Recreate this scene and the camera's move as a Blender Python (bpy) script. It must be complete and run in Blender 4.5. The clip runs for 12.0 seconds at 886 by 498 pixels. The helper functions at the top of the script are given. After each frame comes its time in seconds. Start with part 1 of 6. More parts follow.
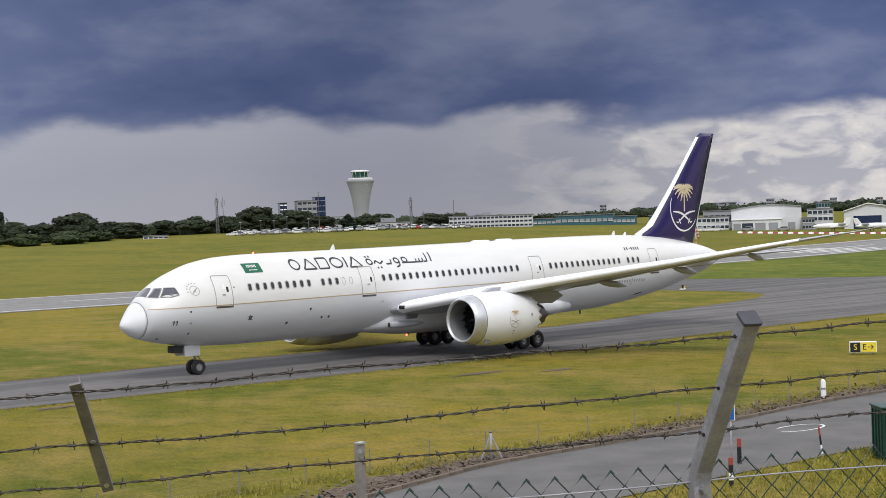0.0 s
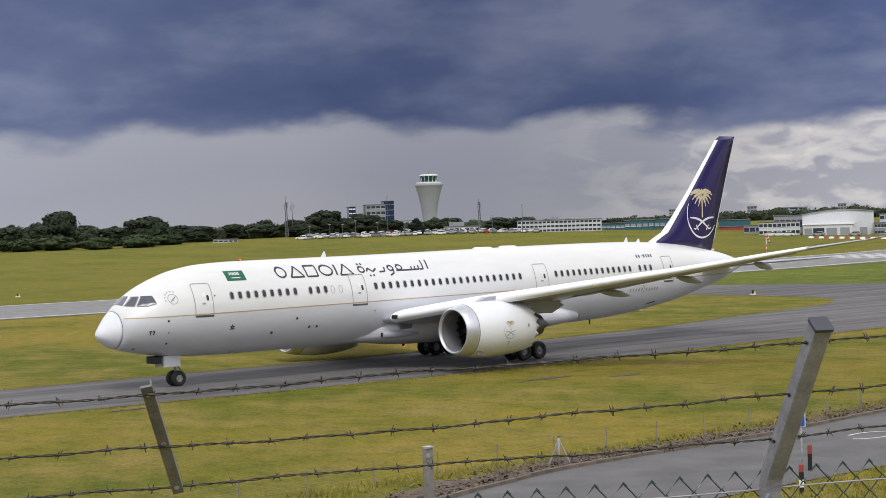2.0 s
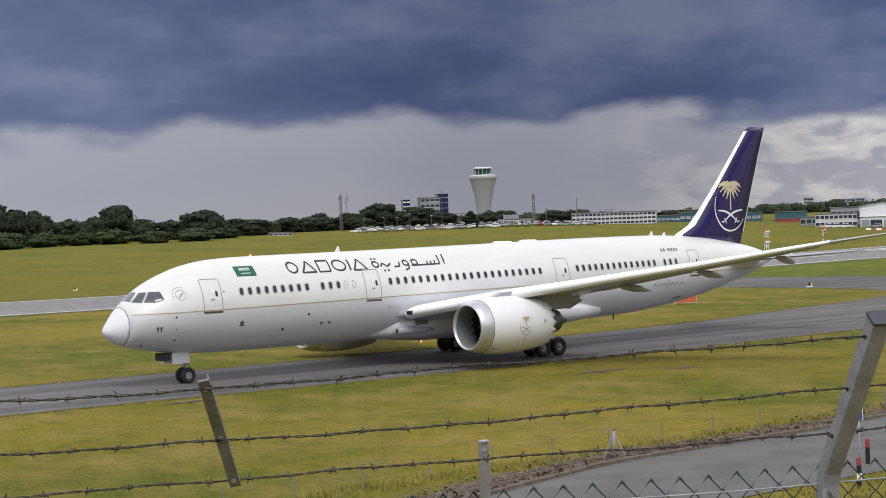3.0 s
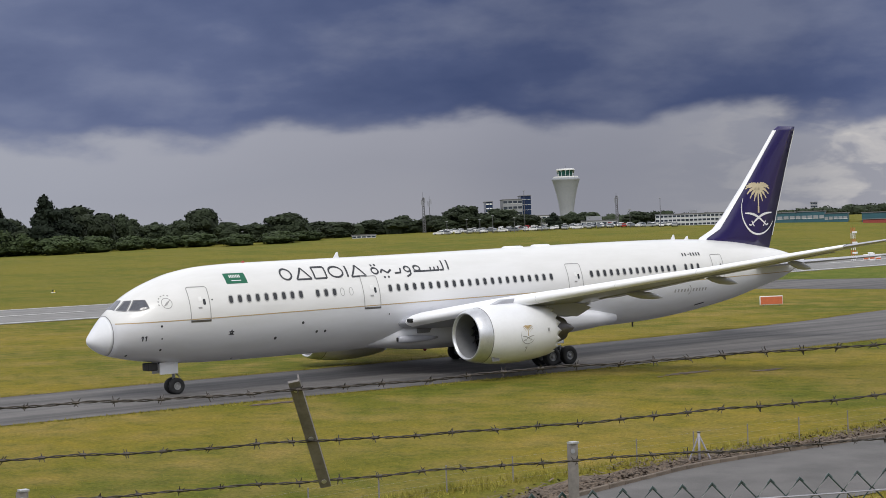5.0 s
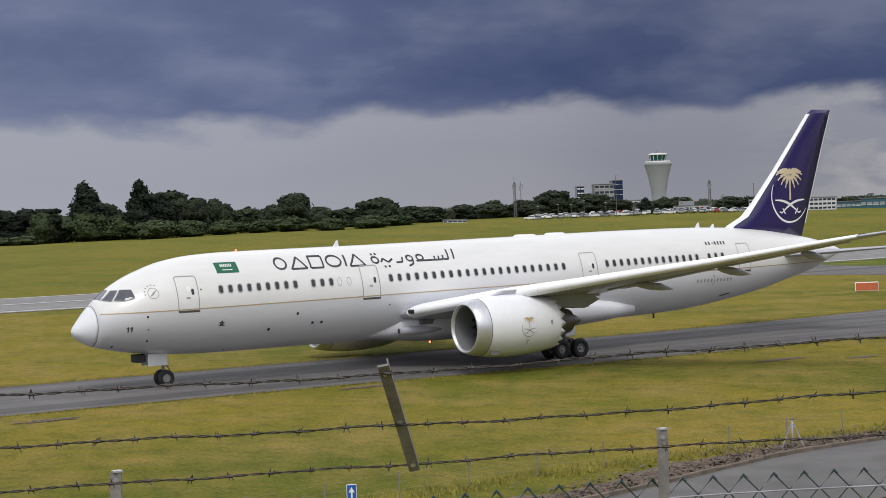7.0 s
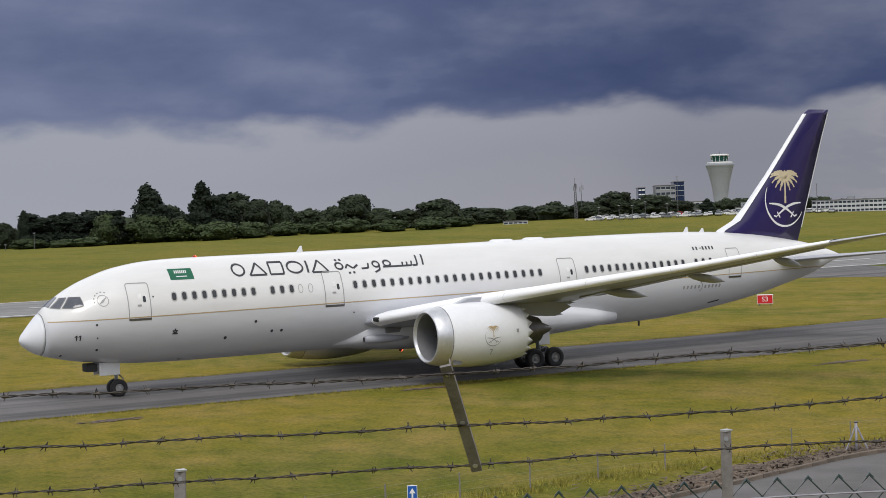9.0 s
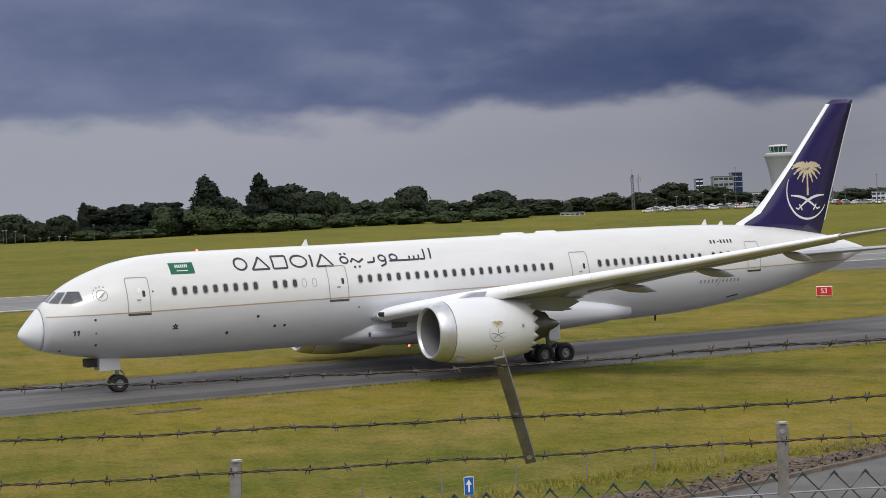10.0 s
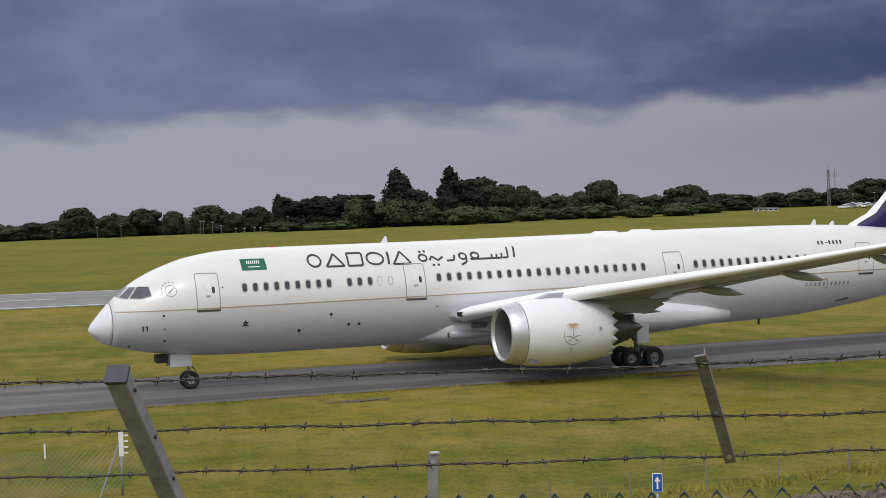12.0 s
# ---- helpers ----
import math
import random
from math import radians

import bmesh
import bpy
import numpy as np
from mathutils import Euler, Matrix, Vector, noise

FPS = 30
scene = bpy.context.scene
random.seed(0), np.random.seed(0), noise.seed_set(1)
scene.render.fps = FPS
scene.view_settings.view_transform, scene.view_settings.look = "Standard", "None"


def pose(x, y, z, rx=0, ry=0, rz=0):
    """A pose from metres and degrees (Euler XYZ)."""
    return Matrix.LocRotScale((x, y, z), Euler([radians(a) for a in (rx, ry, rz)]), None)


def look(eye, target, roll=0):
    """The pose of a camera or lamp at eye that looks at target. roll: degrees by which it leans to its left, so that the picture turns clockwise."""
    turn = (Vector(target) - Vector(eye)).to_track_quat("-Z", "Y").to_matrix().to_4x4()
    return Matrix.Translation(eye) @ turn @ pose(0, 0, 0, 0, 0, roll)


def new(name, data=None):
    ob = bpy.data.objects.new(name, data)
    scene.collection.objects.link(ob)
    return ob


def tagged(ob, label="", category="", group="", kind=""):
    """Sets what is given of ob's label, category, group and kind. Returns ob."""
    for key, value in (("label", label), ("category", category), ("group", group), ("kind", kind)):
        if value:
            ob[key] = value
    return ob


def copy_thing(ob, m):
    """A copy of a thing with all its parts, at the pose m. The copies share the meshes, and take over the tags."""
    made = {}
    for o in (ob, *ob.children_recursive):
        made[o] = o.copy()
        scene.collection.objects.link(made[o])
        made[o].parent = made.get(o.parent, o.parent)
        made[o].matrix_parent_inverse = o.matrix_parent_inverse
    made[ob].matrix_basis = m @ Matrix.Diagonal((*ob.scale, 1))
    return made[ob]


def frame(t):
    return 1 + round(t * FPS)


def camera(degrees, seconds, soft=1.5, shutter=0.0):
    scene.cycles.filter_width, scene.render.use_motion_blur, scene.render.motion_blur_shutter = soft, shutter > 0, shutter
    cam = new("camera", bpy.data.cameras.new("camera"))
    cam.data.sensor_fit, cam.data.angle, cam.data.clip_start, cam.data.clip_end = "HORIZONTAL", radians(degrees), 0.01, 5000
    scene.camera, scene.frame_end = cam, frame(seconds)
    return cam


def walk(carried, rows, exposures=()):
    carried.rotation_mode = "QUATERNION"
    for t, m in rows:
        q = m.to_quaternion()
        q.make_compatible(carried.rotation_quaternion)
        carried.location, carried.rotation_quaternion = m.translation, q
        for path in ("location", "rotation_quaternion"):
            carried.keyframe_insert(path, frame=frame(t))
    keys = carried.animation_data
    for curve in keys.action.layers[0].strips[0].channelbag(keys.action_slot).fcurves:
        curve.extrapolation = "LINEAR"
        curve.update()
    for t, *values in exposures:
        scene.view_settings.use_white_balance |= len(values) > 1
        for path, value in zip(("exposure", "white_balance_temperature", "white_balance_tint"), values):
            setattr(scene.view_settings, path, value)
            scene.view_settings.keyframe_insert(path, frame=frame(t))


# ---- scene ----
# ---- camera and its path ----
EYE_Z = 9.37
cam = camera(30.17, 12.0, soft=0.85, shutter=0.0)


def aim(pan, tilt, roll, along=0.0, up=0.0):
    """Pose of the hand-held camera: degrees to the right of +y, above level, and lean; small sways in metres."""
    eye = Vector((0.9026 * along, -0.4305 * along, EYE_Z + up))
    a, b = radians(pan), radians(tilt)
    way = Vector((math.sin(a) * math.cos(b), math.cos(a) * math.cos(b), math.sin(b)))
    return look(eye, eye + way, -roll)


PATH = [
    (0.0, 42.292, -0.827, 1.854, 0.009, -0.002),
    (0.5, 41.950, -0.744, 1.627, 0.005, -0.001),
    (1.0, 41.456, -0.728, 1.474, 0.004, -0.000),
    (1.5, 40.880, -0.681, 1.565, 0.006, -0.001),
    (2.0, 39.918, -0.608, 1.731, 0.008, -0.001),
    (2.5, 38.938, -0.661, 1.866, 0.010, 0.001),
    (3.0, 38.019, -0.799, 1.888, 0.006, 0.002),
    (3.2, 37.527, -0.805, 1.906, 0.010, 0.003),
    (5.0, 35.137, -0.630, 2.088, -0.007, 0.001),
    (5.5, 34.141, -0.792, 1.945, -0.003, 0.001),
    (6.0, 33.429, -0.887, 1.948, -0.003, 0.000),
    (6.5, 32.655, -1.027, 1.941, -0.001, -0.001),
    (7.0, 31.947, -1.048, 2.005, -0.003, 0.001),
    (9.0, 29.842, -0.926, 2.037, -0.007, -0.001),
    (9.5, 28.799, -1.042, 2.301, -0.005, -0.000),
    (10.0, 27.857, -1.151, 2.105, -0.001, -0.001),
    (10.5, 26.858, -1.330, 1.735, -0.002, -0.001),
    (11.0, 25.978, -1.399, 1.513, -0.003, 0.000),
    (11.5, 25.172, -1.216, 1.217, -0.006, -0.001),
    (11.6, 25.000, -1.205, 1.260, -0.008, -0.001),
    (11.7, 24.480, -1.195, 1.320, -0.013, 0.000),
    (11.8, 23.600, -1.180, 1.420, -0.017, 0.001),
    (11.9, 22.520, -1.170, 1.520, -0.021, 0.002),
    (12.0, 21.263, -1.163, 1.603, -0.024, 0.003),
]
walk(cam, [(t, aim(*row)) for t, *row in PATH], exposures=((0.0, 0.10), (3.0, 0.0), (7.0, -0.10), (12.0, -0.18)))

# ---- sky and sun ----
SUN_AZ, SUN_EL = 214.0, 54.0
world = bpy.data.worlds.new("world")
scene.world = world
world.use_nodes = True


def wire(tree, a, b):
    tree.links.new(a, b)


def math_node(tree, op, a, b=None, c=None, clamp=False):
    n = tree.nodes.new("ShaderNodeMath")
    n.operation, n.use_clamp = op, clamp
    for i, v in enumerate((a, b, c)):
        if v is None:
            continue
        if isinstance(v, (int, float)):
            n.inputs[i].default_value = v
        else:
            wire(tree, v, n.inputs[i])
    return n.outputs[0]


def noise_node(tree, vec, scale, detail=6.0, rough=0.55, distort=0.0):
    n = tree.nodes.new("ShaderNodeTexNoise")
    n.inputs["Scale"].default_value, n.inputs["Detail"].default_value = scale, detail
    n.inputs["Roughness"].default_value, n.inputs["Distortion"].default_value = rough, distort
    wire(tree, vec, n.inputs["Vector"])
    return n.outputs["Fac"]


def ramp_node(tree, fac, stops, ease="LINEAR"):
    n = tree.nodes.new("ShaderNodeValToRGB")
    n.color_ramp.interpolation = ease
    e = n.color_ramp.elements
    while len(e) < len(stops):
        e.new(0.5)
    for el, (p, col) in zip(e, stops):
        el.position = p
        el.color = (*col, 1) if len(col) == 3 else col
    wire(tree, fac, n.inputs[0])
    return n.outputs[0]


def mix_node(tree, fac, a, b, mode="MIX"):
    n = tree.nodes.new("ShaderNodeMix")
    n.data_type, n.blend_type = "RGBA", mode
    for sock, v in ((n.inputs[0], fac), (n.inputs[6], a), (n.inputs[7], b)):
        if isinstance(v, (int, float)):
            sock.default_value = v
        elif isinstance(v, tuple):
            sock.default_value = (*v, 1)
        else:
            wire(tree, v, sock)
    return n.outputs[2]


def make_sky():
    """Rain clouds over a paler band above the horizon, brighter cumulus towards +x."""
    tr = world.node_tree
    tr.nodes.clear()
    co = tr.nodes.new("ShaderNodeTexCoord").outputs["Generated"]
    sep = tr.nodes.new("ShaderNodeSeparateXYZ")
    wire(tr, co, sep.inputs[0])
    x, y, z = sep.outputs
    up = math_node(tr, "MAXIMUM", z, 0.0)
    # stretched direction for layered cloud
    stretch = tr.nodes.new("ShaderNodeMapping")
    stretch.inputs["Scale"].default_value = (1.0, 1.0, 2.6)
    wire(tr, co, stretch.inputs["Vector"])
    lay = stretch.outputs[0]
    big = noise_node(tr, lay, 5.0, 3.0, 0.5)
    mid = noise_node(tr, lay, 11.0, 6.0, 0.50, 0.0)
    fine = noise_node(tr, lay, 42.0, 6.0, 0.6)
    # ragged underside of the dark deck
    edge = math_node(tr, "ADD", up, math_node(tr, "MULTIPLY", math_node(tr, "SUBTRACT", big, 0.5), 0.06))
    edge = math_node(tr, "ADD", edge, math_node(tr, "MULTIPLY", math_node(tr, "SUBTRACT", mid, 0.5), 0.055))
    deck = ramp_node(tr, math_node(tr, "MULTIPLY", edge, 5.0, clamp=True), ((0.285, (0, 0, 0)), (0.36, (1, 1, 1))), "EASE")
    mott = math_node(tr, "ADD", math_node(tr, "MULTIPLY", mid, 0.65), math_node(tr, "MULTIPLY", big, 0.5))
    dark = ramp_node(tr, mott, ((0.42, (0.052, 0.076, 0.172)), (0.58, (0.080, 0.106, 0.212)), (0.76, (0.175, 0.20, 0.30))))
    # the deck thins out towards the west
    west = ramp_node(tr, x, ((0.15, (0.75, 0.75, 0.75)), (0.64, (0, 0, 0))), "EASE")
    dark = mix_node(tr, math_node(tr, "MULTIPLY", west, math_node(tr, "ADD", 0.25, math_node(tr, "MULTIPLY", mid, 1.1))), dark, (0.185, 0.215, 0.32))
    high = ramp_node(tr, up, ((0.16, (0, 0, 0)), (0.30, (0.45, 0.45, 0.45)), (0.6, (1, 1, 1))))
    dark = mix_node(tr, high, dark, (1.75, 1.77, 1.82))
    veil = ramp_node(tr, math_node(tr, "ADD", math_node(tr, "MULTIPLY", up, 7.0), math_node(tr, "MULTIPLY", math_node(tr, "SUBTRACT", big, 0.5), 0.5)),
                     ((0.0, (0.33, 0.333, 0.375)), (0.22, (0.305, 0.312, 0.365)), (0.45, (0.335, 0.342, 0.40)), (0.7, (0.24, 0.255, 0.345))))
    veil = mix_node(tr, west, veil, (0.45, 0.475, 0.55))
    # cumulus low in the east
    lump = noise_node(tr, lay, 24.0, 4.0, 0.5, 0.6)
    puff = ramp_node(tr, math_node(tr, "ADD", math_node(tr, "MULTIPLY", lump, 0.75), math_node(tr, "MULTIPLY", fine, 0.25)), ((0.43, (0, 0, 0)), (0.55, (0.6, 0.6, 0.6)), (0.66, (1, 1, 1))), "EASE")
    east = ramp_node(tr, x, ((0.66, (0, 0, 0)), (0.80, (1, 1, 1))), "EASE")
    veil = mix_node(tr, math_node(tr, "MULTIPLY", puff, math_node(tr, "MULTIPLY", east, 0.9)), veil, (0.66, 0.63, 0.60))
    # thicker cloud to the north-east, thinner on either side
    bulk = ramp_node(tr, x, ((0.17, (1.2, 1.2, 1.2)), (0.44, (1.19, 1.18, 1.17)), (0.55, (1.0, 1.0, 1.0)), (0.63, (0.84, 0.85, 0.87)), (0.72, (0.86, 0.87, 0.89)), (0.77, (1.05, 1.05, 1.05)), (0.82, (1.22, 1.21, 1.20))), "EASE")
    rain = ramp_node(tr, x, ((0.17, (0.90, 0.90, 0.90)), (0.44, (1.0, 1.0, 1.0)), (0.56, (1.0, 1.0, 1.0)), (0.63, (0.86, 0.87, 0.89)), (0.72, (0.88, 0.89, 0.90)), (0.77, (1.04, 1.04, 1.04)), (0.82, (1.2, 1.19, 1.18))), "EASE")
    cloud = mix_node(tr, deck, mix_node(tr, 1.0, veil, rain, "MULTIPLY"), mix_node(tr, 1.0, dark, bulk, "MULTIPLY"))
    sky = tr.nodes.new("ShaderNodeTexSky")
    sky.sky_type, sky.sun_disc = "NISHITA", False
    sky.sun_elevation, sky.sun_rotation = radians(SUN_EL), radians(SUN_AZ)
    b1, b2 = (tr.nodes.new("ShaderNodeBackground") for _ in "ab")
    wire(tr, cloud, b1.inputs[0])
    wire(tr, sky.outputs[0], b2.inputs[0])
    b1.inputs[1].default_value, b2.inputs[1].default_value = 1.0, 0.05
    # gaps of clear sky only high overhead
    gap = ramp_node(tr, up, ((0.35, (0, 0, 0)), (0.8, (1, 1, 1))))
    mixs = tr.nodes.new("ShaderNodeMixShader")
    wire(tr, math_node(tr, "MULTIPLY", gap, 0.7), mixs.inputs[0])
    wire(tr, b1.outputs[0], mixs.inputs[1])
    wire(tr, b2.outputs[0], mixs.inputs[2])
    out = tr.nodes.new("ShaderNodeOutputWorld")
    wire(tr, mixs.outputs[0], out.inputs[0])


make_sky()
sun_data = bpy.data.lights.new("sun", "SUN")
sun_data.energy, sun_data.angle, sun_data.color = 1.75, radians(22.0), (1.0, 0.96, 0.9)
sun = new("sun", sun_data)
sa, se = radians(SUN_AZ), radians(SUN_EL)
sun.matrix_world = look((math.sin(sa) * math.cos(se) * 100, math.cos(sa) * math.cos(se) * 100, math.sin(se) * 100), (0, 0, 0))
scene.view_settings.exposure = 0.0


# ---- materials ----
def material(name, color, rough=0.6, metal=0.0, vary=0.15, scale=3.0, bump=0.0, bump_scale=40.0, second=None, coat=0.0, emit=0.0, random_tint=0.0):
    """Plain surface with two scales of variation in world size."""
    m = bpy.data.materials.new(name)
    m.use_nodes = True
    tr = m.node_tree
    p = tr.nodes["Principled BSDF"]
    co = tr.nodes.new("ShaderNodeTexCoord").outputs["Object"]
    n1 = noise_node(tr, co, scale, 5.0)
    n2 = noise_node(tr, co, scale * 7.3, 4.0)
    f = math_node(tr, "ADD", math_node(tr, "MULTIPLY", n1, 0.65), math_node(tr, "MULTIPLY", n2, 0.35))
    lo = tuple(c * (1 - vary) for c in color)
    hi = tuple(min(1.0, c * (1 + vary)) for c in color) if second is None else second
    col = ramp_node(tr, f, ((0.35, lo), (0.65, hi)))
    if random_tint:
        info = tr.nodes.new("ShaderNodeObjectInfo")
        hs = tr.nodes.new("ShaderNodeHueSaturation")
        wire(tr, math_node(tr, "ADD", 1.0 - random_tint / 2, math_node(tr, "MULTIPLY", info.outputs["Random"], random_tint)), hs.inputs["Value"])
        wire(tr, col, hs.inputs["Color"])
        col = hs.outputs[0]
    wire(tr, col, p.inputs["Base Color"])
    wire(tr, math_node(tr, "ADD", rough - 0.06, math_node(tr, "MULTIPLY", n2, 0.12), clamp=True), p.inputs["Roughness"])
    p.inputs["Metallic"].default_value = metal
    p.inputs["Coat Weight"].default_value = coat
    if emit:
        p.inputs["Emission Color"].default_value = (*color, 1)
        p.inputs["Emission Strength"].default_value = emit
    if bump:
        b = tr.nodes.new("ShaderNodeBump")
        b.inputs["Strength"].default_value, b.inputs["Distance"].default_value = bump, 0.02
        wire(tr, noise_node(tr, co, bump_scale, 4.0), b.inputs["Height"])
        wire(tr, b.outputs[0], p.inputs["Normal"])
    return m


def grass_material(name, worn, lush, dry):
    m = bpy.data.materials.new(name)
    m.use_nodes = True
    tr = m.node_tree
    p = tr.nodes["Principled BSDF"]
    co = tr.nodes.new("ShaderNodeTexCoord").outputs["Object"]
    mp = tr.nodes.new("ShaderNodeMapping")
    mp.inputs["Scale"].default_value = (0.75, 0.55, 1.0)
    wire(tr, co, mp.inputs[0])
    broad = noise_node(tr, mp.outputs[0], 0.055, 6.0, 0.62)
    mid = noise_node(tr, mp.outputs[0], 0.28, 6.0, 0.6)
    fine = noise_node(tr, co, 5.0, 5.0, 0.7)
    c1 = mix_node(tr, ramp_node(tr, broad, ((0.40, (0, 0, 0)), (0.60, (1, 1, 1)))), lush, worn)
    c2 = mix_node(tr, ramp_node(tr, mid, ((0.44, (0, 0, 0)), (0.70, (1, 1, 1)))), c1, dry)
    clump = noise_node(tr, mp.outputs[0], 1.1, 5.0, 0.65)
    c2 = mix_node(tr, 1.0, c2, ramp_node(tr, clump, ((0.34, (0.70, 0.78, 0.70)), (0.5, (1, 1, 1)), (0.68, (1.16, 1.10, 1.0)))), "MULTIPLY")
    # greener sward on the bank past the runway
    where = tr.nodes.new("ShaderNodeSeparateXYZ")
    wire(tr, co, where.inputs[0])
    bank = math_node(tr, "MULTIPLY", math_node(tr, "SUBTRACT", where.outputs[1], 225.0), 0.05, clamp=True)
    c2 = mix_node(tr, math_node(tr, "MULTIPLY", bank, 0.5), c2, lush)
    dark = ramp_node(tr, fine, ((0.3, (0.55, 0.58, 0.55)), (0.62, (1.12, 1.1, 1.08))))
    col = mix_node(tr, 1.0, c2, dark, "MULTIPLY")
    wire(tr, col, p.inputs["Base Color"])
    p.inputs["Roughness"].default_value = 0.95
    p.inputs["Specular IOR Level"].default_value = 0.1
    b = tr.nodes.new("ShaderNodeBump")
    b.inputs["Strength"].default_value, b.inputs["Distance"].default_value = 0.8, 0.15
    wire(tr, fine, b.inputs["Height"])
    wire(tr, b.outputs[0], p.inputs["Normal"])
    return m


def asphalt_material(name, color, streak, along=(0.02, 1.0, 1.0)):
    """Tarmac with rubber streaks along x and cracks."""
    m = bpy.data.materials.new(name)
    m.use_nodes = True
    tr = m.node_tree
    p = tr.nodes["Principled BSDF"]
    co = tr.nodes.new("ShaderNodeTexCoord").outputs["Object"]
    mp = tr.nodes.new("ShaderNodeMapping")
    mp.inputs["Scale"].default_value = along
    wire(tr, co, mp.inputs[0])
    st = noise_node(tr, mp.outputs[0], 0.45, 5.0, 0.6)
    mid = noise_node(tr, co, 0.35, 6.0, 0.6)
    grit = noise_node(tr, co, 60.0, 3.0)
    c = mix_node(tr, ramp_node(tr, st, ((0.4, (0, 0, 0)), (0.62, (1, 1, 1)))), color, streak)
    c = mix_node(tr, 1.0, c, ramp_node(tr, mid, ((0.3, (0.8, 0.8, 0.8)), (0.7, (1.15, 1.15, 1.15)))), "MULTIPLY")
    c = mix_node(tr, 1.0, c, ramp_node(tr, grit, ((0.3, (0.85, 0.85, 0.85)), (0.7, (1.12, 1.12, 1.12)))), "MULTIPLY")
    wire(tr, c, p.inputs["Base Color"])
    p.inputs["Roughness"].default_value = 0.82
    p.inputs["Specular IOR Level"].default_value = 0.35
    b = tr.nodes.new("ShaderNodeBump")
    b.inputs["Strength"].default_value, b.inputs["Distance"].default_value = 0.3, 0.01
    wire(tr, grit, b.inputs["Height"])
    wire(tr, b.outputs[0], p.inputs["Normal"])
    return m


def hull_material():
    """White gloss paint, warmer above the gold line, cool grey below, with faint panel dirt."""
    m = bpy.data.materials.new("aircraft_paint")
    m.use_nodes = True
    tr = m.node_tree
    p = tr.nodes["Principled BSDF"]
    co = tr.nodes.new("ShaderNodeTexCoord").outputs["Object"]
    sep = tr.nodes.new("ShaderNodeSeparateXYZ")
    wire(tr, co, sep.inputs[0])
    line = math_node(tr, "SUBTRACT", sep.outputs[2], math_node(tr, "ADD", 4.57, math_node(tr, "MULTIPLY", sep.outputs[0], 0.0105)))
    f = math_node(tr, "MULTIPLY", math_node(tr, "ADD", line, 0.005), 100.0, clamp=True)
    mp = tr.nodes.new("ShaderNodeMapping")
    mp.inputs["Scale"].default_value = (0.25, 1.0, 1.0)
    wire(tr, co, mp.inputs[0])
    dirt = ramp_node(tr, noise_node(tr, mp.outputs[0], 1.3, 6.0, 0.6), ((0.3, (0.93, 0.93, 0.92)), (0.6, (1, 1, 1))))
    c = mix_node(tr, f, (0.64, 0.65, 0.69), (0.725, 0.725, 0.725))
    wire(tr, mix_node(tr, 1.0, c, dirt, "MULTIPLY"), p.inputs["Base Color"])
    p.inputs["Roughness"].default_value = 0.32
    p.inputs["Coat Weight"].default_value = 0.3
    return m


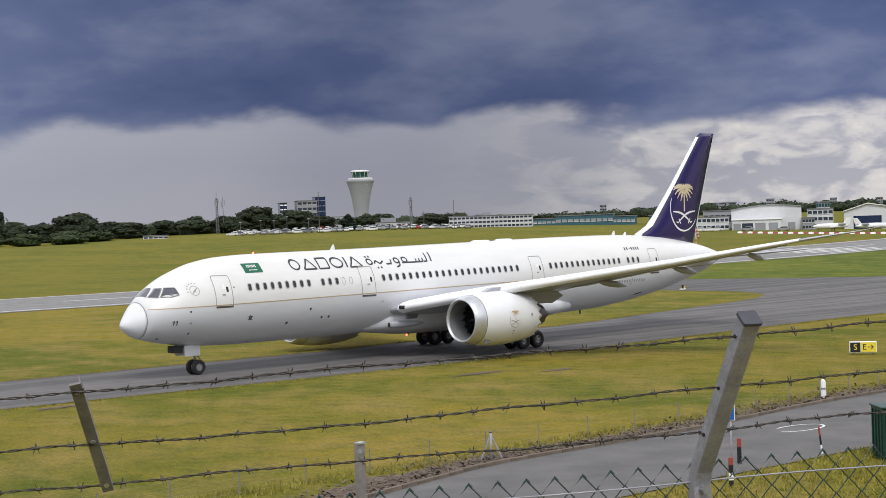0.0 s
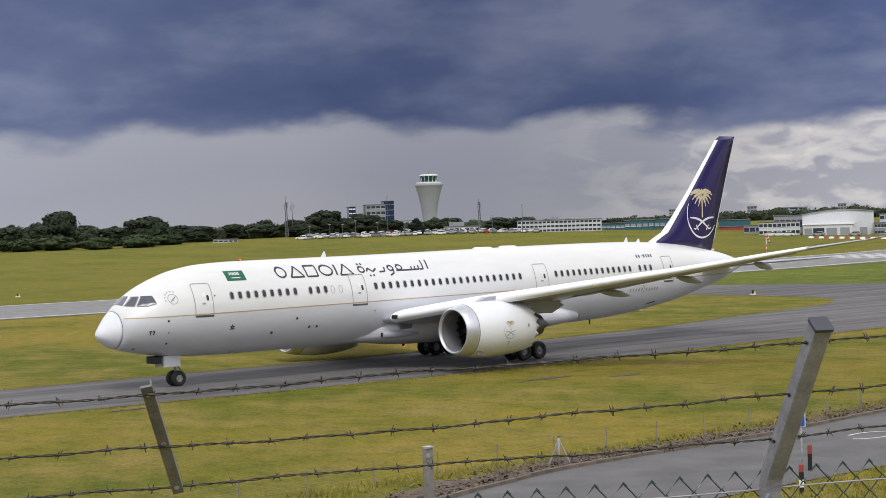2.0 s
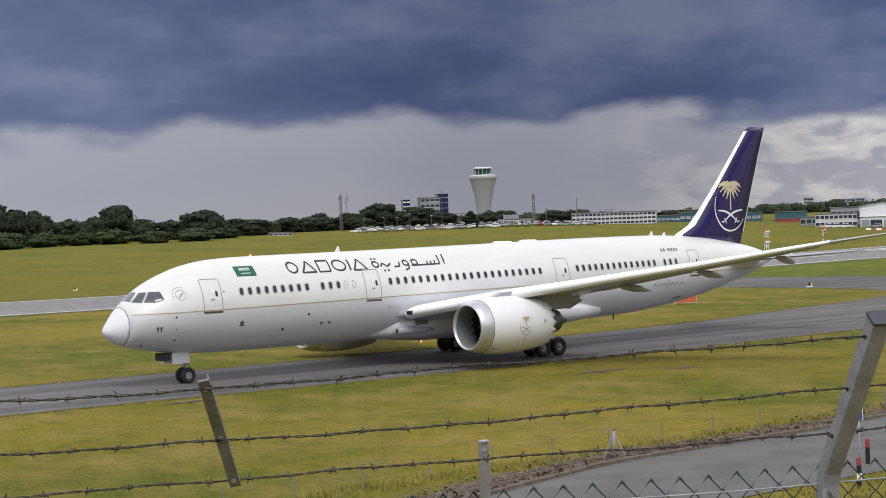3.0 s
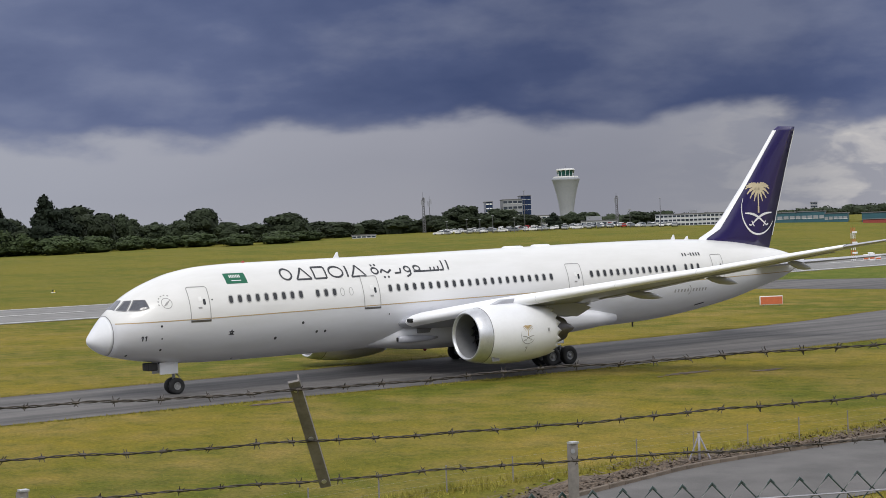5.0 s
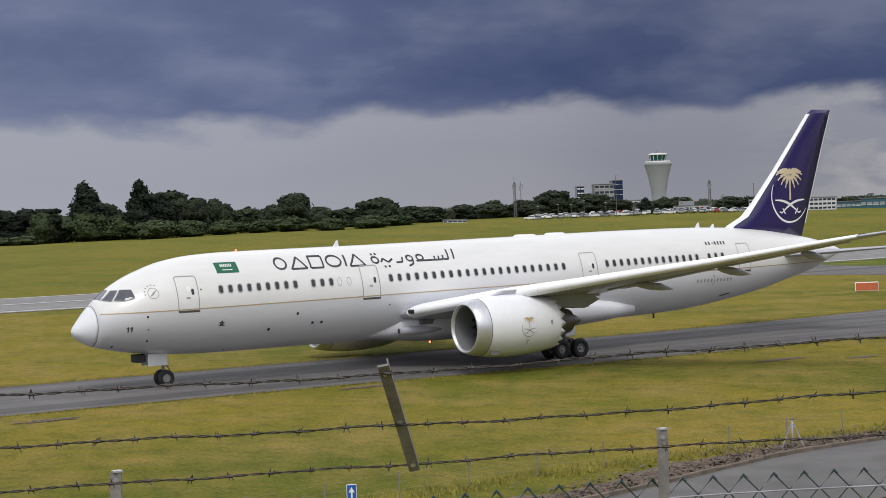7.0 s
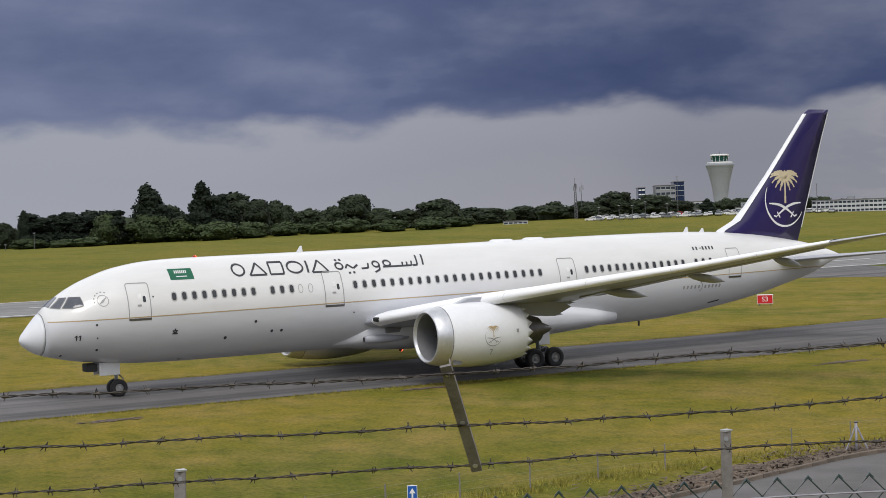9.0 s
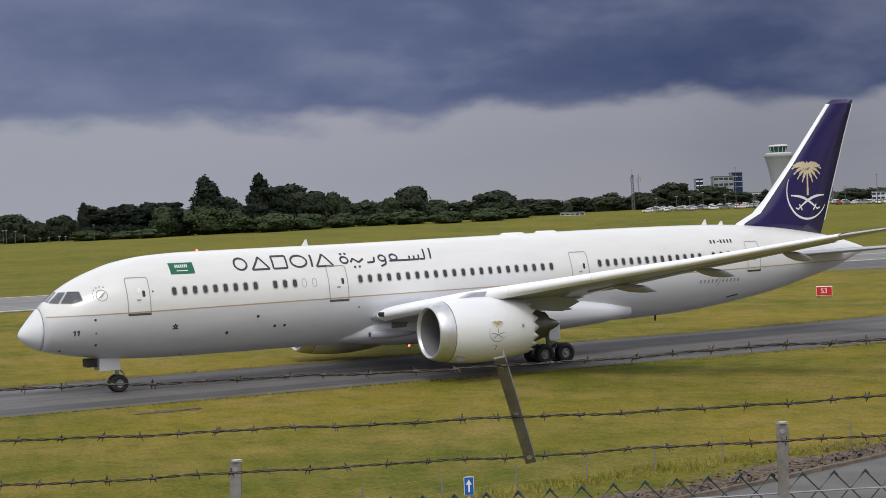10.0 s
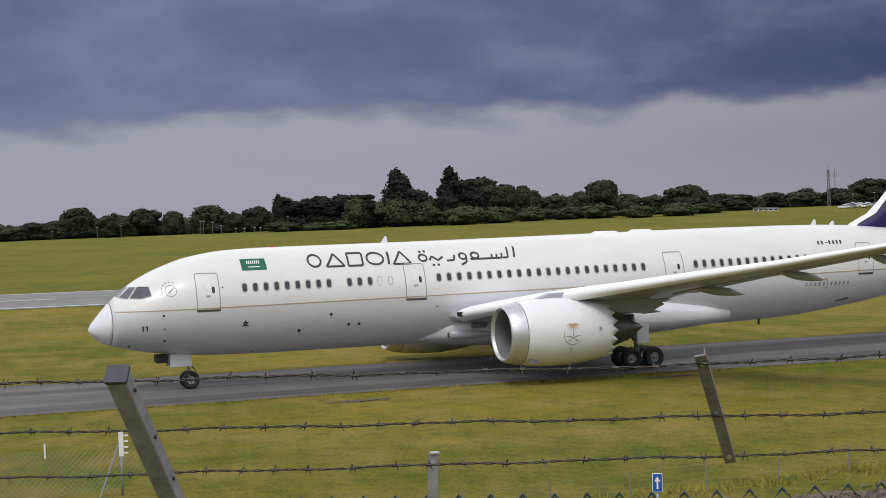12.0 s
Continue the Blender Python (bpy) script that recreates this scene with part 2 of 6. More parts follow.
M = {
    "grass": grass_material("grass", (0.235, 0.188, 0.027), (0.122, 0.134, 0.017), (0.265, 0.202, 0.058)),
    "grass_green": grass_material("lush_grass", (0.13, 0.155, 0.024), (0.085, 0.125, 0.02), (0.19, 0.19, 0.04)),
    "blade": material("grass_blades", (0.25, 0.225, 0.048), 0.9, vary=0.3, scale=0.6),
    "taxiway": asphalt_material("taxiway_tarmac", (0.142, 0.135, 0.132), (0.072, 0.069, 0.070)),
    "runway": asphalt_material("runway_tarmac", (0.235, 0.23, 0.225), (0.165, 0.163, 0.163)),
    "road": asphalt_material("road_tarmac", (0.130, 0.124, 0.122), (0.108, 0.104, 0.102), (1.0, 1.0, 1.0)),
    "line_white": material("road_paint", (0.7, 0.7, 0.68), 0.7, vary=0.2, scale=2.0),
    "line_yellow": material("taxi_paint", (0.6, 0.42, 0.08), 0.7, vary=0.3, scale=1.0),
    "kerb": material("kerb_concrete", (0.15, 0.12, 0.095), 0.9, vary=0.3, scale=2.0, bump=0.4, random_tint=0.3),
    "mulch": material("mulch", (0.075, 0.055, 0.042), 0.95, vary=0.4, scale=4.0, second=(0.20, 0.15, 0.11)),
    "paint": hull_material(),
    "white": material("white_paint", (0.77, 0.78, 0.81), 0.33, vary=0.04, scale=0.7, coat=0.3),
    # grey darkened to carry the shade under the wing
    "wing": material("shaded_wing_paint", (0.38, 0.39, 0.44), 0.36, vary=0.06, scale=0.6, coat=0.2),
    # pale slat colour whitened to carry the lit leading edge
    "slat": material("lit_slat_paint", (0.86, 0.87, 0.90), 0.4, vary=0.03, scale=0.8),
    "radome": material("radome_paint", (0.72, 0.735, 0.77), 0.4, vary=0.03, scale=0.8),
    "navy": material("navy_tail_paint", (0.016, 0.008, 0.085), 0.3, vary=0.1, scale=0.4, coat=0.4),
    "gold": material("gold_paint", (0.44, 0.33, 0.17), 0.45, vary=0.08, scale=2.0),
    "cream": material("cream_paint", (0.62, 0.53, 0.36), 0.45, vary=0.05, scale=2.0),
    "grey_mark": material("dark_grey_marking", (0.035, 0.037, 0.045), 0.5, vary=0.1, scale=2.0),
    "light_mark": material("pale_grey_marking", (0.30, 0.30, 0.30), 0.5, vary=0.1, scale=2.0),
    "window_rim": material("window_surround", (0.42, 0.42, 0.42), 0.5, vary=0.08, scale=2.0),
    "seam": material("panel_seam", (0.19, 0.19, 0.20), 0.5, vary=0.1, scale=3.0),
    "green": material("green_flag_paint", (0.006, 0.115, 0.06), 0.45, vary=0.08, scale=2.0),
    "cabin_glass": material("cabin_window_glass", (0.020, 0.022, 0.027), 0.12, vary=0.3, scale=1.5),
    # base colour lightened and blued to stand in for reflected sky
    "cockpit_glass": material("cockpit_glass", (0.10, 0.105, 0.125), 0.08, vary=0.2, scale=1.0),
    "lip": material("polished_lip", (0.62, 0.63, 0.66), 0.42, 0.7, 0.12, 2.0),
    "duct": material("inlet_liner", (0.22, 0.225, 0.24), 0.45, 0.2, 0.1, 2.0),
    "fan": material("fan_blades", (0.028, 0.03, 0.034), 0.35, 0.6, 0.3, 3.0),
    "hot_metal": material("exhaust_metal", (0.17, 0.16, 0.155), 0.42, 0.85, 0.2, 3.0),
    "gear_metal": material("gear_steel", (0.30, 0.31, 0.32), 0.45, 0.5, 0.2, 6.0),
    "dark_bay": material("gear_bay", (0.035, 0.035, 0.035), 0.8, vary=0.3, scale=3.0),
    "tyre": material("tyre_rubber", (0.018, 0.018, 0.019), 0.75, vary=0.25, scale=5.0),
    "rim": material("wheel_rim", (0.36, 0.36, 0.36), 0.4, 0.4, 0.15, 8.0),
    "beacon": material("red_beacon", (0.35, 0.02, 0.015), 0.3, vary=0.05),
    "beacon_lit": material("lit_red_lamp", (1.0, 0.10, 0.05), 0.3, vary=0.02, emit=7.0),
    "galv": material("galvanised_steel", (0.31, 0.305, 0.345), 0.5, 0.2, 0.28, 14.0, bump=0.15, bump_scale=120.0),
    "old_steel": material("dull_steel", (0.22, 0.205, 0.20), 0.6, 0.2, 0.3, 14.0),
    "cap": material("post_cap_plastic", (0.055, 0.056, 0.07), 0.6, vary=0.15, scale=20.0),
    "barb": material("weathered_wire", (0.06, 0.052, 0.046), 0.6, 0.5, 0.4, 60.0),
    "pvc": material("green_coated_wire", (0.016, 0.04, 0.036), 0.3, vary=0.3, scale=30.0, coat=0.3),
    "bark": material("bark", (0.06, 0.045, 0.035), 0.9, vary=0.3, scale=2.0),
    "leaf": material("leaves", (0.031, 0.041, 0.023), 0.7, vary=0.4, scale=0.35, random_tint=0.5),
    "leaf_dark": material("dark_needles", (0.017, 0.024, 0.016), 0.75, vary=0.4, scale=0.35, random_tint=0.5),
    "leaf_light": material("light_leaves", (0.046, 0.064, 0.028), 0.7, vary=0.4, scale=0.35, random_tint=0.4),
    "concrete": material("pale_concrete", (0.30, 0.315, 0.345), 0.7, vary=0.08, scale=0.12),
    "tower_glass": material("green_tower_glass", (0.01, 0.055, 0.05), 0.1, vary=0.2, scale=0.3),
    "clad_white": material("white_cladding", (0.60, 0.61, 0.635), 0.55, vary=0.07, scale=0.1),
    "clad_grey": material("grey_cladding", (0.26, 0.27, 0.29), 0.55, vary=0.1, scale=0.1),
    "clad_teal": material("teal_cladding", (0.03, 0.10, 0.13), 0.5, vary=0.15, scale=0.1),
    "clad_blue": material("dark_blue_glazing", (0.012, 0.025, 0.07), 0.2, vary=0.3, scale=0.1),
    "far_glass": material("office_glass", (0.03, 0.04, 0.055), 0.15, vary=0.3, scale=0.3),
    "roof": material("roof_felt", (0.16, 0.16, 0.17), 0.8, vary=0.2, scale=0.2),
    "mast": material("mast_steel", (0.13, 0.13, 0.14), 0.6, 0.4, 0.2, 1.0),
    "red": material("red_sign_face", (0.55, 0.012, 0.015), 0.5, vary=0.06, scale=2.0),
    "red_faded": material("faded_red_paint", (0.28, 0.05, 0.04), 0.6, vary=0.15, scale=2.0),
    "orange": material("orange_marking", (0.52, 0.13, 0.05), 0.6, vary=0.1, scale=2.0),
    "yellow": material("yellow_sign_face", (0.75, 0.60, 0.05), 0.5, vary=0.06, scale=2.0),
    "black": material("black_paint", (0.01, 0.01, 0.011), 0.5, vary=0.2, scale=3.0),
    "blue": material("blue_sign_face", (0.012, 0.10, 0.42), 0.45, vary=0.06, scale=3.0),
    "sign_white": material("white_sign_paint", (0.78, 0.78, 0.78), 0.5, vary=0.05, scale=3.0),
    "dark_green": material("dark_green_steel", (0.008, 0.045, 0.030), 0.4, vary=0.25, scale=3.0),
    "car_white": material("white_car_paint", (0.72, 0.72, 0.72), 0.25, vary=0.04, coat=0.5),
    "car_grey": material("grey_car_paint", (0.16, 0.17, 0.18), 0.25, vary=0.06, coat=0.5),
    "car_silver": material("silver_car_paint", (0.45, 0.46, 0.47), 0.25, 0.5, 0.05, coat=0.5),
    "car_red": material("red_car_paint", (0.35, 0.02, 0.02), 0.25, vary=0.05, coat=0.5),
}

for leafy in ("leaf", "leaf_dark", "leaf_light", "blade"):
    M[leafy].node_tree.nodes["Principled BSDF"].inputs["Specular IOR Level"].default_value = 0.12


# ---- building helpers ----
def thing(name, label, category, at=None, group="", kind=""):
    ob = new(name)
    ob.empty_display_size = 0.2
    if at is not None:
        ob.matrix_basis = at if isinstance(at, Matrix) else Matrix.Translation(at)
    return tagged(ob, label, category, group, kind)


def mesh_of(name, bm, mat, smooth=False):
    me = bpy.data.meshes.new(name)
    bmesh.ops.recalc_face_normals(bm, faces=bm.faces[:])
    bm.to_mesh(me)
    bm.free()
    for m in mat if isinstance(mat, (list, tuple)) else (mat,):
        me.materials.append(M[m])
    if smooth:
        me.polygons.foreach_set("use_smooth", [True] * len(me.polygons))
    return me


def part(name, bm, mat, parent=None, label="", smooth=False, at=None):
    """Links a bmesh as one mesh object under a thing or part."""
    ob = new(name, bm if isinstance(bm, bpy.types.Mesh) else mesh_of(name, bm, mat, smooth))
    ob.parent = parent
    if at is not None:
        ob.matrix_basis = at if isinstance(at, Matrix) else Matrix.Translation(at)
    return tagged(ob, label)


def alone(name, bm, mat, label, category, kind="", group="", smooth=False, at=None):
    ob = part(name, bm, mat, None, label, smooth, at)
    return tagged(ob, "", category, group, kind)


def box(bm, c, size, rot=None, bevel=0.0):
    m = Matrix.Translation(c) @ (rot.to_4x4() if rot else Matrix.Identity(4)) @ Matrix.Diagonal((*size, 1))
    g = bmesh.ops.create_cube(bm, size=1.0, matrix=m)
    if bevel:
        edges = list({e for v in g["verts"] for e in v.link_edges})
        bmesh.ops.bevel(bm, geom=edges, offset=bevel, segments=1, affect="EDGES")
    return bm


def boxes(*items, bevel=0.0):
    bm = bmesh.new()
    for c, size in items:
        box(bm, c, size, bevel=bevel)
    return bm


def loft(bm, rings, closed=True, caps=True):
    rows = [[bm.verts.new(p) for p in r] for r in rings]
    n = len(rows[0])
    for a, b in zip(rows, rows[1:]):
        for i in range(n if closed else n - 1):
            j = (i + 1) % n
            bm.faces.new((a[i], a[j], b[j], b[i]))
    if caps and closed:
        bm.faces.new(rows[0][::-1])
        bm.faces.new(rows[-1])
    return bm


def tube(bm, pts, r, sides=6, caps=True):
    """A round bar through points; r one radius or one for each."""
    pts = [Vector(p) for p in pts]
    rings = []
    for i, p in enumerate(pts):
        d = (pts[min(i + 1, len(pts) - 1)] - pts[max(i - 1, 0)]).normalized()
        a = d.orthogonal().normalized() if abs(d.z) > 0.9 else d.cross(Vector((0, 0, 1))).normalized()
        b = d.cross(a)
        rr = r[i] if isinstance(r, (list, tuple)) else r
        rings.append([p + (a * math.cos(t) + b * math.sin(t)) * rr for t in (2 * math.pi * k / sides for k in range(sides))])
    return loft(bm, rings, caps=caps)


def lathe(bm, profile, axis="x", sides=40, centre=(0, 0, 0), arc=None):
    """Turns (distance along axis, radius) about an axis."""
    c = Vector(centre)
    rings = []
    for d, r in profile:
        ring = []
        for k in range(sides):
            t = 2 * math.pi * k / sides
            u, v = r * math.cos(t), r * math.sin(t)
            ring.append(c + Vector({"x": (d, u, v), "y": (u, d, v), "z": (u, v, d)}[axis]))
        rings.append(ring)
    return loft(bm, rings, caps=False)


def smoothstep(v, a, b):
    t = min(1.0, max(0.0, (v - a) / (b - a)))
    return t * t * (3 - 2 * t)


FENCE_N, FENCE_A = Vector((0.4305, 0.9026, 0)), Vector((0.9026, -0.4305, 0))


def ground_z(x, y):
    """Height of the airfield: level taxiway, a bank rising past the runway, the viewing mound under the camera."""
    e = min(max(x - 130.0, 0.0), 270.0)
    z = 4e-5 * e * e * smoothstep(y, 110, 190) + (3.6 + 0.009 * min(max(x, -100.0), 400.0)) * smoothstep(y, 242, 560)
    n = x * 0.4305 + y * 0.9026
    z += 7.7 - 0.8 * smoothstep(n, 2.0, 3.6) - 6.9 * smoothstep(n, 4.2, 27.0)
    return z


def ground_patch(name, xs, ys, lift, mat, label, category, shape=None):
    """A paved sheet that follows the ground; shape bends its rows."""
    bm = bmesh.new()
    rows = []
    for y in ys:
        row = []
        for x in xs:
            X, Y = shape(x, y) if shape else (x, y)
            row.append(bm.verts.new((X, Y, ground_z(X, Y) + lift)))
        rows.append(row)
    for a, b in zip(rows, rows[1:]):
        for i in range(len(a) - 1):
            bm.faces.new((a[i], a[i + 1], b[i + 1], b[i]))
    return alone(name, bm, mat, label, category, "structure", smooth=True)


def hermite(x, xs, ys):
    """Smooth curve through stations."""
    k = min(max(int(np.searchsorted(xs, x)) - 1, 0), len(xs) - 2)
    d = [(ys[i + 1] - ys[i]) / (xs[i + 1] - xs[i]) for i in range(len(xs) - 1)]
    m = [d[0]] + [0.0 if d[i - 1] * d[i] <= 0 else 2 * d[i - 1] * d[i] / (d[i - 1] + d[i]) for i in range(1, len(d))] + [d[-1]]
    h = xs[k + 1] - xs[k]
    u = (x - xs[k]) / h
    return ((1 + 2 * u) * (1 - u) ** 2 * ys[k] + u * (1 - u) ** 2 * h * m[k] + u * u * (3 - 2 * u) * ys[k + 1] + u * u * (u - 1) * h * m[k + 1])


def spread(a, b, n):
    return [a + (b - a) * i / n for i in range(n + 1)]


# ---- ground ----
def make_ground():
    xs = spread(-3000, -400, 8) + spread(-300, 800, 110) + spread(1000, 4000, 8)
    ys = spread(-3000, -100, 6) + spread(-60, 60, 80)[:] + spread(64, 640, 90) + spread(800, 4000, 8)
    bm = bmesh.new()
    rows = [[bm.verts.new((x, y, ground_z(x, y))) for x in xs] for y in ys]
    for a, b in zip(rows, rows[1:]):
        for i in range(len(a) - 1):
            bm.faces.new((a[i], a[i + 1], b[i + 1], b[i]))
    return alone("ground", bm, "grass", "yellow-green mown airfield grass with drier patches", "grass", "structure", smooth=True)


make_ground()


def taxi_shape(x, y):
    """Near edge dips where the side taxiway branches off."""
    far = float(np.interp(x, (78, 100, 112, 122, 138, 150, 156, 300), (99.3, 101.0, 102.8, 105.6, 109.4, 112.8, 116.4, 116.4)))
    near = 83.6 - 1.6 * smoothstep(x, 30, 75) + 2.2 * smoothstep(x, 85, 130)
    u = (y - 83.0) / 16.0
    return x, near + (far - near) * u


ground_patch("taxiway", spread(-120, 420, 180), spread(83, 99, 8), 0.03, "taxiway", "dark worn tarmac taxiway with rubber streaks", "taxiway", taxi_shape)


def verge_shape(x, y):
    """Bare soil along the far edge of the taxiway."""
    far = taxi_shape(x, 99.0)[1]
    return x, far - 0.05 + y * (0.22 + 0.12 * math.sin(x * 1.7) + 0.08 * math.sin(x * 4.9))


ground_patch("verge", spread(-40, 153, 190), (0, 1), 0.045, "mulch", "thin strip of bare soil along the taxiway edge", "soil", verge_shape)


def link_shape(x, y):
    """The side taxiway that runs from the junction up to the runway, with rounded mouths."""
    left = float(np.interp(y, (100, 112, 116.4, 120, 125, 138, 157, 165, 175, 193), (150, 153, 156.5, 160, 163.2, 164.5, 162, 158, 151, 138)))
    right = float(np.interp(y, (100, 116, 132, 145, 159, 177, 193), (300, 228, 203, 197, 191, 184, 188)))
    return left + (right - left) * x, y


ground_patch("taxiway_2", spread(0, 1, 10), spread(112, 193, 54), 0.02, "taxiway", "grey tarmac side taxiway running up to the runway", "taxiway", link_shape)
ground_patch("ground_strip", spread(0, 1, 24), spread(120, 192, 24), 0.015, "grass_green", "greener mown grass strip beside the runway", "grass", lambda x, y: (float(np.interp(y, (116, 132, 145, 159, 177, 193), (228, 203.5, 197.5, 191.5, 184.5, 188))) + 330 * x, y))
ground_patch("runway", spread(-500, 900, 140), spread(192.5, 236.5, 6), 0.05, "runway", "pale grey tarmac runway seen edge-on", "runway")


def road_shape(x, y):
    far = hermite(x, (-70, 10, 30, 36, 40.5, 44.5, 50, 56, 60, 70, 150), (41.5, 41.5, 42.6, 43.8, 45.0, 45.85, 46.0, 46.05, 46.5, 47.4, 47.6))
    near = 37.0 - 2.0 * smoothstep(40 - x, 0, 30)
    return x, near + (far - near) * y


ground_patch("road", spread(-60, 140, 80), spread(0, 1, 4), 0.03, "road", "smooth grey tarmac perimeter road", "road", road_shape)


# ---- airliner ----
# stations: aft of nose, crown, keel, half width
STATIONS = (
    (0.0, 3.60, 3.56, 0.02), (0.12, 3.86, 3.33, 0.33), (0.35, 4.14, 3.12, 0.62), (0.84, 4.72, 2.80, 1.12), (1.4, 5.28, 2.60, 1.55),
    (2.0, 5.80, 2.45, 1.90), (3.0, 6.44, 2.24, 2.30), (4.1, 6.94, 2.08, 2.55), (5.64, 7.44, 1.92, 2.74),
    (7.6, 7.74, 1.83, 2.85), (10.0, 7.84, 1.80, 2.885), (20.0, 7.90, 1.84, 2.885), (30.0, 8.01, 1.90, 2.885),
    (40.0, 8.12, 2.03, 2.885), (44.0, 8.13, 2.18, 2.85), (46.6, 8.11, 2.40, 2.75), (49.4, 8.03, 2.75, 2.50),
    (52.8, 7.78, 3.30, 2.08), (55.5, 7.42, 3.92, 1.66), (58.4, 6.92, 4.62, 1.12), (60.5, 6.34, 5.42, 0.60), (61.6, 5.98, 5.74, 0.16))


STX, STT, STB, STW = (tuple(s[i] for s in STATIONS) for i in range(4))


def hull(x):
    """Crown, keel and half width of the fuselage at x."""
    return hermite(x, STX, STT), hermite(x, STX, STB), hermite(x, STX, STW)


def skin(x, z, out=0.0):
    """Point on the port side of the fuselage skin, lifted by out."""
    top, bottom, w = hull(x)
    c, h = (top + bottom) / 2, (top - bottom) / 2
    v = max(-1.0, min(1.0, (z - c) / h))
    s = math.sqrt(max(0.0, 1 - v * v))
    n = Vector((0, -s / w, v / h)).normalized()
    return Vector((x, -w * s, c + h * v)) + n * out


def hull_ring(x, n=56):
    top, bottom, w = hull(x)
    c, h = (top + bottom) / 2, (top - bottom) / 2
    return [Vector((x, w * math.sin(2 * math.pi * k / n), c - h * math.cos(2 * math.pi * k / n))) for k in range(n)]


def skin_poly(bm, outline, out=0.012, depth=0.0):
    """A flat marking laid on the port skin; outline in (x, z)."""
    n = len(outline)
    cx, cz = sum(o[0] for o in outline) / n, sum(o[1] for o in outline) / n
    vs = [bm.verts.new(skin(x, z, out)) for x, z in outline]
    mids = [bm.verts.new(skin((x + cx) / 2, (z + cz) / 2, out)) for x, z in outline]
    hub = bm.verts.new(skin(cx, cz, out))
    for i in range(n):
        j = (i + 1) % n
        bm.faces.new((vs[i], vs[j], mids[j], mids[i]))
        bm.faces.new((mids[i], mids[j], hub))
    if depth:
        inner = [bm.verts.new(skin(x, z, out - depth)) for x, z in outline]
        for i in range(len(vs)):
            j = (i + 1) % len(vs)
            bm.faces.new((vs[i], vs[j], inner[j], inner[i]))


def skin_bar(bm, a, b, width, out=0.012, cuts=6):
    """A stroke on the port skin from a to b in (x, z)."""
    a, b = Vector((a[0], a[1], 0)), Vector((b[0], b[1], 0))
    d = (b - a).normalized()
    s = Vector((-d.y, d.x, 0)) * width / 2
    rows = []
    for i in range(cuts + 1):
        p = a.lerp(b, i / cuts)
        rows.append([bm.verts.new(skin(p.x + k * s.x, p.y + k * s.y, out)) for k in (-1, 1)])
    for p, q in zip(rows, rows[1:]):
        bm.faces.new((p[0], p[1], q[1], q[0]))


def skin_curve(bm, pts, width, out=0.012):
    for a, b in zip(pts, pts[1:]):
        skin_bar(bm, a, b, width, out, max(1, int(math.dist(a, b) / 0.12)))


def skin_ring(bm, cx, cz, rx, rz, width, a0=0, a1=360, out=0.012, n=28):
    skin_curve(bm, [(cx + rx * math.cos(radians(a0 + (a1 - a0) * i / n)), cz + rz * math.sin(radians(a0 + (a1 - a0) * i / n))) for i in range(n + 1)], width, out)


def rounded(cx, cz, w, h, r, n=4, lean=0.0):
    pts = []
    for sx, sz, a0 in ((1, 1, 0), (-1, 1, 90), (-1, -1, 180), (1, -1, 270)):
        for i in range(n + 1):
            a = radians(a0 + 90 * i / n)
            z = sz * (h / 2 - r) + r * math.sin(a)
            pts.append((cx + sx * (w / 2 - r) + r * math.cos(a) + lean * z, cz + z))
    return pts


def aerofoil(le, chord, thick, n=14, droop=0.0):
    """Section in x and z, at y of le; leading edge first."""
    up, low = [], []
    for i in range(n + 1):
        u = (1 - math.cos(math.pi * i / n)) / 2
        t = 5 * thick * (0.2969 * math.sqrt(u) - 0.126 * u - 0.3516 * u * u + 0.2843 * u ** 3 - 0.1036 * u ** 4)
        camber = 0.05 * thick * 4 * u * (1 - u) - droop * u
        up.append(Vector((le[0] + chord * u, le[1], le[2] + chord * (camber + t))))
        low.append(Vector((le[0] + chord * u, le[1], le[2] + chord * (camber - 0.75 * t))))
    return up + low[-2:0:-1]


WING = ((1.5, 20.2, 3.35, 12.2, 0.11), (2.9, 20.5, 3.50, 11.5, 0.115), (5.2, 21.2, 3.87, 10.4, 0.12), (8.0, 22.95, 4.40, 8.8, 0.115),
        (9.73, 24.1, 4.70, 7.9, 0.11), (12, 25.6, 5.06, 7.0, 0.105), (17.2, 29.0, 5.92, 5.5, 0.10), (19.9, 30.8, 6.34, 4.75, 0.095),
        (24.5, 33.9, 7.18, 3.5, 0.09), (27.0, 35.55, 7.62, 2.7, 0.085), (28.4, 37.1, 7.88, 1.9, 0.08), (29.4, 38.6, 8.08, 1.15, 0.08), (30.05, 40.4, 8.36, 0.35, 0.08))


def twist(y):
    """Wash-out: the trailing edge rises towards the tip."""
    return 0.025 - 0.055 * smoothstep(y, 6, 24)


def wing_at(y):
    ys = [w[0] for w in WING]
    return [float(np.interp(y, ys, [w[i] for w in WING])) for i in (1, 2, 3, 4)]


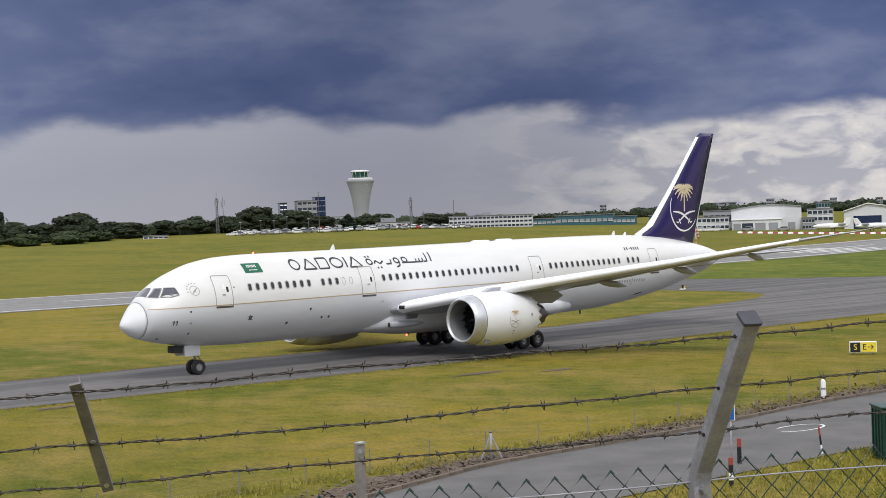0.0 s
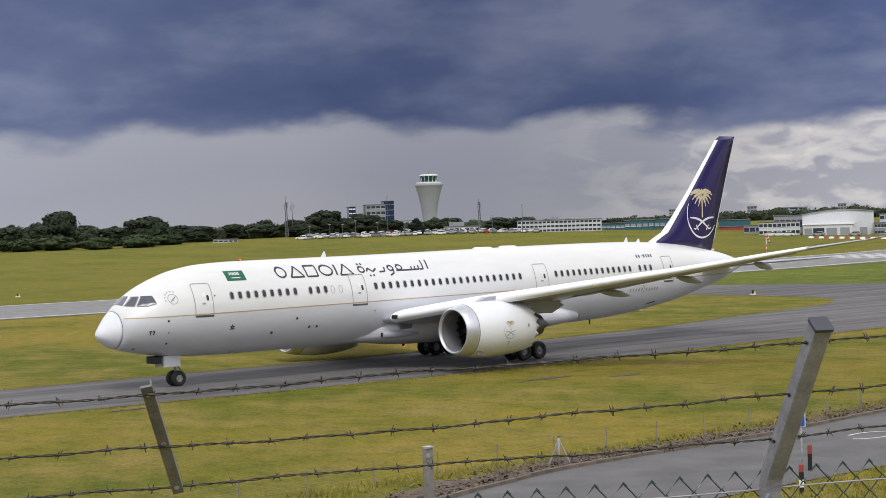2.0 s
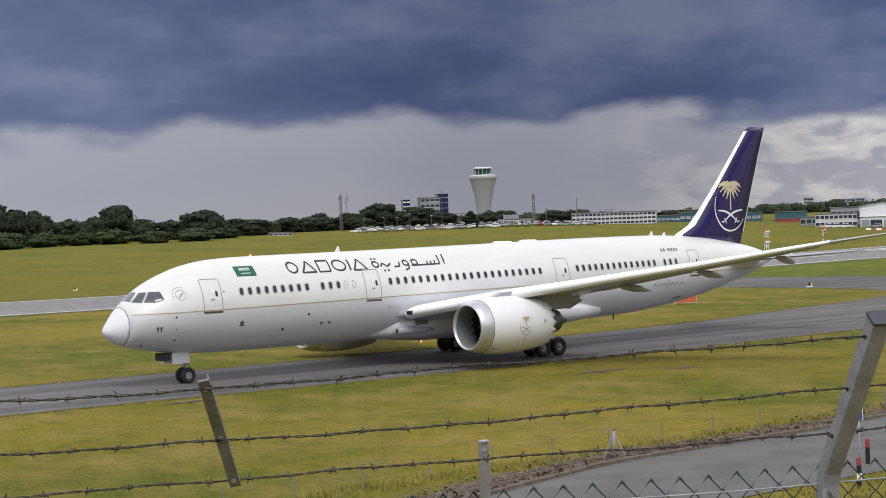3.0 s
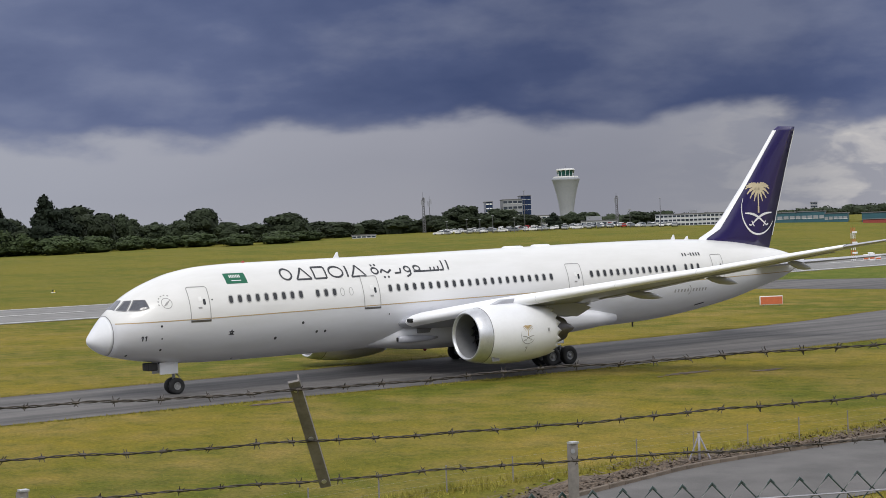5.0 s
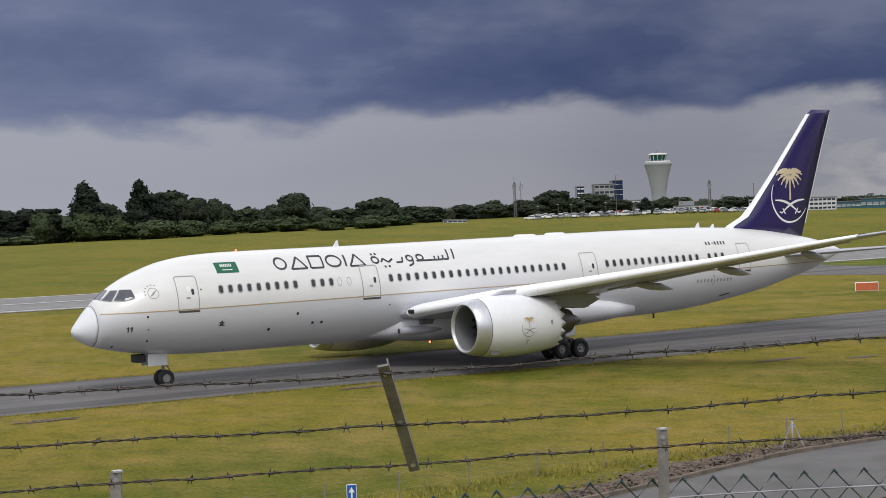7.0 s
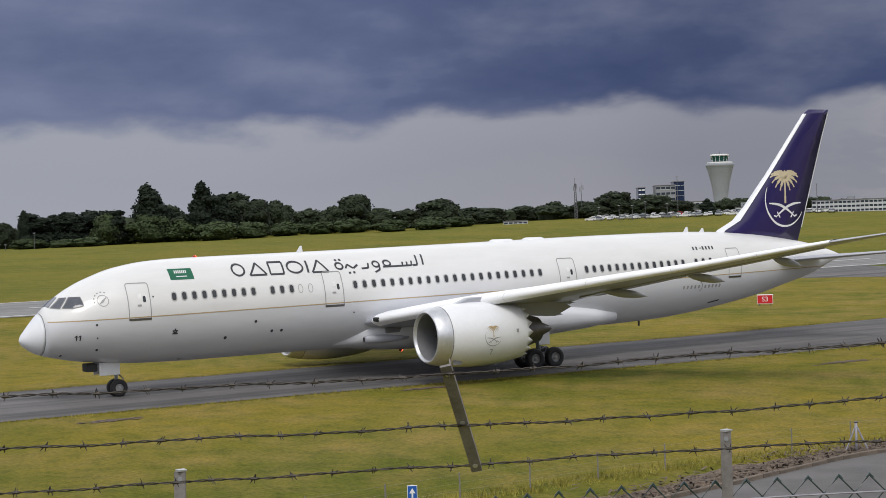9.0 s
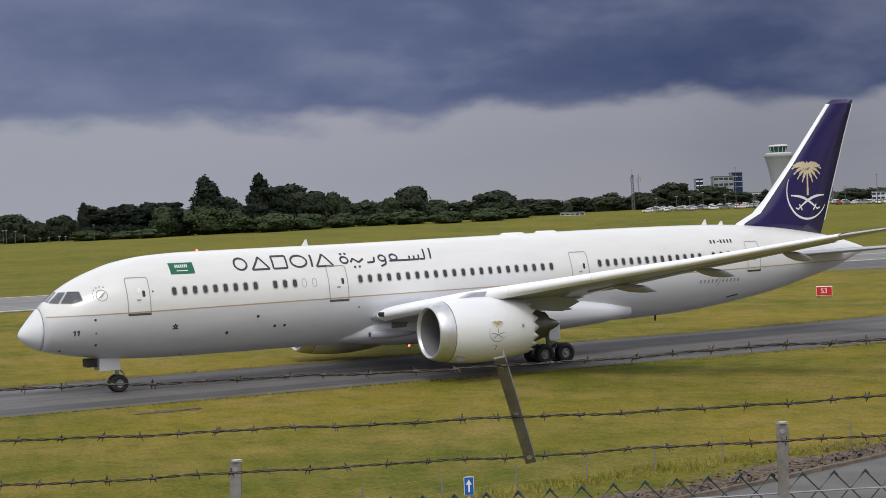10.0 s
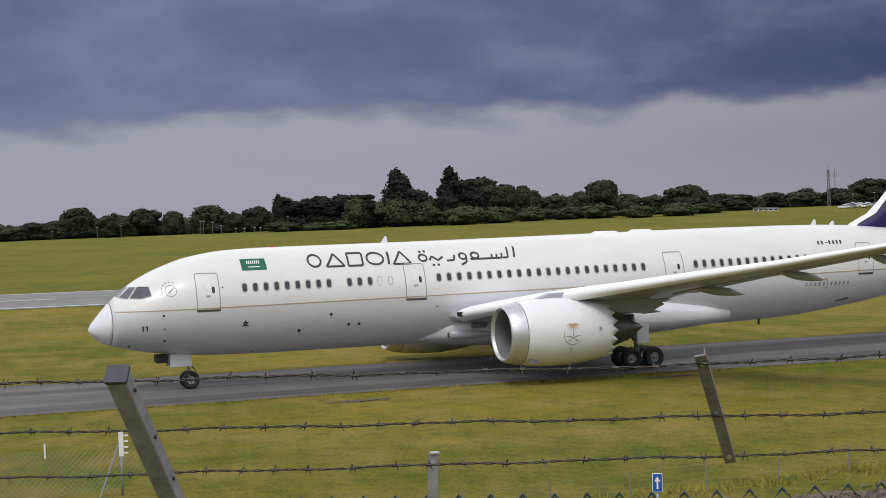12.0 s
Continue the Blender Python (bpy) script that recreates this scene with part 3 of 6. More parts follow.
def make_wheel(name, r, width, parent, at):
    """Tyre with rounded shoulders on a spoked rim; axle along y."""
    w = width / 2
    bm = bmesh.new()
    lathe(bm, [(-w * 0.72, r * 0.46), (-w * 0.95, r * 0.6), (-w, r * 0.80), (-w * 0.82, r * 0.93), (-w * 0.45, r * 0.99), (-w * 0.42, r * 0.975), (-w * 0.36, r * 0.975), (-w * 0.33, r),
               (w * 0.33, r), (w * 0.36, r * 0.975), (w * 0.42, r * 0.975), (w * 0.45, r * 0.99), (w * 0.82, r * 0.93), (w, r * 0.80), (w * 0.95, r * 0.6), (w * 0.72, r * 0.46)], "y", 32)
    hub = part(name, bm, "tyre", parent, "black rubber aircraft tyre", True, at)
    bm = bmesh.new()
    lathe(bm, [(-w * 0.72, r * 0.465), (-w * 0.86, r * 0.42), (-w * 0.5, r * 0.37), (-w * 0.45, r * 0.2), (-w * 0.75, r * 0.17), (-w * 0.8, 0.01)], "y", 24)
    lathe(bm, [(w * 0.72, r * 0.465), (w * 0.86, r * 0.42), (w * 0.5, r * 0.37), (w * 0.45, r * 0.2), (w * 0.75, r * 0.17), (w * 0.8, 0.01)], "y", 24)
    for k in range(8):
        a = 2 * math.pi * k / 8
        for s in (-1, 1):
            box(bm, (math.cos(a) * r * 0.28, s * w * 0.5, math.sin(a) * r * 0.28), (r * 0.08, w * 0.12, r * 0.08))
    part("rim", bm, "rim", hub, "pale metal wheel rim with bolts", False)
    return hub


def emblem(bm_palm, bm_sword, put, cx, cz, s):
    """Fan of fronds over a stem, two crossed bars and an open ring; put lays a quad strip from a to b."""
    top = cz + 0.40 * s
    for k in range(15):
        a = radians(-68 + 316 * k / 14)
        tx, tz = 0.64 * math.cos(a), (0.24 if math.sin(a) > 0 else 0.50) * math.sin(a)
        lift = 0.16 * (0.35 + abs(math.cos(a)))
        p = [(cx + s * tx * u, top + s * (tz * u + lift * u * (1 - u) * 2)) for u in (0, 0.25, 0.5, 0.75, 1.0)]
        for i in range(4):
            put(bm_palm, p[i], p[i + 1], s * (0.09, 0.115, 0.10, 0.05)[i] * (1.0 if s > 1 else 0.6))
    put(bm_palm, (cx, top), (cx, cz - 0.28 * s), s * 0.07)
    put(bm_palm, (cx, cz - 0.26 * s), (cx, cz - 0.50 * s), s * 0.09)
    for d in (-1, 1):
        pts = [(cx + d * s * (-0.76 + 1.20 * i / 9), cz - s * (0.50 + 0.46 * (i / 9) - 0.13 * math.sin(math.pi * i / 9))) for i in range(10)]
        for i in range(9):
            put(bm_sword, pts[i], pts[i + 1], s * (0.035 + 0.055 * math.sin(math.pi * min(1, (i + 0.6) / 9))))
        put(bm_sword, (cx + d * s * 0.26, cz - 1.00 * s), (cx + d * s * 0.40, cz - 0.80 * s), s * 0.05)
        put(bm_sword, (cx + d * s * 0.42, cz - 0.97 * s), (cx + d * s * 0.56, cz - 0.92 * s), s * 0.05)
    for i in range(26):
        a, b = (radians(150 + 182 * j / 26) for j in (i, i + 1))
        w = s * 0.075 * (0.25 + 0.75 * math.sin(math.pi * (i + 0.5) / 26))
        put(bm_sword, (cx + 0.93 * s * math.cos(a), cz - 0.40 * s + 0.90 * s * math.sin(a)), (cx + 0.93 * s * math.cos(b), cz - 0.40 * s + 0.90 * s * math.sin(b)), w)


def make_airliner():
    wheels, beams = [], []
    jet = thing("airliner", "white twin-engine wide-body airliner with navy tail taxiing on tarmac", "airliner")
    # hull
    xs = [1.16] + spread(1.5, 10, 34) + spread(10.5, 44, 40) + spread(44.6, 61.6, 40)
    bm = bmesh.new()
    loft(bm, [hull_ring(x) for x in xs])
    part("fuselage", bm, "paint", jet, "glossy white fuselage with gold cheat line", True)
    bm = bmesh.new()
    loft(bm, [hull_ring(x) for x in [0.004, 0.02, 0.06, 0.12, 0.2, 0.3, 0.45, 0.6, 0.8, 1.0, 1.13]])
    part("radome", bm, "radome", jet, "pale grey nose cone", True)
    bm = bmesh.new()
    r1, r2 = hull_ring(1.13), hull_ring(1.16)
    mid1, mid2 = ([Vector((p.x, p.y * 0.994, 3.95 + (p.z - 3.95) * 0.994)) for p in r] for r in (r1, r2))
    loft(bm, [r1, mid1, mid2, r2], caps=False)
    part("radome_seam", bm, "seam", jet)
    bm = bmesh.new()
    skin_curve(bm, [(x, 4.57 + 0.0105 * x) for x in spread(1.3, 60.0, 150)], 0.055, 0.008)
    part("cheat_line", bm, "gold", jet, "thin gold stripe")
    # tail cone tip
    bm = bmesh.new()
    loft(bm, [[Vector((x, y * s, 5.86 + (z - 5.86) * s)) for _, y, z in hull_ring(61.55, 24)] for x, s in ((61.5, 1.3), (61.75, 1.0), (62.0, 0.4))])
    part("tail_cone", bm, "hot_metal", jet, "dark exhaust tip of the tail cone", True)
    # wing-body fairing
    bm = bmesh.new()
    rings = []
    for x, top, bottom, w in ((18.0, 2.5, 2.05, 0.9), (19.2, 2.9, 1.92, 1.55), (20.3, 3.35, 1.80, 2.15), (21.4, 3.8, 1.68, 2.66), (22.4, 4.08, 1.57, 3.0), (24, 4.35, 1.5, 3.18), (28, 4.5, 1.5, 3.3), (32, 4.35, 1.55, 3.25), (35, 4.0, 1.75, 3.06), (37.5, 3.6, 1.95, 2.75), (39.5, 3.2, 2.2, 2.2)):
        c, h = (top + bottom) / 2, (top - bottom) / 2
        rings.append([Vector((x, w * math.copysign(abs(math.sin(a)) ** 0.75, math.sin(a)), c - h * math.copysign(abs(math.cos(a)) ** 0.75, math.cos(a)))) for a in (2 * math.pi * k / 40 for k in range(40))])
    loft(bm, rings)
    part("belly_fairing", bm, "paint", jet, "smooth white wing root fairing", True)
    # ram air inlet and outlet on the fairing
    bm = bmesh.new()
    loft(bm, [[Vector((x, -2.40 - 0.21 * (x - 20.4) - 0.08 * s + 0.16 * s * math.cos(a), 2.42 + 0.2 * s * math.sin(a))) for a in (2 * math.pi * k / 14 for k in range(14))] for x, s in ((20.4, 1.0), (20.6, 1.25), (21.5, 1.3), (22.6, 0.9), (23.2, 0.3))])
    part("ram_air_inlet", bm, "wing", jet, "small scooped air inlet", True)
    # dark block over the closed scoop, coloured as the shade inside it
    part("inlet_mouth_shade", boxes(((20.38, -2.48, 2.42), (0.06, 0.22, 0.26)), bevel=0.02), "dark_bay", jet)
    part("outlet_door", boxes(((22.2, -2.95, 2.92), (1.1, 0.14, 0.32)), bevel=0.02), "seam", jet)
    # no hollow is cut: a solid black box carries the recess's shade
    part("landing_light", boxes(((20.75, -3.55, 3.66), (0.35, 0.5, 0.26)), bevel=0.06), "black", jet, "black box for the shaded landing light recess in the wing root")
    # wings
    for side, name in ((-1, "port"), (1, "starboard")):
        bm = bmesh.new()
        sag = 0.05 if side > 0 else 0.0  # the far wing hangs a little lower
        loft(bm, [aerofoil((x, side * y, z - sag * y), c, t, droop=twist(y)) for y, x, z, c, t in WING])
        wing = part("wing", bm, "wing", jet, "pale grey swept wing curving upwards", True)
        # leading edge slats; the lit edge's brightness is put into their colour
        for a, b in ((3.2, 8.9), (8.91, 11.15), (11.16, 15.45), (15.46, 19.65), (19.66, 23.65), (23.66, 26.9)):
            bm = bmesh.new()
            rings = []
            for y in spread(a, b, 6):
                x, z, c, t = wing_at(y)
                thin, full = (aerofoil((x - d, side * y, z - sag * y), c, t * f, droop=twist(y)) for d, f in ((0.02, 1.03), (0.05, 1.12 + 0.55 * smoothstep(y, 4, 11))))
                n = len(full)
                rings.append([thin[k % n].lerp(full[k % n], 1.0 if k < 1 else 1 - k / 6) for k in range(-2, 7)])
            loft(bm, rings, closed=False, caps=False)
            part("slat", bm, "slat", wing, "pale leading edge slat, whitened for the lit edge", True)
        # flap track fairings
        for y, L in ((7.2, 3.6), (13.3, 3.2), (18.2, 2.7), (22.8, 2.0)):
            x, z, c, t = wing_at(y)
            bm = bmesh.new()
            rings = []
            for u, r, dz in ((0, 0.02, 0), (0.15, 0.15, -0.06), (0.4, 0.24, -0.16), (0.7, 0.22, -0.27), (0.88, 0.12, -0.36), (1.0, 0.01, -0.44)):
                rings.append([Vector((x + c * 0.62 + L * u, side * y + 0.62 * r * math.cos(a), z - sag * y - 0.04 * c + dz + r * math.sin(a))) for a in (2 * math.pi * k / 12 for k in range(12))])
            loft(bm, rings)
            part("flap_fairing", bm, "wing", wing, "pointed flap track fairing", True)
        # trailing edge flap and aileron panels, slightly drooped
        for a, b in ((3.3, 8.4), (10.6, 16.6), (17.0, 24.6)):
            bm = bmesh.new()
            rings = []
            for y in spread(a, b, 5):
                x, z, c, t = wing_at(y)
                x0, z0 = x + c * 0.80, z - sag * y - c * 0.8 * twist(y)
                rings.append([Vector((x0 + dx * c, side * y, z0 + dz * c)) for dx, dz in ((0, 0.012), (0.1, 0.010), (0.215, -0.013), (0.1, -0.016), (0, -0.022))])
            loft(bm, rings)
            part("flap", bm, "wing", wing)
        part("wingtip_light", boxes(((38.3, side * 29.2, 8.03 - sag * 29.2), (0.5, 0.12, 0.10)), bevel=0.03), "lip", wing)
        # engine
        cy, cz = side * 9.73, 2.84 if side < 0 else 2.22
        bm = bmesh.new()
        lathe(bm, [(21.5, 1.70), (22.2, 1.81), (23.2, 1.875), (24.4, 1.865), (25.6, 1.76), (26.5, 1.62)], "x", 64, (0, cy, cz))
        nac = part("nacelle", bm, "white", jet, "white engine cowling with serrated rear edge", True)
        # serrated rear edge
        bm = bmesh.new()
        teeth, n = 18, 18 * 8
        rings = [[], [], [], []]
        for k in range(n):
            a = 2 * math.pi * k / n
            saw = abs(((k / 8) % 1) - 0.5) * 2
            for ring, (d, r) in zip(rings, ((26.5, 1.62), (26.62 + 0.36 * saw, 1.58 - 0.06 * saw), (26.62 + 0.36 * saw, 1.55 - 0.06 * saw), (26.4, 1.57))):
                ring.append(Vector((d, cy + r * math.cos(a), cz + r * math.sin(a))))
        loft(bm, rings, caps=False)
        part("chevron_nozzle", bm, "white", nac, "", True)
        bm = bmesh.new()
        lathe(bm, [(21.5, 1.70), (21.2, 1.655), (20.9, 1.585), (20.68, 1.50), (20.6, 1.435), (20.63, 1.375), (20.8, 1.335)], "x", 64, (0, cy, cz))
        part("inlet_lip", bm, "lip", nac, "polished metal inlet ring", True)
        bm = bmesh.new()
        lathe(bm, [(21.49, 1.70), (21.495, 1.71), (21.53, 1.715), (21.535, 1.70)], "x", 64, (0, cy, cz))
        part("lip_seam", bm, "seam", nac, "fine joint behind the inlet ring")
        bm = bmesh.new()
        lathe(bm, [(20.8, 1.335), (21.2, 1.32), (21.9, 1.37), (22.3, 1.40)], "x", 48, (0, cy, cz))
        part("inlet_duct", bm, "duct", nac, "grey inlet lining", True)
        bm = bmesh.new()
        for k in range(18):
            a = 2 * math.pi * k / 18
            q = []
            for u, tw in ((0.32, 0.10), (0.8, 0.2), (1.38, 0.26)):
                for s in (-1, 1):
                    q.append(bm.verts.new((22.15 + s * 0.13, cy + u * math.cos(a + s * tw * 0.8 / u * 0.5), cz + u * math.sin(a + s * tw * 0.8 / u * 0.5))))
            bm.faces.new((q[0], q[1], q[3], q[2]))
            bm.faces.new((q[2], q[3], q[5], q[4]))
        lathe(bm, [(22.32, 1.40), (22.33, 0.01)], "x", 32, (0, cy, cz))
        part("fan", bm, "fan", nac, "dark fan blades")
        bm = bmesh.new()
        lathe(bm, [(21.55, 0.01), (21.65, 0.1), (21.9, 0.24), (22.2, 0.33)], "x", 24, (0, cy, cz))
        part("spinner", bm, "fan", nac, "", True)
        bm = bmesh.new()
        lathe(bm, [(26.2, 1.35), (26.9, 1.12), (27.7, 0.86), (28.2, 0.72)], "x", 40, (0, cy, cz))
        lathe(bm, [(27.6, 0.62), (28.3, 0.48), (29.0, 0.2), (29.25, 0.02)], "x", 32, (0, cy, cz))
        lathe(bm, [(26.3, 1.55), (26.35, 1.1)], "x", 32, (0, cy, cz))
        part("exhaust", bm, "hot_metal", nac, "bare metal exhaust cone", True)
        # pylon and strake
        bm = bmesh.new()
        prof = ((22.3, 4.55), (23.4, 4.95), (25.0, 5.0), (30.0, 4.35), (30.6, 4.05), (29.4, 3.55), (27.6, 3.75), (26.3, 3.7), (24, 4.1))
        rings = [[Vector((x, cy + s * w, z)) for x, z in prof] for s, w in ((-1, 0.24), (1, 0.24))]
        loft(bm, rings)
        bmesh.ops.bevel(bm, geom=bm.edges[:], offset=0.05, segments=1, affect="EDGES")
        part("pylon", bm, "wing", nac, "engine pylon")
        bm = bmesh.new()
        loft(bm, [[Vector((23.1, cy - side * 1.30, cz + 1.36)), Vector((24.7, cy - side * 1.30, cz + 1.36)), Vector((24.7, cy - side * 1.62, cz + 1.72))], [Vector((23.1, cy - side * 1.34, cz + 1.34)), Vector((24.7, cy - side * 1.34, cz + 1.34)), Vector((24.7, cy - side * 1.66, cz + 1.70))]])
        part("strake", bm, "white", nac)
        if side < 0:
            a, b = bmesh.new(), bmesh.new()

            def lay(bm, p, q, w):
                d = Vector((q[0] - p[0], q[1] - p[1], 0)).normalized()
                vs = []
                for u, v in ((p[0] - d.y * w / 2, p[1] + d.x * w / 2), (p[0] + d.y * w / 2, p[1] - d.x * w / 2), (q[0] + d.y * w / 2, q[1] - d.x * w / 2), (q[0] - d.y * w / 2, q[1] + d.x * w / 2)):
                    r = float(np.interp(u, (21.5, 22.2, 23.2, 24.4, 25.6), (1.70, 1.81, 1.875, 1.865, 1.76))) + 0.012
                    h = max(-0.95, min(0.95, (v - cz) / r))
                    vs.append(bm.verts.new((u, cy - r * math.sqrt(1 - h * h), v)))
                bm.faces.new(vs)

            emblem(a, b, lay, 24.05, 3.0, 0.60)
            tagged(part("palm_emblem", a, "gold", nac, "gold palm-shaped emblem"), kind="stuff")
            tagged(part("bar_emblem", b, "light_mark", nac, "grey crossed bars within an open ring"), kind="stuff")
            bm = bmesh.new()
            lay(bm, (23.98, 1.72), (24.04, 1.98), 0.05)
            lay(bm, (23.88, 2.01), (24.06, 2.01), 0.05)
            part("stencil_mark", bm, "light_mark", nac)
            bm = bmesh.new()
            lay(bm, (25.75, 2.9), (25.75, 3.1), 0.16)
            part("vent", bm, "light_mark", nac)
            lay_drain = boxes(((22.0, cy - 1.12, cz - 1.42), (0.55, 0.05, 0.35)))
            part("access_panel", lay_drain, "seam", nac)
    # fin with dorsal fillet
    fin = ((7.0, 49.0, 57.5, 0.42), (8.1, 50.1, 57.9, 0.40), (8.75, 51.5, 58.12, 0.37), (9.7, 52.6, 58.43, 0.34), (12.0, 54.7, 59.22, 0.26), (14.4, 56.75, 60.05, 0.20), (16.4, 58.45, 60.8, 0.15), (16.72, 58.95, 60.93, 0.10))

    def fin_ring(z, le, te, w, dx=0.0):
        le, pts = le - dx, []
        for u, v in ((0, 0), (0.015, 0.35), (0.06, 0.7), (0.2, 1), (0.45, 0.95), (0.75, 0.5), (1, 0.04)):
            pts.append(Vector((le + (te - le) * u, -w * v, z)))
        for u, v in ((0.75, 0.5), (0.45, 0.95), (0.2, 1), (0.06, 0.7), (0.015, 0.35)):
            pts.append(Vector((le + (te - le) * u, w * v, z)))
        return pts

    bm = bmesh.new()
    loft(bm, [fin_ring(*f) for f in fin])
    tail = part("fin", bm, "navy", jet, "navy blue tail fin", True)
    bm = bmesh.new()
    rings = []
    for z, le, te, w in fin[:-1]:
        d = 0.20 if z > 9 else 0.42
        rings.append([Vector((le + d, -w * 0.86 - 0.02, z)), Vector((le + d * 0.35, -w * 0.62 - 0.02, z)), Vector((le, -w * 0.2 - 0.02, z)), Vector((le - 0.06, 0, z)), Vector((le, w * 0.2 + 0.02, z)), Vector((le + d * 0.35, w * 0.62 + 0.02, z)), Vector((le + d, w * 0.86 + 0.02, z))])
    loft(bm, rings, closed=False, caps=False)
    part("fin_leading_edge", bm, "white", tail, "white painted leading edge", True)
    bm = bmesh.new()
    loft(bm, [[Vector((te - 0.02, -0.035, z)), Vector((te + 0.10, 0, z)), Vector((te - 0.02, 0.035, z))] for z, le, te, w in fin[1:-1]], closed=False, caps=False)
    part("fin_trailing_edge", bm, "white", tail, "white edge strip")

    def fin_lay(bm, p, q, w):
        d = Vector((q[0] - p[0], q[1] - p[1], 0)).normalized()
        vs = []
        for u, v in ((p[0] - d.y * w / 2, p[1] + d.x * w / 2), (p[0] + d.y * w / 2, p[1] - d.x * w / 2), (q[0] + d.y * w / 2, q[1] - d.x * w / 2), (q[0] - d.y * w / 2, q[1] + d.x * w / 2)):
            zs = [f[0] for f in fin]
            le, te, half = (float(np.interp(v, zs, [f[i] for f in fin])) for i in (1, 2, 3))
            c = (u - le) / (te - le)
            y = half * float(np.interp(c, (0, 0.06, 0.2, 0.45, 0.75, 1), (0, 0.7, 1, 0.95, 0.5, 0.04)))
            vs.append(bm.verts.new((u, -y - 0.025, v)))
        bm.faces.new(vs)

    a, b = bmesh.new(), bmesh.new()
    emblem(a, b, fin_lay, 56.25, 10.95, 2.1)
    tagged(part("palm_emblem", a, "cream", tail, "gold palm-shaped emblem"), kind="stuff")
    tagged(part("bar_emblem", b, "sign_white", tail, "white crossed bars within an open ring"), kind="stuff")
    # tailplane
    for side in (-1, 1):
        bm = bmesh.new()
        loft(bm, [aerofoil((x, side * y, z), c, 0.09) for y, x, z, c in ((0.6, 52.9, 5.7, 5.6), (2.0, 53.9, 5.8, 4.9), (9.0, 59.2, 6.3, 2.0), (9.9, 60.3, 6.38, 1.0))])
        part("tailplane", bm, "wing", jet, "pale grey horizontal tail", True)
    # cabin windows: glass in a raised grey surround
    def cabin_window(x, z):
        bm = bmesh.new()
        i = rounded(x, z, 0.25, 0.43, 0.11, 3)
        skin_poly(bm, i, 0.016, 0.03)
        w = part("window", bm, "cabin_glass", jet)
        ring = bmesh.new()
        po, pi = [ring.verts.new(skin(p, q, 0.010)) for p, q in rounded(x, z, 0.36, 0.56, 0.16, 3)], [ring.verts.new(skin(p, q, 0.022)) for p, q in i]
        for k in range(len(po)):
            j = (k + 1) % len(po)
            ring.faces.new((po[k], po[j], pi[j], pi[k]))
        part("surround", ring, "window_rim", w)

    row = [8.23 + 0.61 * k for k in range(9)] + [14.33 + 0.615 * k for k in range(3)] + [19.78 + 0.6355 * k for k in range(22)] + [36.77 + 0.616 * k for k in range(14)]
    for x in row:
        cabin_window(x, 5.62 + 0.0092 * x)
    for x in (45.95, 46.6, 47.25):
        cabin_window(x, 6.05)
    for x in (16.15, 16.8):
        bm = bmesh.new()
        skin_ring(bm, x, 5.75, 0.14, 0.25, 0.03, n=16)
        part("blanked_window", bm, "light_mark", jet, "blanked window outline")
    # doors
    for x, z, w, h in ((6.18, 5.52, 1.26, 2.05), (18.32, 5.62, 1.22, 2.05), (35.26, 5.72, 1.28, 2.05), (49.5, 5.86, 1.2, 2.0)):
        bm = bmesh.new()
        o = rounded(x, z, w, h, 0.14, 3)
        skin_curve(bm, o + o[:1], 0.05, 0.012)
        door = part("door", bm, "light_mark", jet, "closed passenger door outlined in grey")
        bm = bmesh.new()
        skin_poly(bm, rounded(x + 0.30, z + 0.12, 0.17, 0.36, 0.08, 3), 0.014)
        part("door_window", bm, "cabin_glass", door)
        bm = bmesh.new()
        skin_bar(bm, (x - w / 2 - 0.02, z - h / 2 + 0.02), (x + w / 2 + 0.02, z - h / 2 + 0.02), 0.12, 0.016, 4)
        part("door_sill", bm, "hot_metal", door, "worn metal sill")
        bm = bmesh.new()
        skin_bar(bm, (x - 0.12, z - 0.22), (x + 0.12, z - 0.22), 0.10, 0.014, 2)
        part("door_handle", bm, "light_mark", door)
        bm = bmesh.new()
        skin_bar(bm, (x - 0.05, z + 0.30), (x + 0.16, z + 0.30), 0.28, 0.012, 2)
        part("placard", bm, "sign_white", door)
    # flight deck windows
    for o in (((2.11, 5.31), (2.57, 5.89), (3.09, 5.89), (3.16, 5.43), (2.62, 5.29)), ((1.62, 5.33), (2.20, 5.85), (2.46, 5.87), (1.98, 5.29))):
        bm = bmesh.new()
        skin_poly(bm, o, 0.03)
        w = part("cockpit_window", bm, "cockpit_glass", jet, "dark flight deck window")
        bm = bmesh.new()
        skin_curve(bm, list(o) + [o[0]], 0.035, 0.034)
        part("window_frame", bm, "seam", w)
    bm = bmesh.new()
    vs = [skin(1.56, 5.33, 0.03), skin(2.05, 5.80, 0.03), skin(2.16, 5.90, 0.03), Vector((2.10, 0, 5.92)), Vector((1.52, 0, 5.42))]
    bm.faces.new([bm.verts.new(v) for v in vs])
    bm.faces.new([bm.verts.new((v.x, -v.y, v.z)) for v in vs])
    part("windscreen", bm, "cockpit_glass", jet, "dark windscreen")
    # markings: plain strokes and shapes
    bm = bmesh.new()
    for k in range(4):
        skin_bar(bm, (8.24 + 0.0 * k, 6.70 + 0.155 * k), (9.66, 6.70 + 0.155 * k), 0.158, 0.012, 4)
    flag = part("flag_marking", bm, "green", jet, "green rectangular flag marking")
    bm = bmesh.new()
    for k in range(7):
        skin_bar(bm, (8.60 + 0.11 * k, 6.97), (8.62 + 0.11 * k, 7.14), 0.06, 0.016, 1)
    skin_bar(bm, (8.62, 6.80), (9.28, 6.80), 0.045, 0.016, 2)
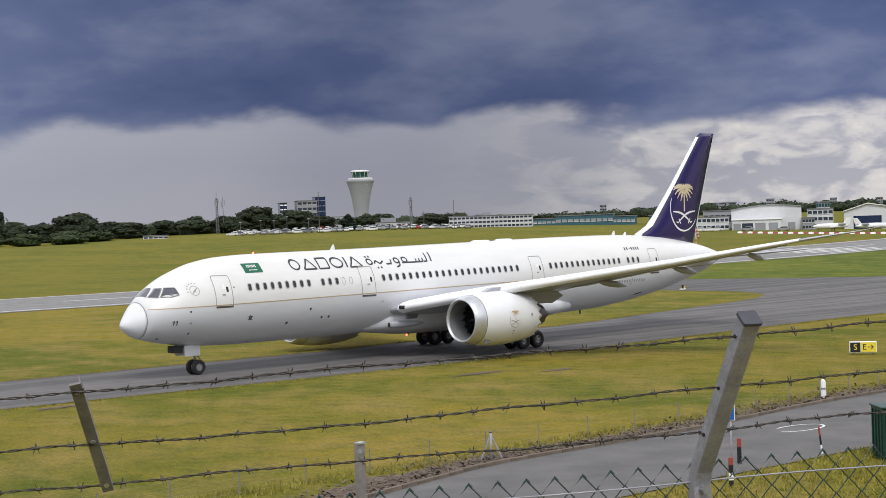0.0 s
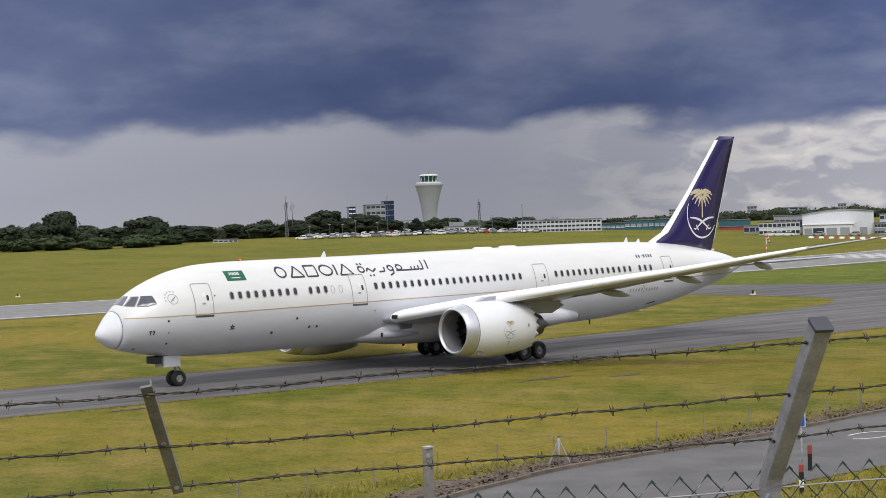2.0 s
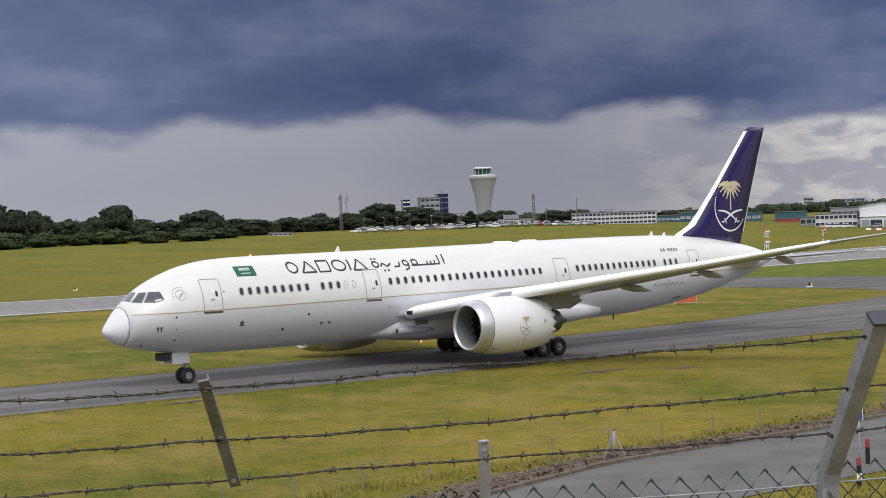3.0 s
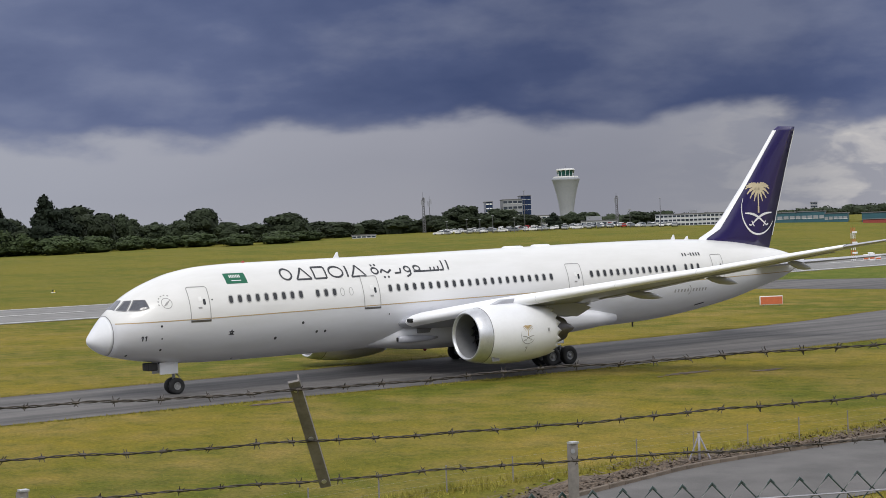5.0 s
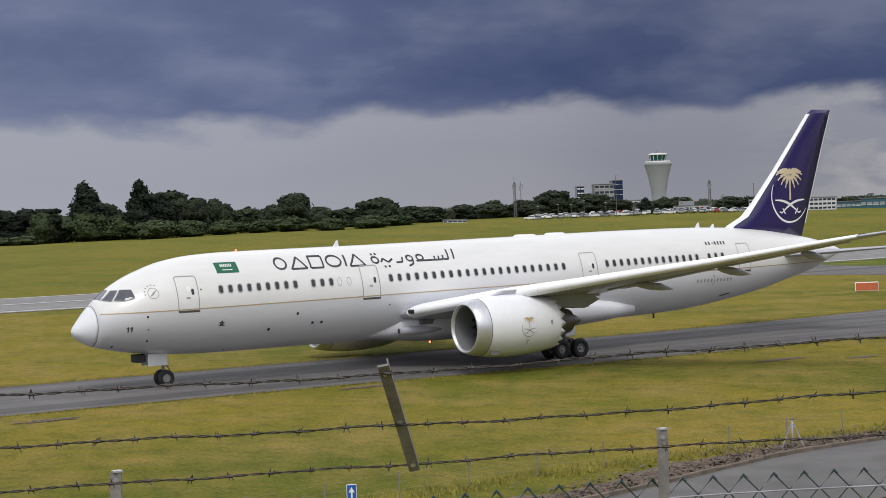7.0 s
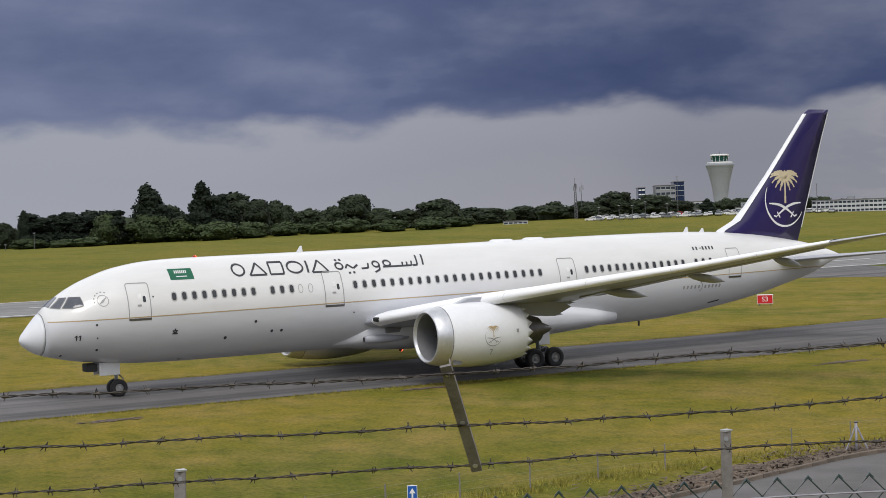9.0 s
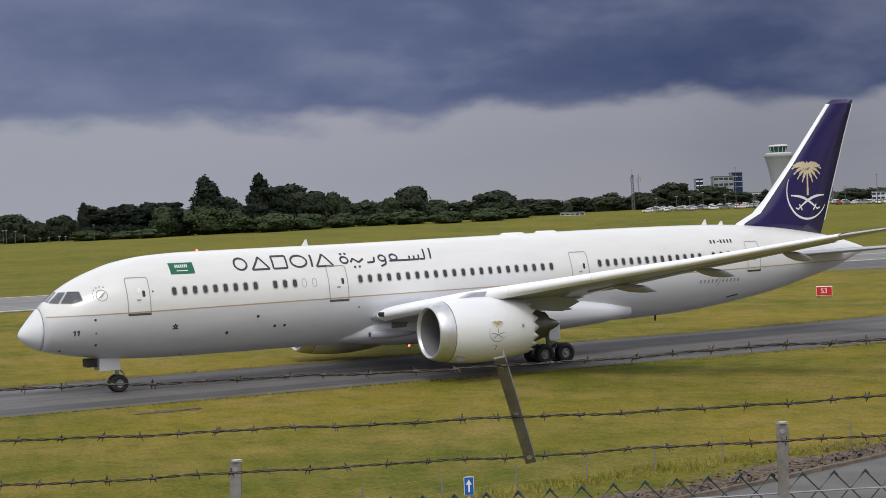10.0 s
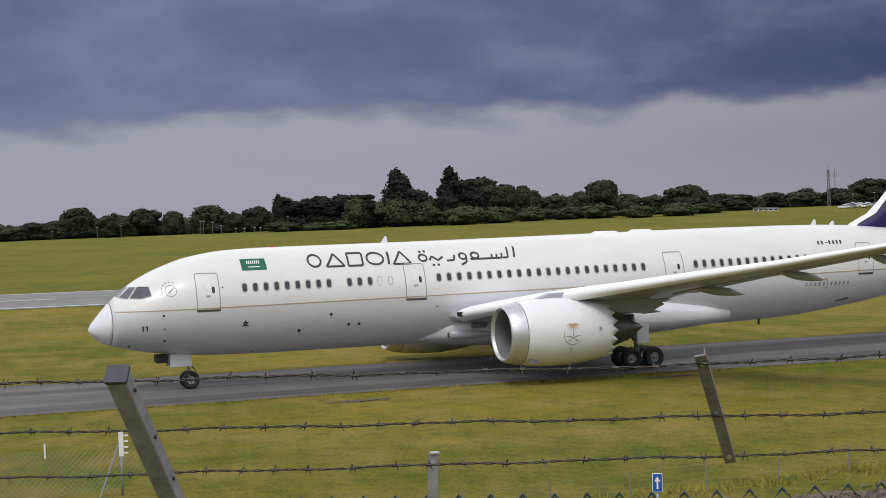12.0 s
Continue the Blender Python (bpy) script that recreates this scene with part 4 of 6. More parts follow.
    tagged(part("flag_strokes", bm, "sign_white", flag), kind="stuff")
    # airline titles, as plain diamonds, bars and dots
    def title(strokes, width=0.11):
        bm = bmesh.new()
        for pts in strokes:
            skin_curve(bm, pts, width)
        return part("title_shape", bm, "grey_mark", jet, "dark grey title drawn as a plain shape")

    def oval(cx, cz, rx, rz, n=18, a0=0, a1=360):
        return [(cx + rx * math.cos(radians(a0 + (a1 - a0) * k / n)), cz + rz * math.sin(radians(a0 + (a1 - a0) * k / n))) for k in range(n + 1)]

    lo, hi = 6.66, 7.36
    title([oval(12.50, 7.01, 0.38, 0.33)])
    title([[(13.15, lo), (13.72, hi), (14.22, lo), (13.15, lo)]])
    title([[(14.52, hi), (14.46, lo), (15.32, lo), (15.40, hi), (14.52, hi)]])
    title([oval(16.14, 7.01, 0.50, 0.33)])
    title([[(16.90, lo), (17.00, hi)]], 0.13)
    title([[(17.18, lo), (17.76, hi), (18.26, lo), (17.18, lo)]])
    title([oval(19.05, 6.95, 0.24, 0.19)])
    title([[(19.42, 6.80), (19.62, 7.02), (19.95, 6.78), (20.30, 6.98)]])
    title([[(20.50, 6.74), (20.95, 6.76), (21.05, 7.05)]])
    title([oval(21.55, 6.96, 0.22, 0.17), [(21.76, 6.90), (21.70, 6.62), (21.35, 6.48)]])
    title([oval(22.32, 6.98, 0.24, 0.17), [(21.98, 6.78), (22.85, 6.78)]])
    title([[(22.85, 6.78), (23.98, 6.79)], [(23.35, 6.79), (23.41, 7.02)], [(23.66, 6.79), (23.72, 7.02)], [(23.98, 6.79), (24.05, 7.06)]])
    title([[(24.05, 6.79), (24.38, 6.80), (24.52, 7.40)]])
    title([[(24.78, 6.78), (24.96, 7.42)]], 0.12)
    for x, z in ((18.92, 7.30), (19.20, 7.31), (19.55, 6.52), (19.85, 6.53)):
        bm = bmesh.new()
        skin_bar(bm, (x, z), (x + 0.14, z), 0.12, 0.013, 1)
        part("title_dot", bm, "grey_mark", jet)
    bm = bmesh.new()
    skin_ring(bm, 4.2, 5.66, 0.30, 0.30, 0.035)
    for k in range(4):
        skin_bar(bm, (4.02 + 0.05 * k, 5.50 + 0.02 * k), (4.22 + 0.06 * k, 5.72 + 0.04 * k), 0.04, 0.013, 2)
    for k in range(6):
        a = radians(70 + 24 * k)
        skin_bar(bm, (4.2 + 0.44 * math.cos(a), 5.66 + 0.44 * math.sin(a)), (4.2 + 0.50 * math.cos(a), 5.66 + 0.50 * math.sin(a)), 0.09, 0.013, 1)
    tagged(part("round_badge", bm, "light_mark", jet, "grey round badge outline"), kind="stuff")
    bm = bmesh.new()
    for k in range(5):
        a, b = radians(90 + 144 * k), radians(90 + 144 * (k + 1))
        skin_bar(bm, (8.24 + 0.17 * math.cos(a), 3.70 + 0.17 * math.sin(a)), (8.24 + 0.17 * math.cos(b), 3.70 + 0.17 * math.sin(b)), 0.045, 0.013, 2)
    skin_bar(bm, (8.05, 3.57), (8.43, 3.57), 0.045, 0.014, 1)
    part("star_badge", bm, "grey_mark", jet, "small dark star badge")
    bm = bmesh.new()
    for x in (2.66, 2.86):
        skin_bar(bm, (x, 3.50), (x + 0.02, 3.79), 0.07, 0.013, 2)
        skin_bar(bm, (x - 0.09, 3.69), (x, 3.78), 0.05, 0.013, 1)
    part("nose_number", bm, "grey_mark", jet, "dark nose number 11")
    bm = bmesh.new()
    for k in range(7):
        if k != 2:
            skin_bar(bm, (46.05 + 0.29 * k, 6.85), (46.08 + 0.29 * k, 7.08), 0.14, 0.013, 1)
    skin_bar(bm, (46.6, 6.97), (46.8, 6.97), 0.05, 0.013, 1)
    tagged(part("registration_bars", bm, "grey_mark", jet, "registration drawn as plain bars"), kind="stuff")
    bm = bmesh.new()
    for k in range(10):
        skin_bar(bm, (44.75 + 0.34 * k + (0.25 if k > 4 else 0), 4.24), (44.80 + 0.34 * k + (0.25 if k > 4 else 0), 4.46), 0.15, 0.013, 1)
    skin_ring(bm, 46.1, 4.36, 0.34, 0.36, 0.06, -70, 70)
    tagged(part("type_bars", bm, "light_mark", jet, "grey type marking drawn as plain bars"), kind="stuff")
    for x, z, r in ((3.73, 4.33, 0.07), (3.79, 3.59, 0.05), (3.85, 2.91, 0.07), (13.19, 3.98, 0.09), (14.29, 3.35, 0.09), (14.91, 3.35, 0.09), (11.38, 3.13, 0.10), (19.6, 4.14, 0.05), (7.0, 5.75, 0.05), (2.05, 2.66, 0.06), (9.0, 2.0, 0.05)):
        bm = bmesh.new()
        skin_poly(bm, [(x + r * math.cos(2 * math.pi * k / 10), z + r * math.sin(2 * math.pi * k / 10)) for k in range(10)], 0.014)
        part("sensor_port", bm, "grey_mark", jet, "small dark port")
    bm = bmesh.new()
    skin_bar(bm, (47.6, 3.15), (48.6, 3.30), 0.10, 0.012, 3)
    part("vent_slot", bm, "grey_mark", jet)
    # aerials on the crown and keel
    for x, h in ((17.2, 0.42), (47.0, 0.40), (48.4, 0.30)):
        z = hull(x)[0] - 0.05
        bm = bmesh.new()
        loft(bm, [[Vector((x + a, -0.03, z)), Vector((x + b, -0.02, z + h)), Vector((x + c, -0.02, z + h)), Vector((x + d, -0.03, z))] if s < 0 else [Vector((x + a, 0.03, z)), Vector((x + b, 0.02, z + h)), Vector((x + c, 0.02, z + h)), Vector((x + d, 0.03, z))] for s in (-1, 1) for a, b, c, d in ((0, 0.28, 0.38, 0.45),)])
        part("aerial", bm, "white", jet, "small white blade aerial")
    for x, L in ((31.0, 2.0), (33.6, 1.8)):
        bm = bmesh.new()
        z = hull(x)[0]
        loft(bm, [[Vector((x + u * L, w * math.cos(a), z - 0.12 + h * max(0, math.sin(a)))) for a in (math.pi * k / 10 for k in range(11))] for u, w, h in ((0, 0.05, 0.12), (0.15, 0.5, 0.24), (0.8, 0.5, 0.24), (1, 0.05, 0.12))])
        part("antenna_fairing", bm, "white", jet, "low white antenna fairing", True)
    for z, x in ((7.84, 10.6), (1.42, 24.2)):
        bm = bmesh.new()
        bmesh.ops.create_icosphere(bm, subdivisions=2, radius=0.12, matrix=Matrix.Translation((x, 0, z)))
        lens = part("beacon", bm, "beacon", jet, "red anti-collision beacon", True)
        bm = bmesh.new()
        side = -1 if z < 4 else 1
        rings = [[Vector((0.126 * math.cos(e) * math.cos(a), 0.126 * math.cos(e) * math.sin(a), 0.126 * side * math.sin(e))) for a in (radians(-36 + 9 * k) for k in range(9))] for e in (radians(-10 + 14 * k) for k in range(6))]
        loft(bm, rings, closed=False, caps=False)
        beams.append(part("lamp_beam", bm, "beacon_lit", lens, "lit red sector of the turning lamp", True, (x, 0, z)))
    part("drain_mast", boxes(((42.9, 0, 1.98), (0.16, 0.03, 0.42)), bevel=0.01), "grey_mark", jet)
    # nose gear
    bm = bmesh.new()
    tube(bm, [(5.50, 0, 2.2), (5.56, 0, 1.0), (5.58, 0, 0.5)], [0.11, 0.10, 0.08], 12)
    tube(bm, [(5.58, -0.40, 0.5), (5.58, 0.40, 0.5)], 0.06, 10)
    tube(bm, [(5.72, 0, 0.75), (5.98, 0, 1.0), (5.70, 0, 1.3)], 0.04, 8)
    tube(bm, [(5.55, 0, 1.3), (4.6, 0, 2.0)], 0.06, 8)
    part("nose_strut", bm, "gear_metal", jet, "steel nose gear leg", True)
    for s in (-1, 1):
        bm = boxes(((5.0, s * 0.55, 1.68), (1.22, 0.05, 0.74)), bevel=0.02)
        part("nose_gear_door", bm, "white", jet, "white gear door hanging open")
    part("front_gear_door", boxes(((4.0, -0.05, 1.80), (0.62, 0.9, 0.46)), bevel=0.04), "dark_bay", jet, "dark forward gear door")
    part("taxi_light", boxes(((5.42, 0, 1.45), (0.12, 0.3, 0.16)), bevel=0.03), "lip", jet)
    for s in (-1, 1):
        wheels.append((make_wheel("nose_wheel", 0.505, 0.36, jet, (5.58, s * 0.32, 0.525)), 0.505))
    # main gear
    for s in (-1, 1):
        bm = bmesh.new()
        tube(bm, [(31.2, s * 4.6, 3.2), (31.4, s * 4.9, 1.6), (31.42, s * 4.9, 0.68)], [0.2, 0.17, 0.14], 12)
        tube(bm, [(30.68, s * 4.9, 0.66), (32.16, s * 4.9, 0.66)], 0.13, 10)
        for x in (30.68, 32.16):
            tube(bm, [(x, s * 4.1, 0.66), (x, s * 5.7, 0.66)], 0.09, 10)
        tube(bm, [(31.4, s * 4.9, 1.7), (29.2, s * 4.2, 3.0)], 0.10, 8)
        tube(bm, [(31.4, s * 4.9, 1.5), (31.4, s * 3.0, 2.6)], 0.09, 8)
        tube(bm, [(31.45, s * 4.9, 1.15), (32.0, s * 4.9, 1.35), (31.9, s * 4.9, 0.8)], 0.05, 8)
        part("main_strut", bm, "gear_metal", jet, "steel main gear leg and bogie beam", True)
        bm = boxes(((31.7, s * 5.15, 2.05), (0.8, 0.06, 1.15)), bevel=0.02)
        part("main_gear_door", bm, "white", jet, "white main gear leg door")
        for x in (30.68, 32.16):
            for y in (-0.62, 0.62):
                wheels.append((make_wheel("main_wheel", 0.65, 0.46, jet, (x, s * 4.9 + y, 0.67)), 0.65))
    return jet, wheels, beams


airliner, wheels, beams = make_airliner()


# ---- near fence ----
def at_fence(a, n, z):
    return FENCE_A * a + FENCE_N * n + Vector((0, 0, EYE_Z + z))


TOP_WIRE = (3.47, ((-3, -0.345), (-1.3, -0.335), (0.25, -0.325), (0.85, -0.303), (1.76, -0.284), (2.1, -0.268), (4, -0.25)))
MID_WIRE = (3.57, ((-3, -0.46), (-1.3, -0.455), (0.29, -0.446), (0.74, -0.444), (1.38, -0.422), (1.76, -0.411), (2.1, -0.40), (4, -0.38)))
LOW_WIRE = (3.68, ((-3, -0.585), (-1.3, -0.572), (-0.34, -0.558), (0.33, -0.548), (0.9, -0.537), (1.33, -0.538), (1.76, -0.53), (2.16, -0.514), (4, -0.49)))


def wire_point(wire, a):
    n, knots = wire
    z = float(np.interp(a, [k[0] for k in knots], [k[1] for k in knots]))
    return at_fence(a, n + 0.002 * math.sin(9 * a + n * 40), z + 0.0016 * math.sin(13 * a + n * 70) + 0.0009 * math.sin(31 * a + n * 11))


def make_barbed_wire(wire, parent, seed):
    """Two twisted strands; each barb is a part of its own."""
    rng = random.Random(seed)
    bm = bmesh.new()
    for ph in (0, math.pi):
        pts = []
        for i in range(561):
            a = -2.6 + i * 0.01
            w = a * 2 * math.pi / 0.075 + ph
            pts.append(wire_point(wire, a) + Vector((0, 0, 0.0019 * math.sin(w))) + FENCE_N * 0.0019 * math.cos(w))
        tube(bm, pts, 0.0014, 4)
    strand = part("barbed_wire", bm, "barb", parent, "weathered twisted barbed wire strand")
    a = -2.5
    while a < 2.9:
        c = wire_point(wire, a)
        bm = bmesh.new()
        for k in range(2):
            d = Vector((rng.uniform(-0.5, 0.5), rng.uniform(-1, 1), rng.choice((-1, 1)) * rng.uniform(0.5, 1))).normalized()
            o = FENCE_A * (0.005 * (k - 0.5))
            tube(bm, [o - d * 0.0125, o - d * 0.003, o + d * 0.003, o + d * 0.0125], [0.0007, 0.0015, 0.0015, 0.0007], 4)
        tube(bm, [FENCE_A * -0.007, FENCE_A * 0.007], 0.0038, 6)
        part("barb", bm, "barb", strand, at=c)
        a += 0.089 + rng.uniform(-0.014, 0.014)
    return strand


def square_bar(bm, path, w):
    """A square hollow post along a path, turned with the fence."""
    rings = []
    for i, p in enumerate(path):
        d = (path[min(i + 1, len(path) - 1)] - path[max(i - 1, 0)]).normalized()
        n = FENCE_A.cross(d).normalized()
        rings.append([p + FENCE_A * (sx * w / 2) + n * (sy * w / 2) for sx, sy in ((-0.86, -1), (0.86, -1), (1, -0.86), (1, 0.86), (0.86, 1), (-0.86, 1), (-1, 0.86), (-1, -0.86))])
    loft(bm, rings)


def make_fence():
    fence = thing("security_fence", "galvanised posts with barbed wire over green chain-link mesh", "fence")
    for a, top_a, top_n, top_z, bend_z, w in ((1.788, 1.785, 3.445, -0.243, -0.648, 0.045), (-0.932, -0.972, 3.40, -0.314, -0.675, 0.046)):
        bend, top = at_fence(a, 3.745, bend_z), at_fence(top_a, top_n, top_z)
        lean = (top - bend).normalized()
        bm = bmesh.new()
        square_bar(bm, [at_fence(a, 3.745, -2.55), bend - Vector((0, 0, 0.012))], w)
        post = part("post", bm, "galv", fence, "square galvanised fence post")
        bm = bmesh.new()
        square_bar(bm, [bend - Vector((0, 0, 0.02)), bend + lean * 0.03, top], w - 0.002)
        part("cranked_arm", bm, "galv", post, "galvanised arm leaning outwards")
        bm = bmesh.new()
        square_bar(bm, [top - lean * 0.002, top + lean * 0.006], w + 0.003)
        part("post_cap", bm, "cap", post, "dark plastic cap")
        # bolt holes as solid black stubs, the shade inside painted on
        for k in (0.10, 0.42, 0.72):
            p = top.lerp(bend, k)
            for s in (-1, 1):
                bm = bmesh.new()
                tube(bm, [p + FENCE_A * (s * (w / 2 - 0.004)), p + FENCE_A * (s * (w / 2 + 0.0035))], 0.0045, 8)
                part("bolt_hole_shade", bm, "black", post)
        bm = bmesh.new()
        tube(bm, [at_fence(a, 3.70, bend_z - 0.03), at_fence(a, 3.79, bend_z - 0.03)], 0.012, 8)
        part("bolt", bm, "gear_metal", post)
    # line posts of angle iron with a slotted tab at the head
    for a, z, lean in ((0.918, -0.508, 0.0), (-0.337, -0.542, 0.03)):
        bm = bmesh.new()
        for (dx, dn), (sx, sn) in (((0, 0), (0.025, 0.0035)), ((0.0108, 0.0125), (0.0035, 0.022))):
            rings = []
            for zz in (-2.5, z):
                c = at_fence(a - lean * (zz - z) * -1, 3.74, zz) + FENCE_A * dx + FENCE_N * dn
                rings.append([c + FENCE_A * (i * sx / 2) + FENCE_N * (j * sn / 2) for i, j in ((-1, -1), (1, -1), (1, 1), (-1, 1))])
            loft(bm, rings)
        post = part("line_post", bm, "old_steel", fence, "slim galvanised angle post")
        bm = bmesh.new()
        p = at_fence(a, 3.7365, z - 0.017)
        tube(bm, [p - FENCE_N * 0.001, p + FENCE_N * 0.003], 0.0055, 8)
        part("slot", bm, "clad_grey", post, "pale tie slot")
        bm = boxes((at_fence(a + 0.003, 3.745, z + 0.002), (0.021, 0.02, 0.004)))
        part("post_end", bm, "lip", post)
    # loose dropper bar that spaces the three wires
    t, b = at_fence(0.252, 3.463, -0.304), at_fence(0.331, 3.677, -0.562)
    d = (b - t).normalized()
    side = (FENCE_A - d * FENCE_A.dot(d)).normalized()
    nn = side.cross(d)
    bm = bmesh.new()
    loft(bm, [[p + side * (i * 0.012) + nn * (j * 0.003) for i, j in ((-1, -1), (1, -1), (1, 1), (-1, 1))] for p in (t, b)])
    loft(bm, [[p + side * 0.0105 + nn * 0.010 + side * (i * 0.0015) + nn * (j * 0.008) for i, j in ((-1, -1), (1, -1), (1, 1), (-1, 1))] for p in (t, b)])
    bar = part("wire_dropper", bm, "old_steel", fence, "galvanised dropper bar tied to the wires")
    for k in (0.07, 0.52, 0.94):
        p = t.lerp(b, k)
        bm = bmesh.new()
        tube(bm, [p - nn * 0.0045, p + nn * 0.0045], 0.006, 8)
        part("slot", bm, "lip", bar, "bright tie slot")
    for i, w in enumerate((TOP_WIRE, MID_WIRE, LOW_WIRE)):
        make_barbed_wire(w, fence, i)
    # chain link: zigzag wires hooked into one another
    pitch, half = 0.0735, 0.0735 / 2
    bm = bmesh.new()
    k0 = int(-2.4 / pitch)
    for k in range(k0, int(3.2 / pitch)):
        a0 = k * pitch + 0.012
        top = -0.628 + (0.016 if a0 > 1.5 else 0.0) * smoothstep(a0, 1.2, 2.2)
        top += -0.016 * smoothstep(0.8 - a0, 0.0, 0.6)
        pts = []
        for j in range(0, 26):
            s = j % 2
            pts.append(at_fence(a0 + (half if s else 0.0), 3.758 + (0.0022 if s else -0.0022), top - j * half * 1.02))
        tube(bm, pts, 0.0021, 5)
        pts = [at_fence(a0 - (half if j % 2 else 0.0), 3.758 + (-0.0022 if j % 2 else 0.0022), top - j * half * 1.02) for j in range(26)]
        tube(bm, pts, 0.0021, 5)
        tube(bm, [at_fence(a0 - 0.008, 3.758, top - 0.006), at_fence(a0, 3.758, top + 0.004), at_fence(a0 + 0.008, 3.758, top - 0.006)], 0.0032, 6)
    tagged(part("chain_link", bm, "pvc", fence, "dark green coated chain-link mesh"), kind="stuff")
    bm = bmesh.new()
    tube(bm, [at_fence(a, 3.752, -0.672 + 0.010 * smoothstep(a, 0.5, 2.2) + 0.002 * math.sin(7 * a)) for a in spread(-2.6, 3.4, 60)], 0.0022, 6)
    part("straining_wire", bm, "galv", fence, "thin straining wire")


make_fence()


# ---- trees ----
def leaf_cloud(bm, rng, lobes, count, size, droop=0.0):
    """Many small leaf sprays scattered in the outer shell of several lobes."""
    total = sum(l[3] * l[4] for l in lobes)
    for cx, cy, cz, rx, rz in lobes:
        for _ in range(int(count * rx * rz / total)):
            d = Vector((rng.gauss(0, 1), rng.gauss(0, 1), rng.gauss(0.15, 1))).normalized()
            r = rng.uniform(0.72, 1.10) if rng.random() < 0.85 else rng.uniform(0.3, 0.8)
            c = Vector((cx + d.x * rx * r, cy + d.y * rx * r, cz + d.z * rz * r))
            for _ in range(2):
                n = (d + Vector((rng.gauss(0, 0.4), rng.gauss(0, 0.4), rng.gauss(0, 0.4)))).normalized()
                u = n.cross(Vector((rng.gauss(0, 1), rng.gauss(0, 1), rng.gauss(0, 1)))).normalized()
                v = n.cross(u)
                s = size * rng.uniform(0.6, 1.4)
                o = c + Vector((rng.gauss(0, 0.2), rng.gauss(0, 0.2), rng.gauss(0, 0.2))) * size
                bm.faces.new([bm.verts.new(o + u * (a * s) + v * (b * s)) for a, b in ((-0.9, -0.2), (0.1, -0.7), (0.9, 0.1), (0.2, 0.75), (-0.6, 0.5))])


def lobe_cores(bm, rng, lobes, k=0.86):
    """Ragged dark inside of the crown."""
    for cx, cy, cz, rx, rz in lobes:
        g = bmesh.ops.create_icosphere(bm, subdivisions=2, radius=1.0, matrix=Matrix.Translation((cx, cy, cz)) @ Matrix.Diagonal((rx * k, rx * k, rz * k, 1)))
        for v in g["verts"]:
            v.co += Vector((rng.gauss(0, 1), rng.gauss(0, 1), rng.gauss(0, 1))) * rx * 0.10


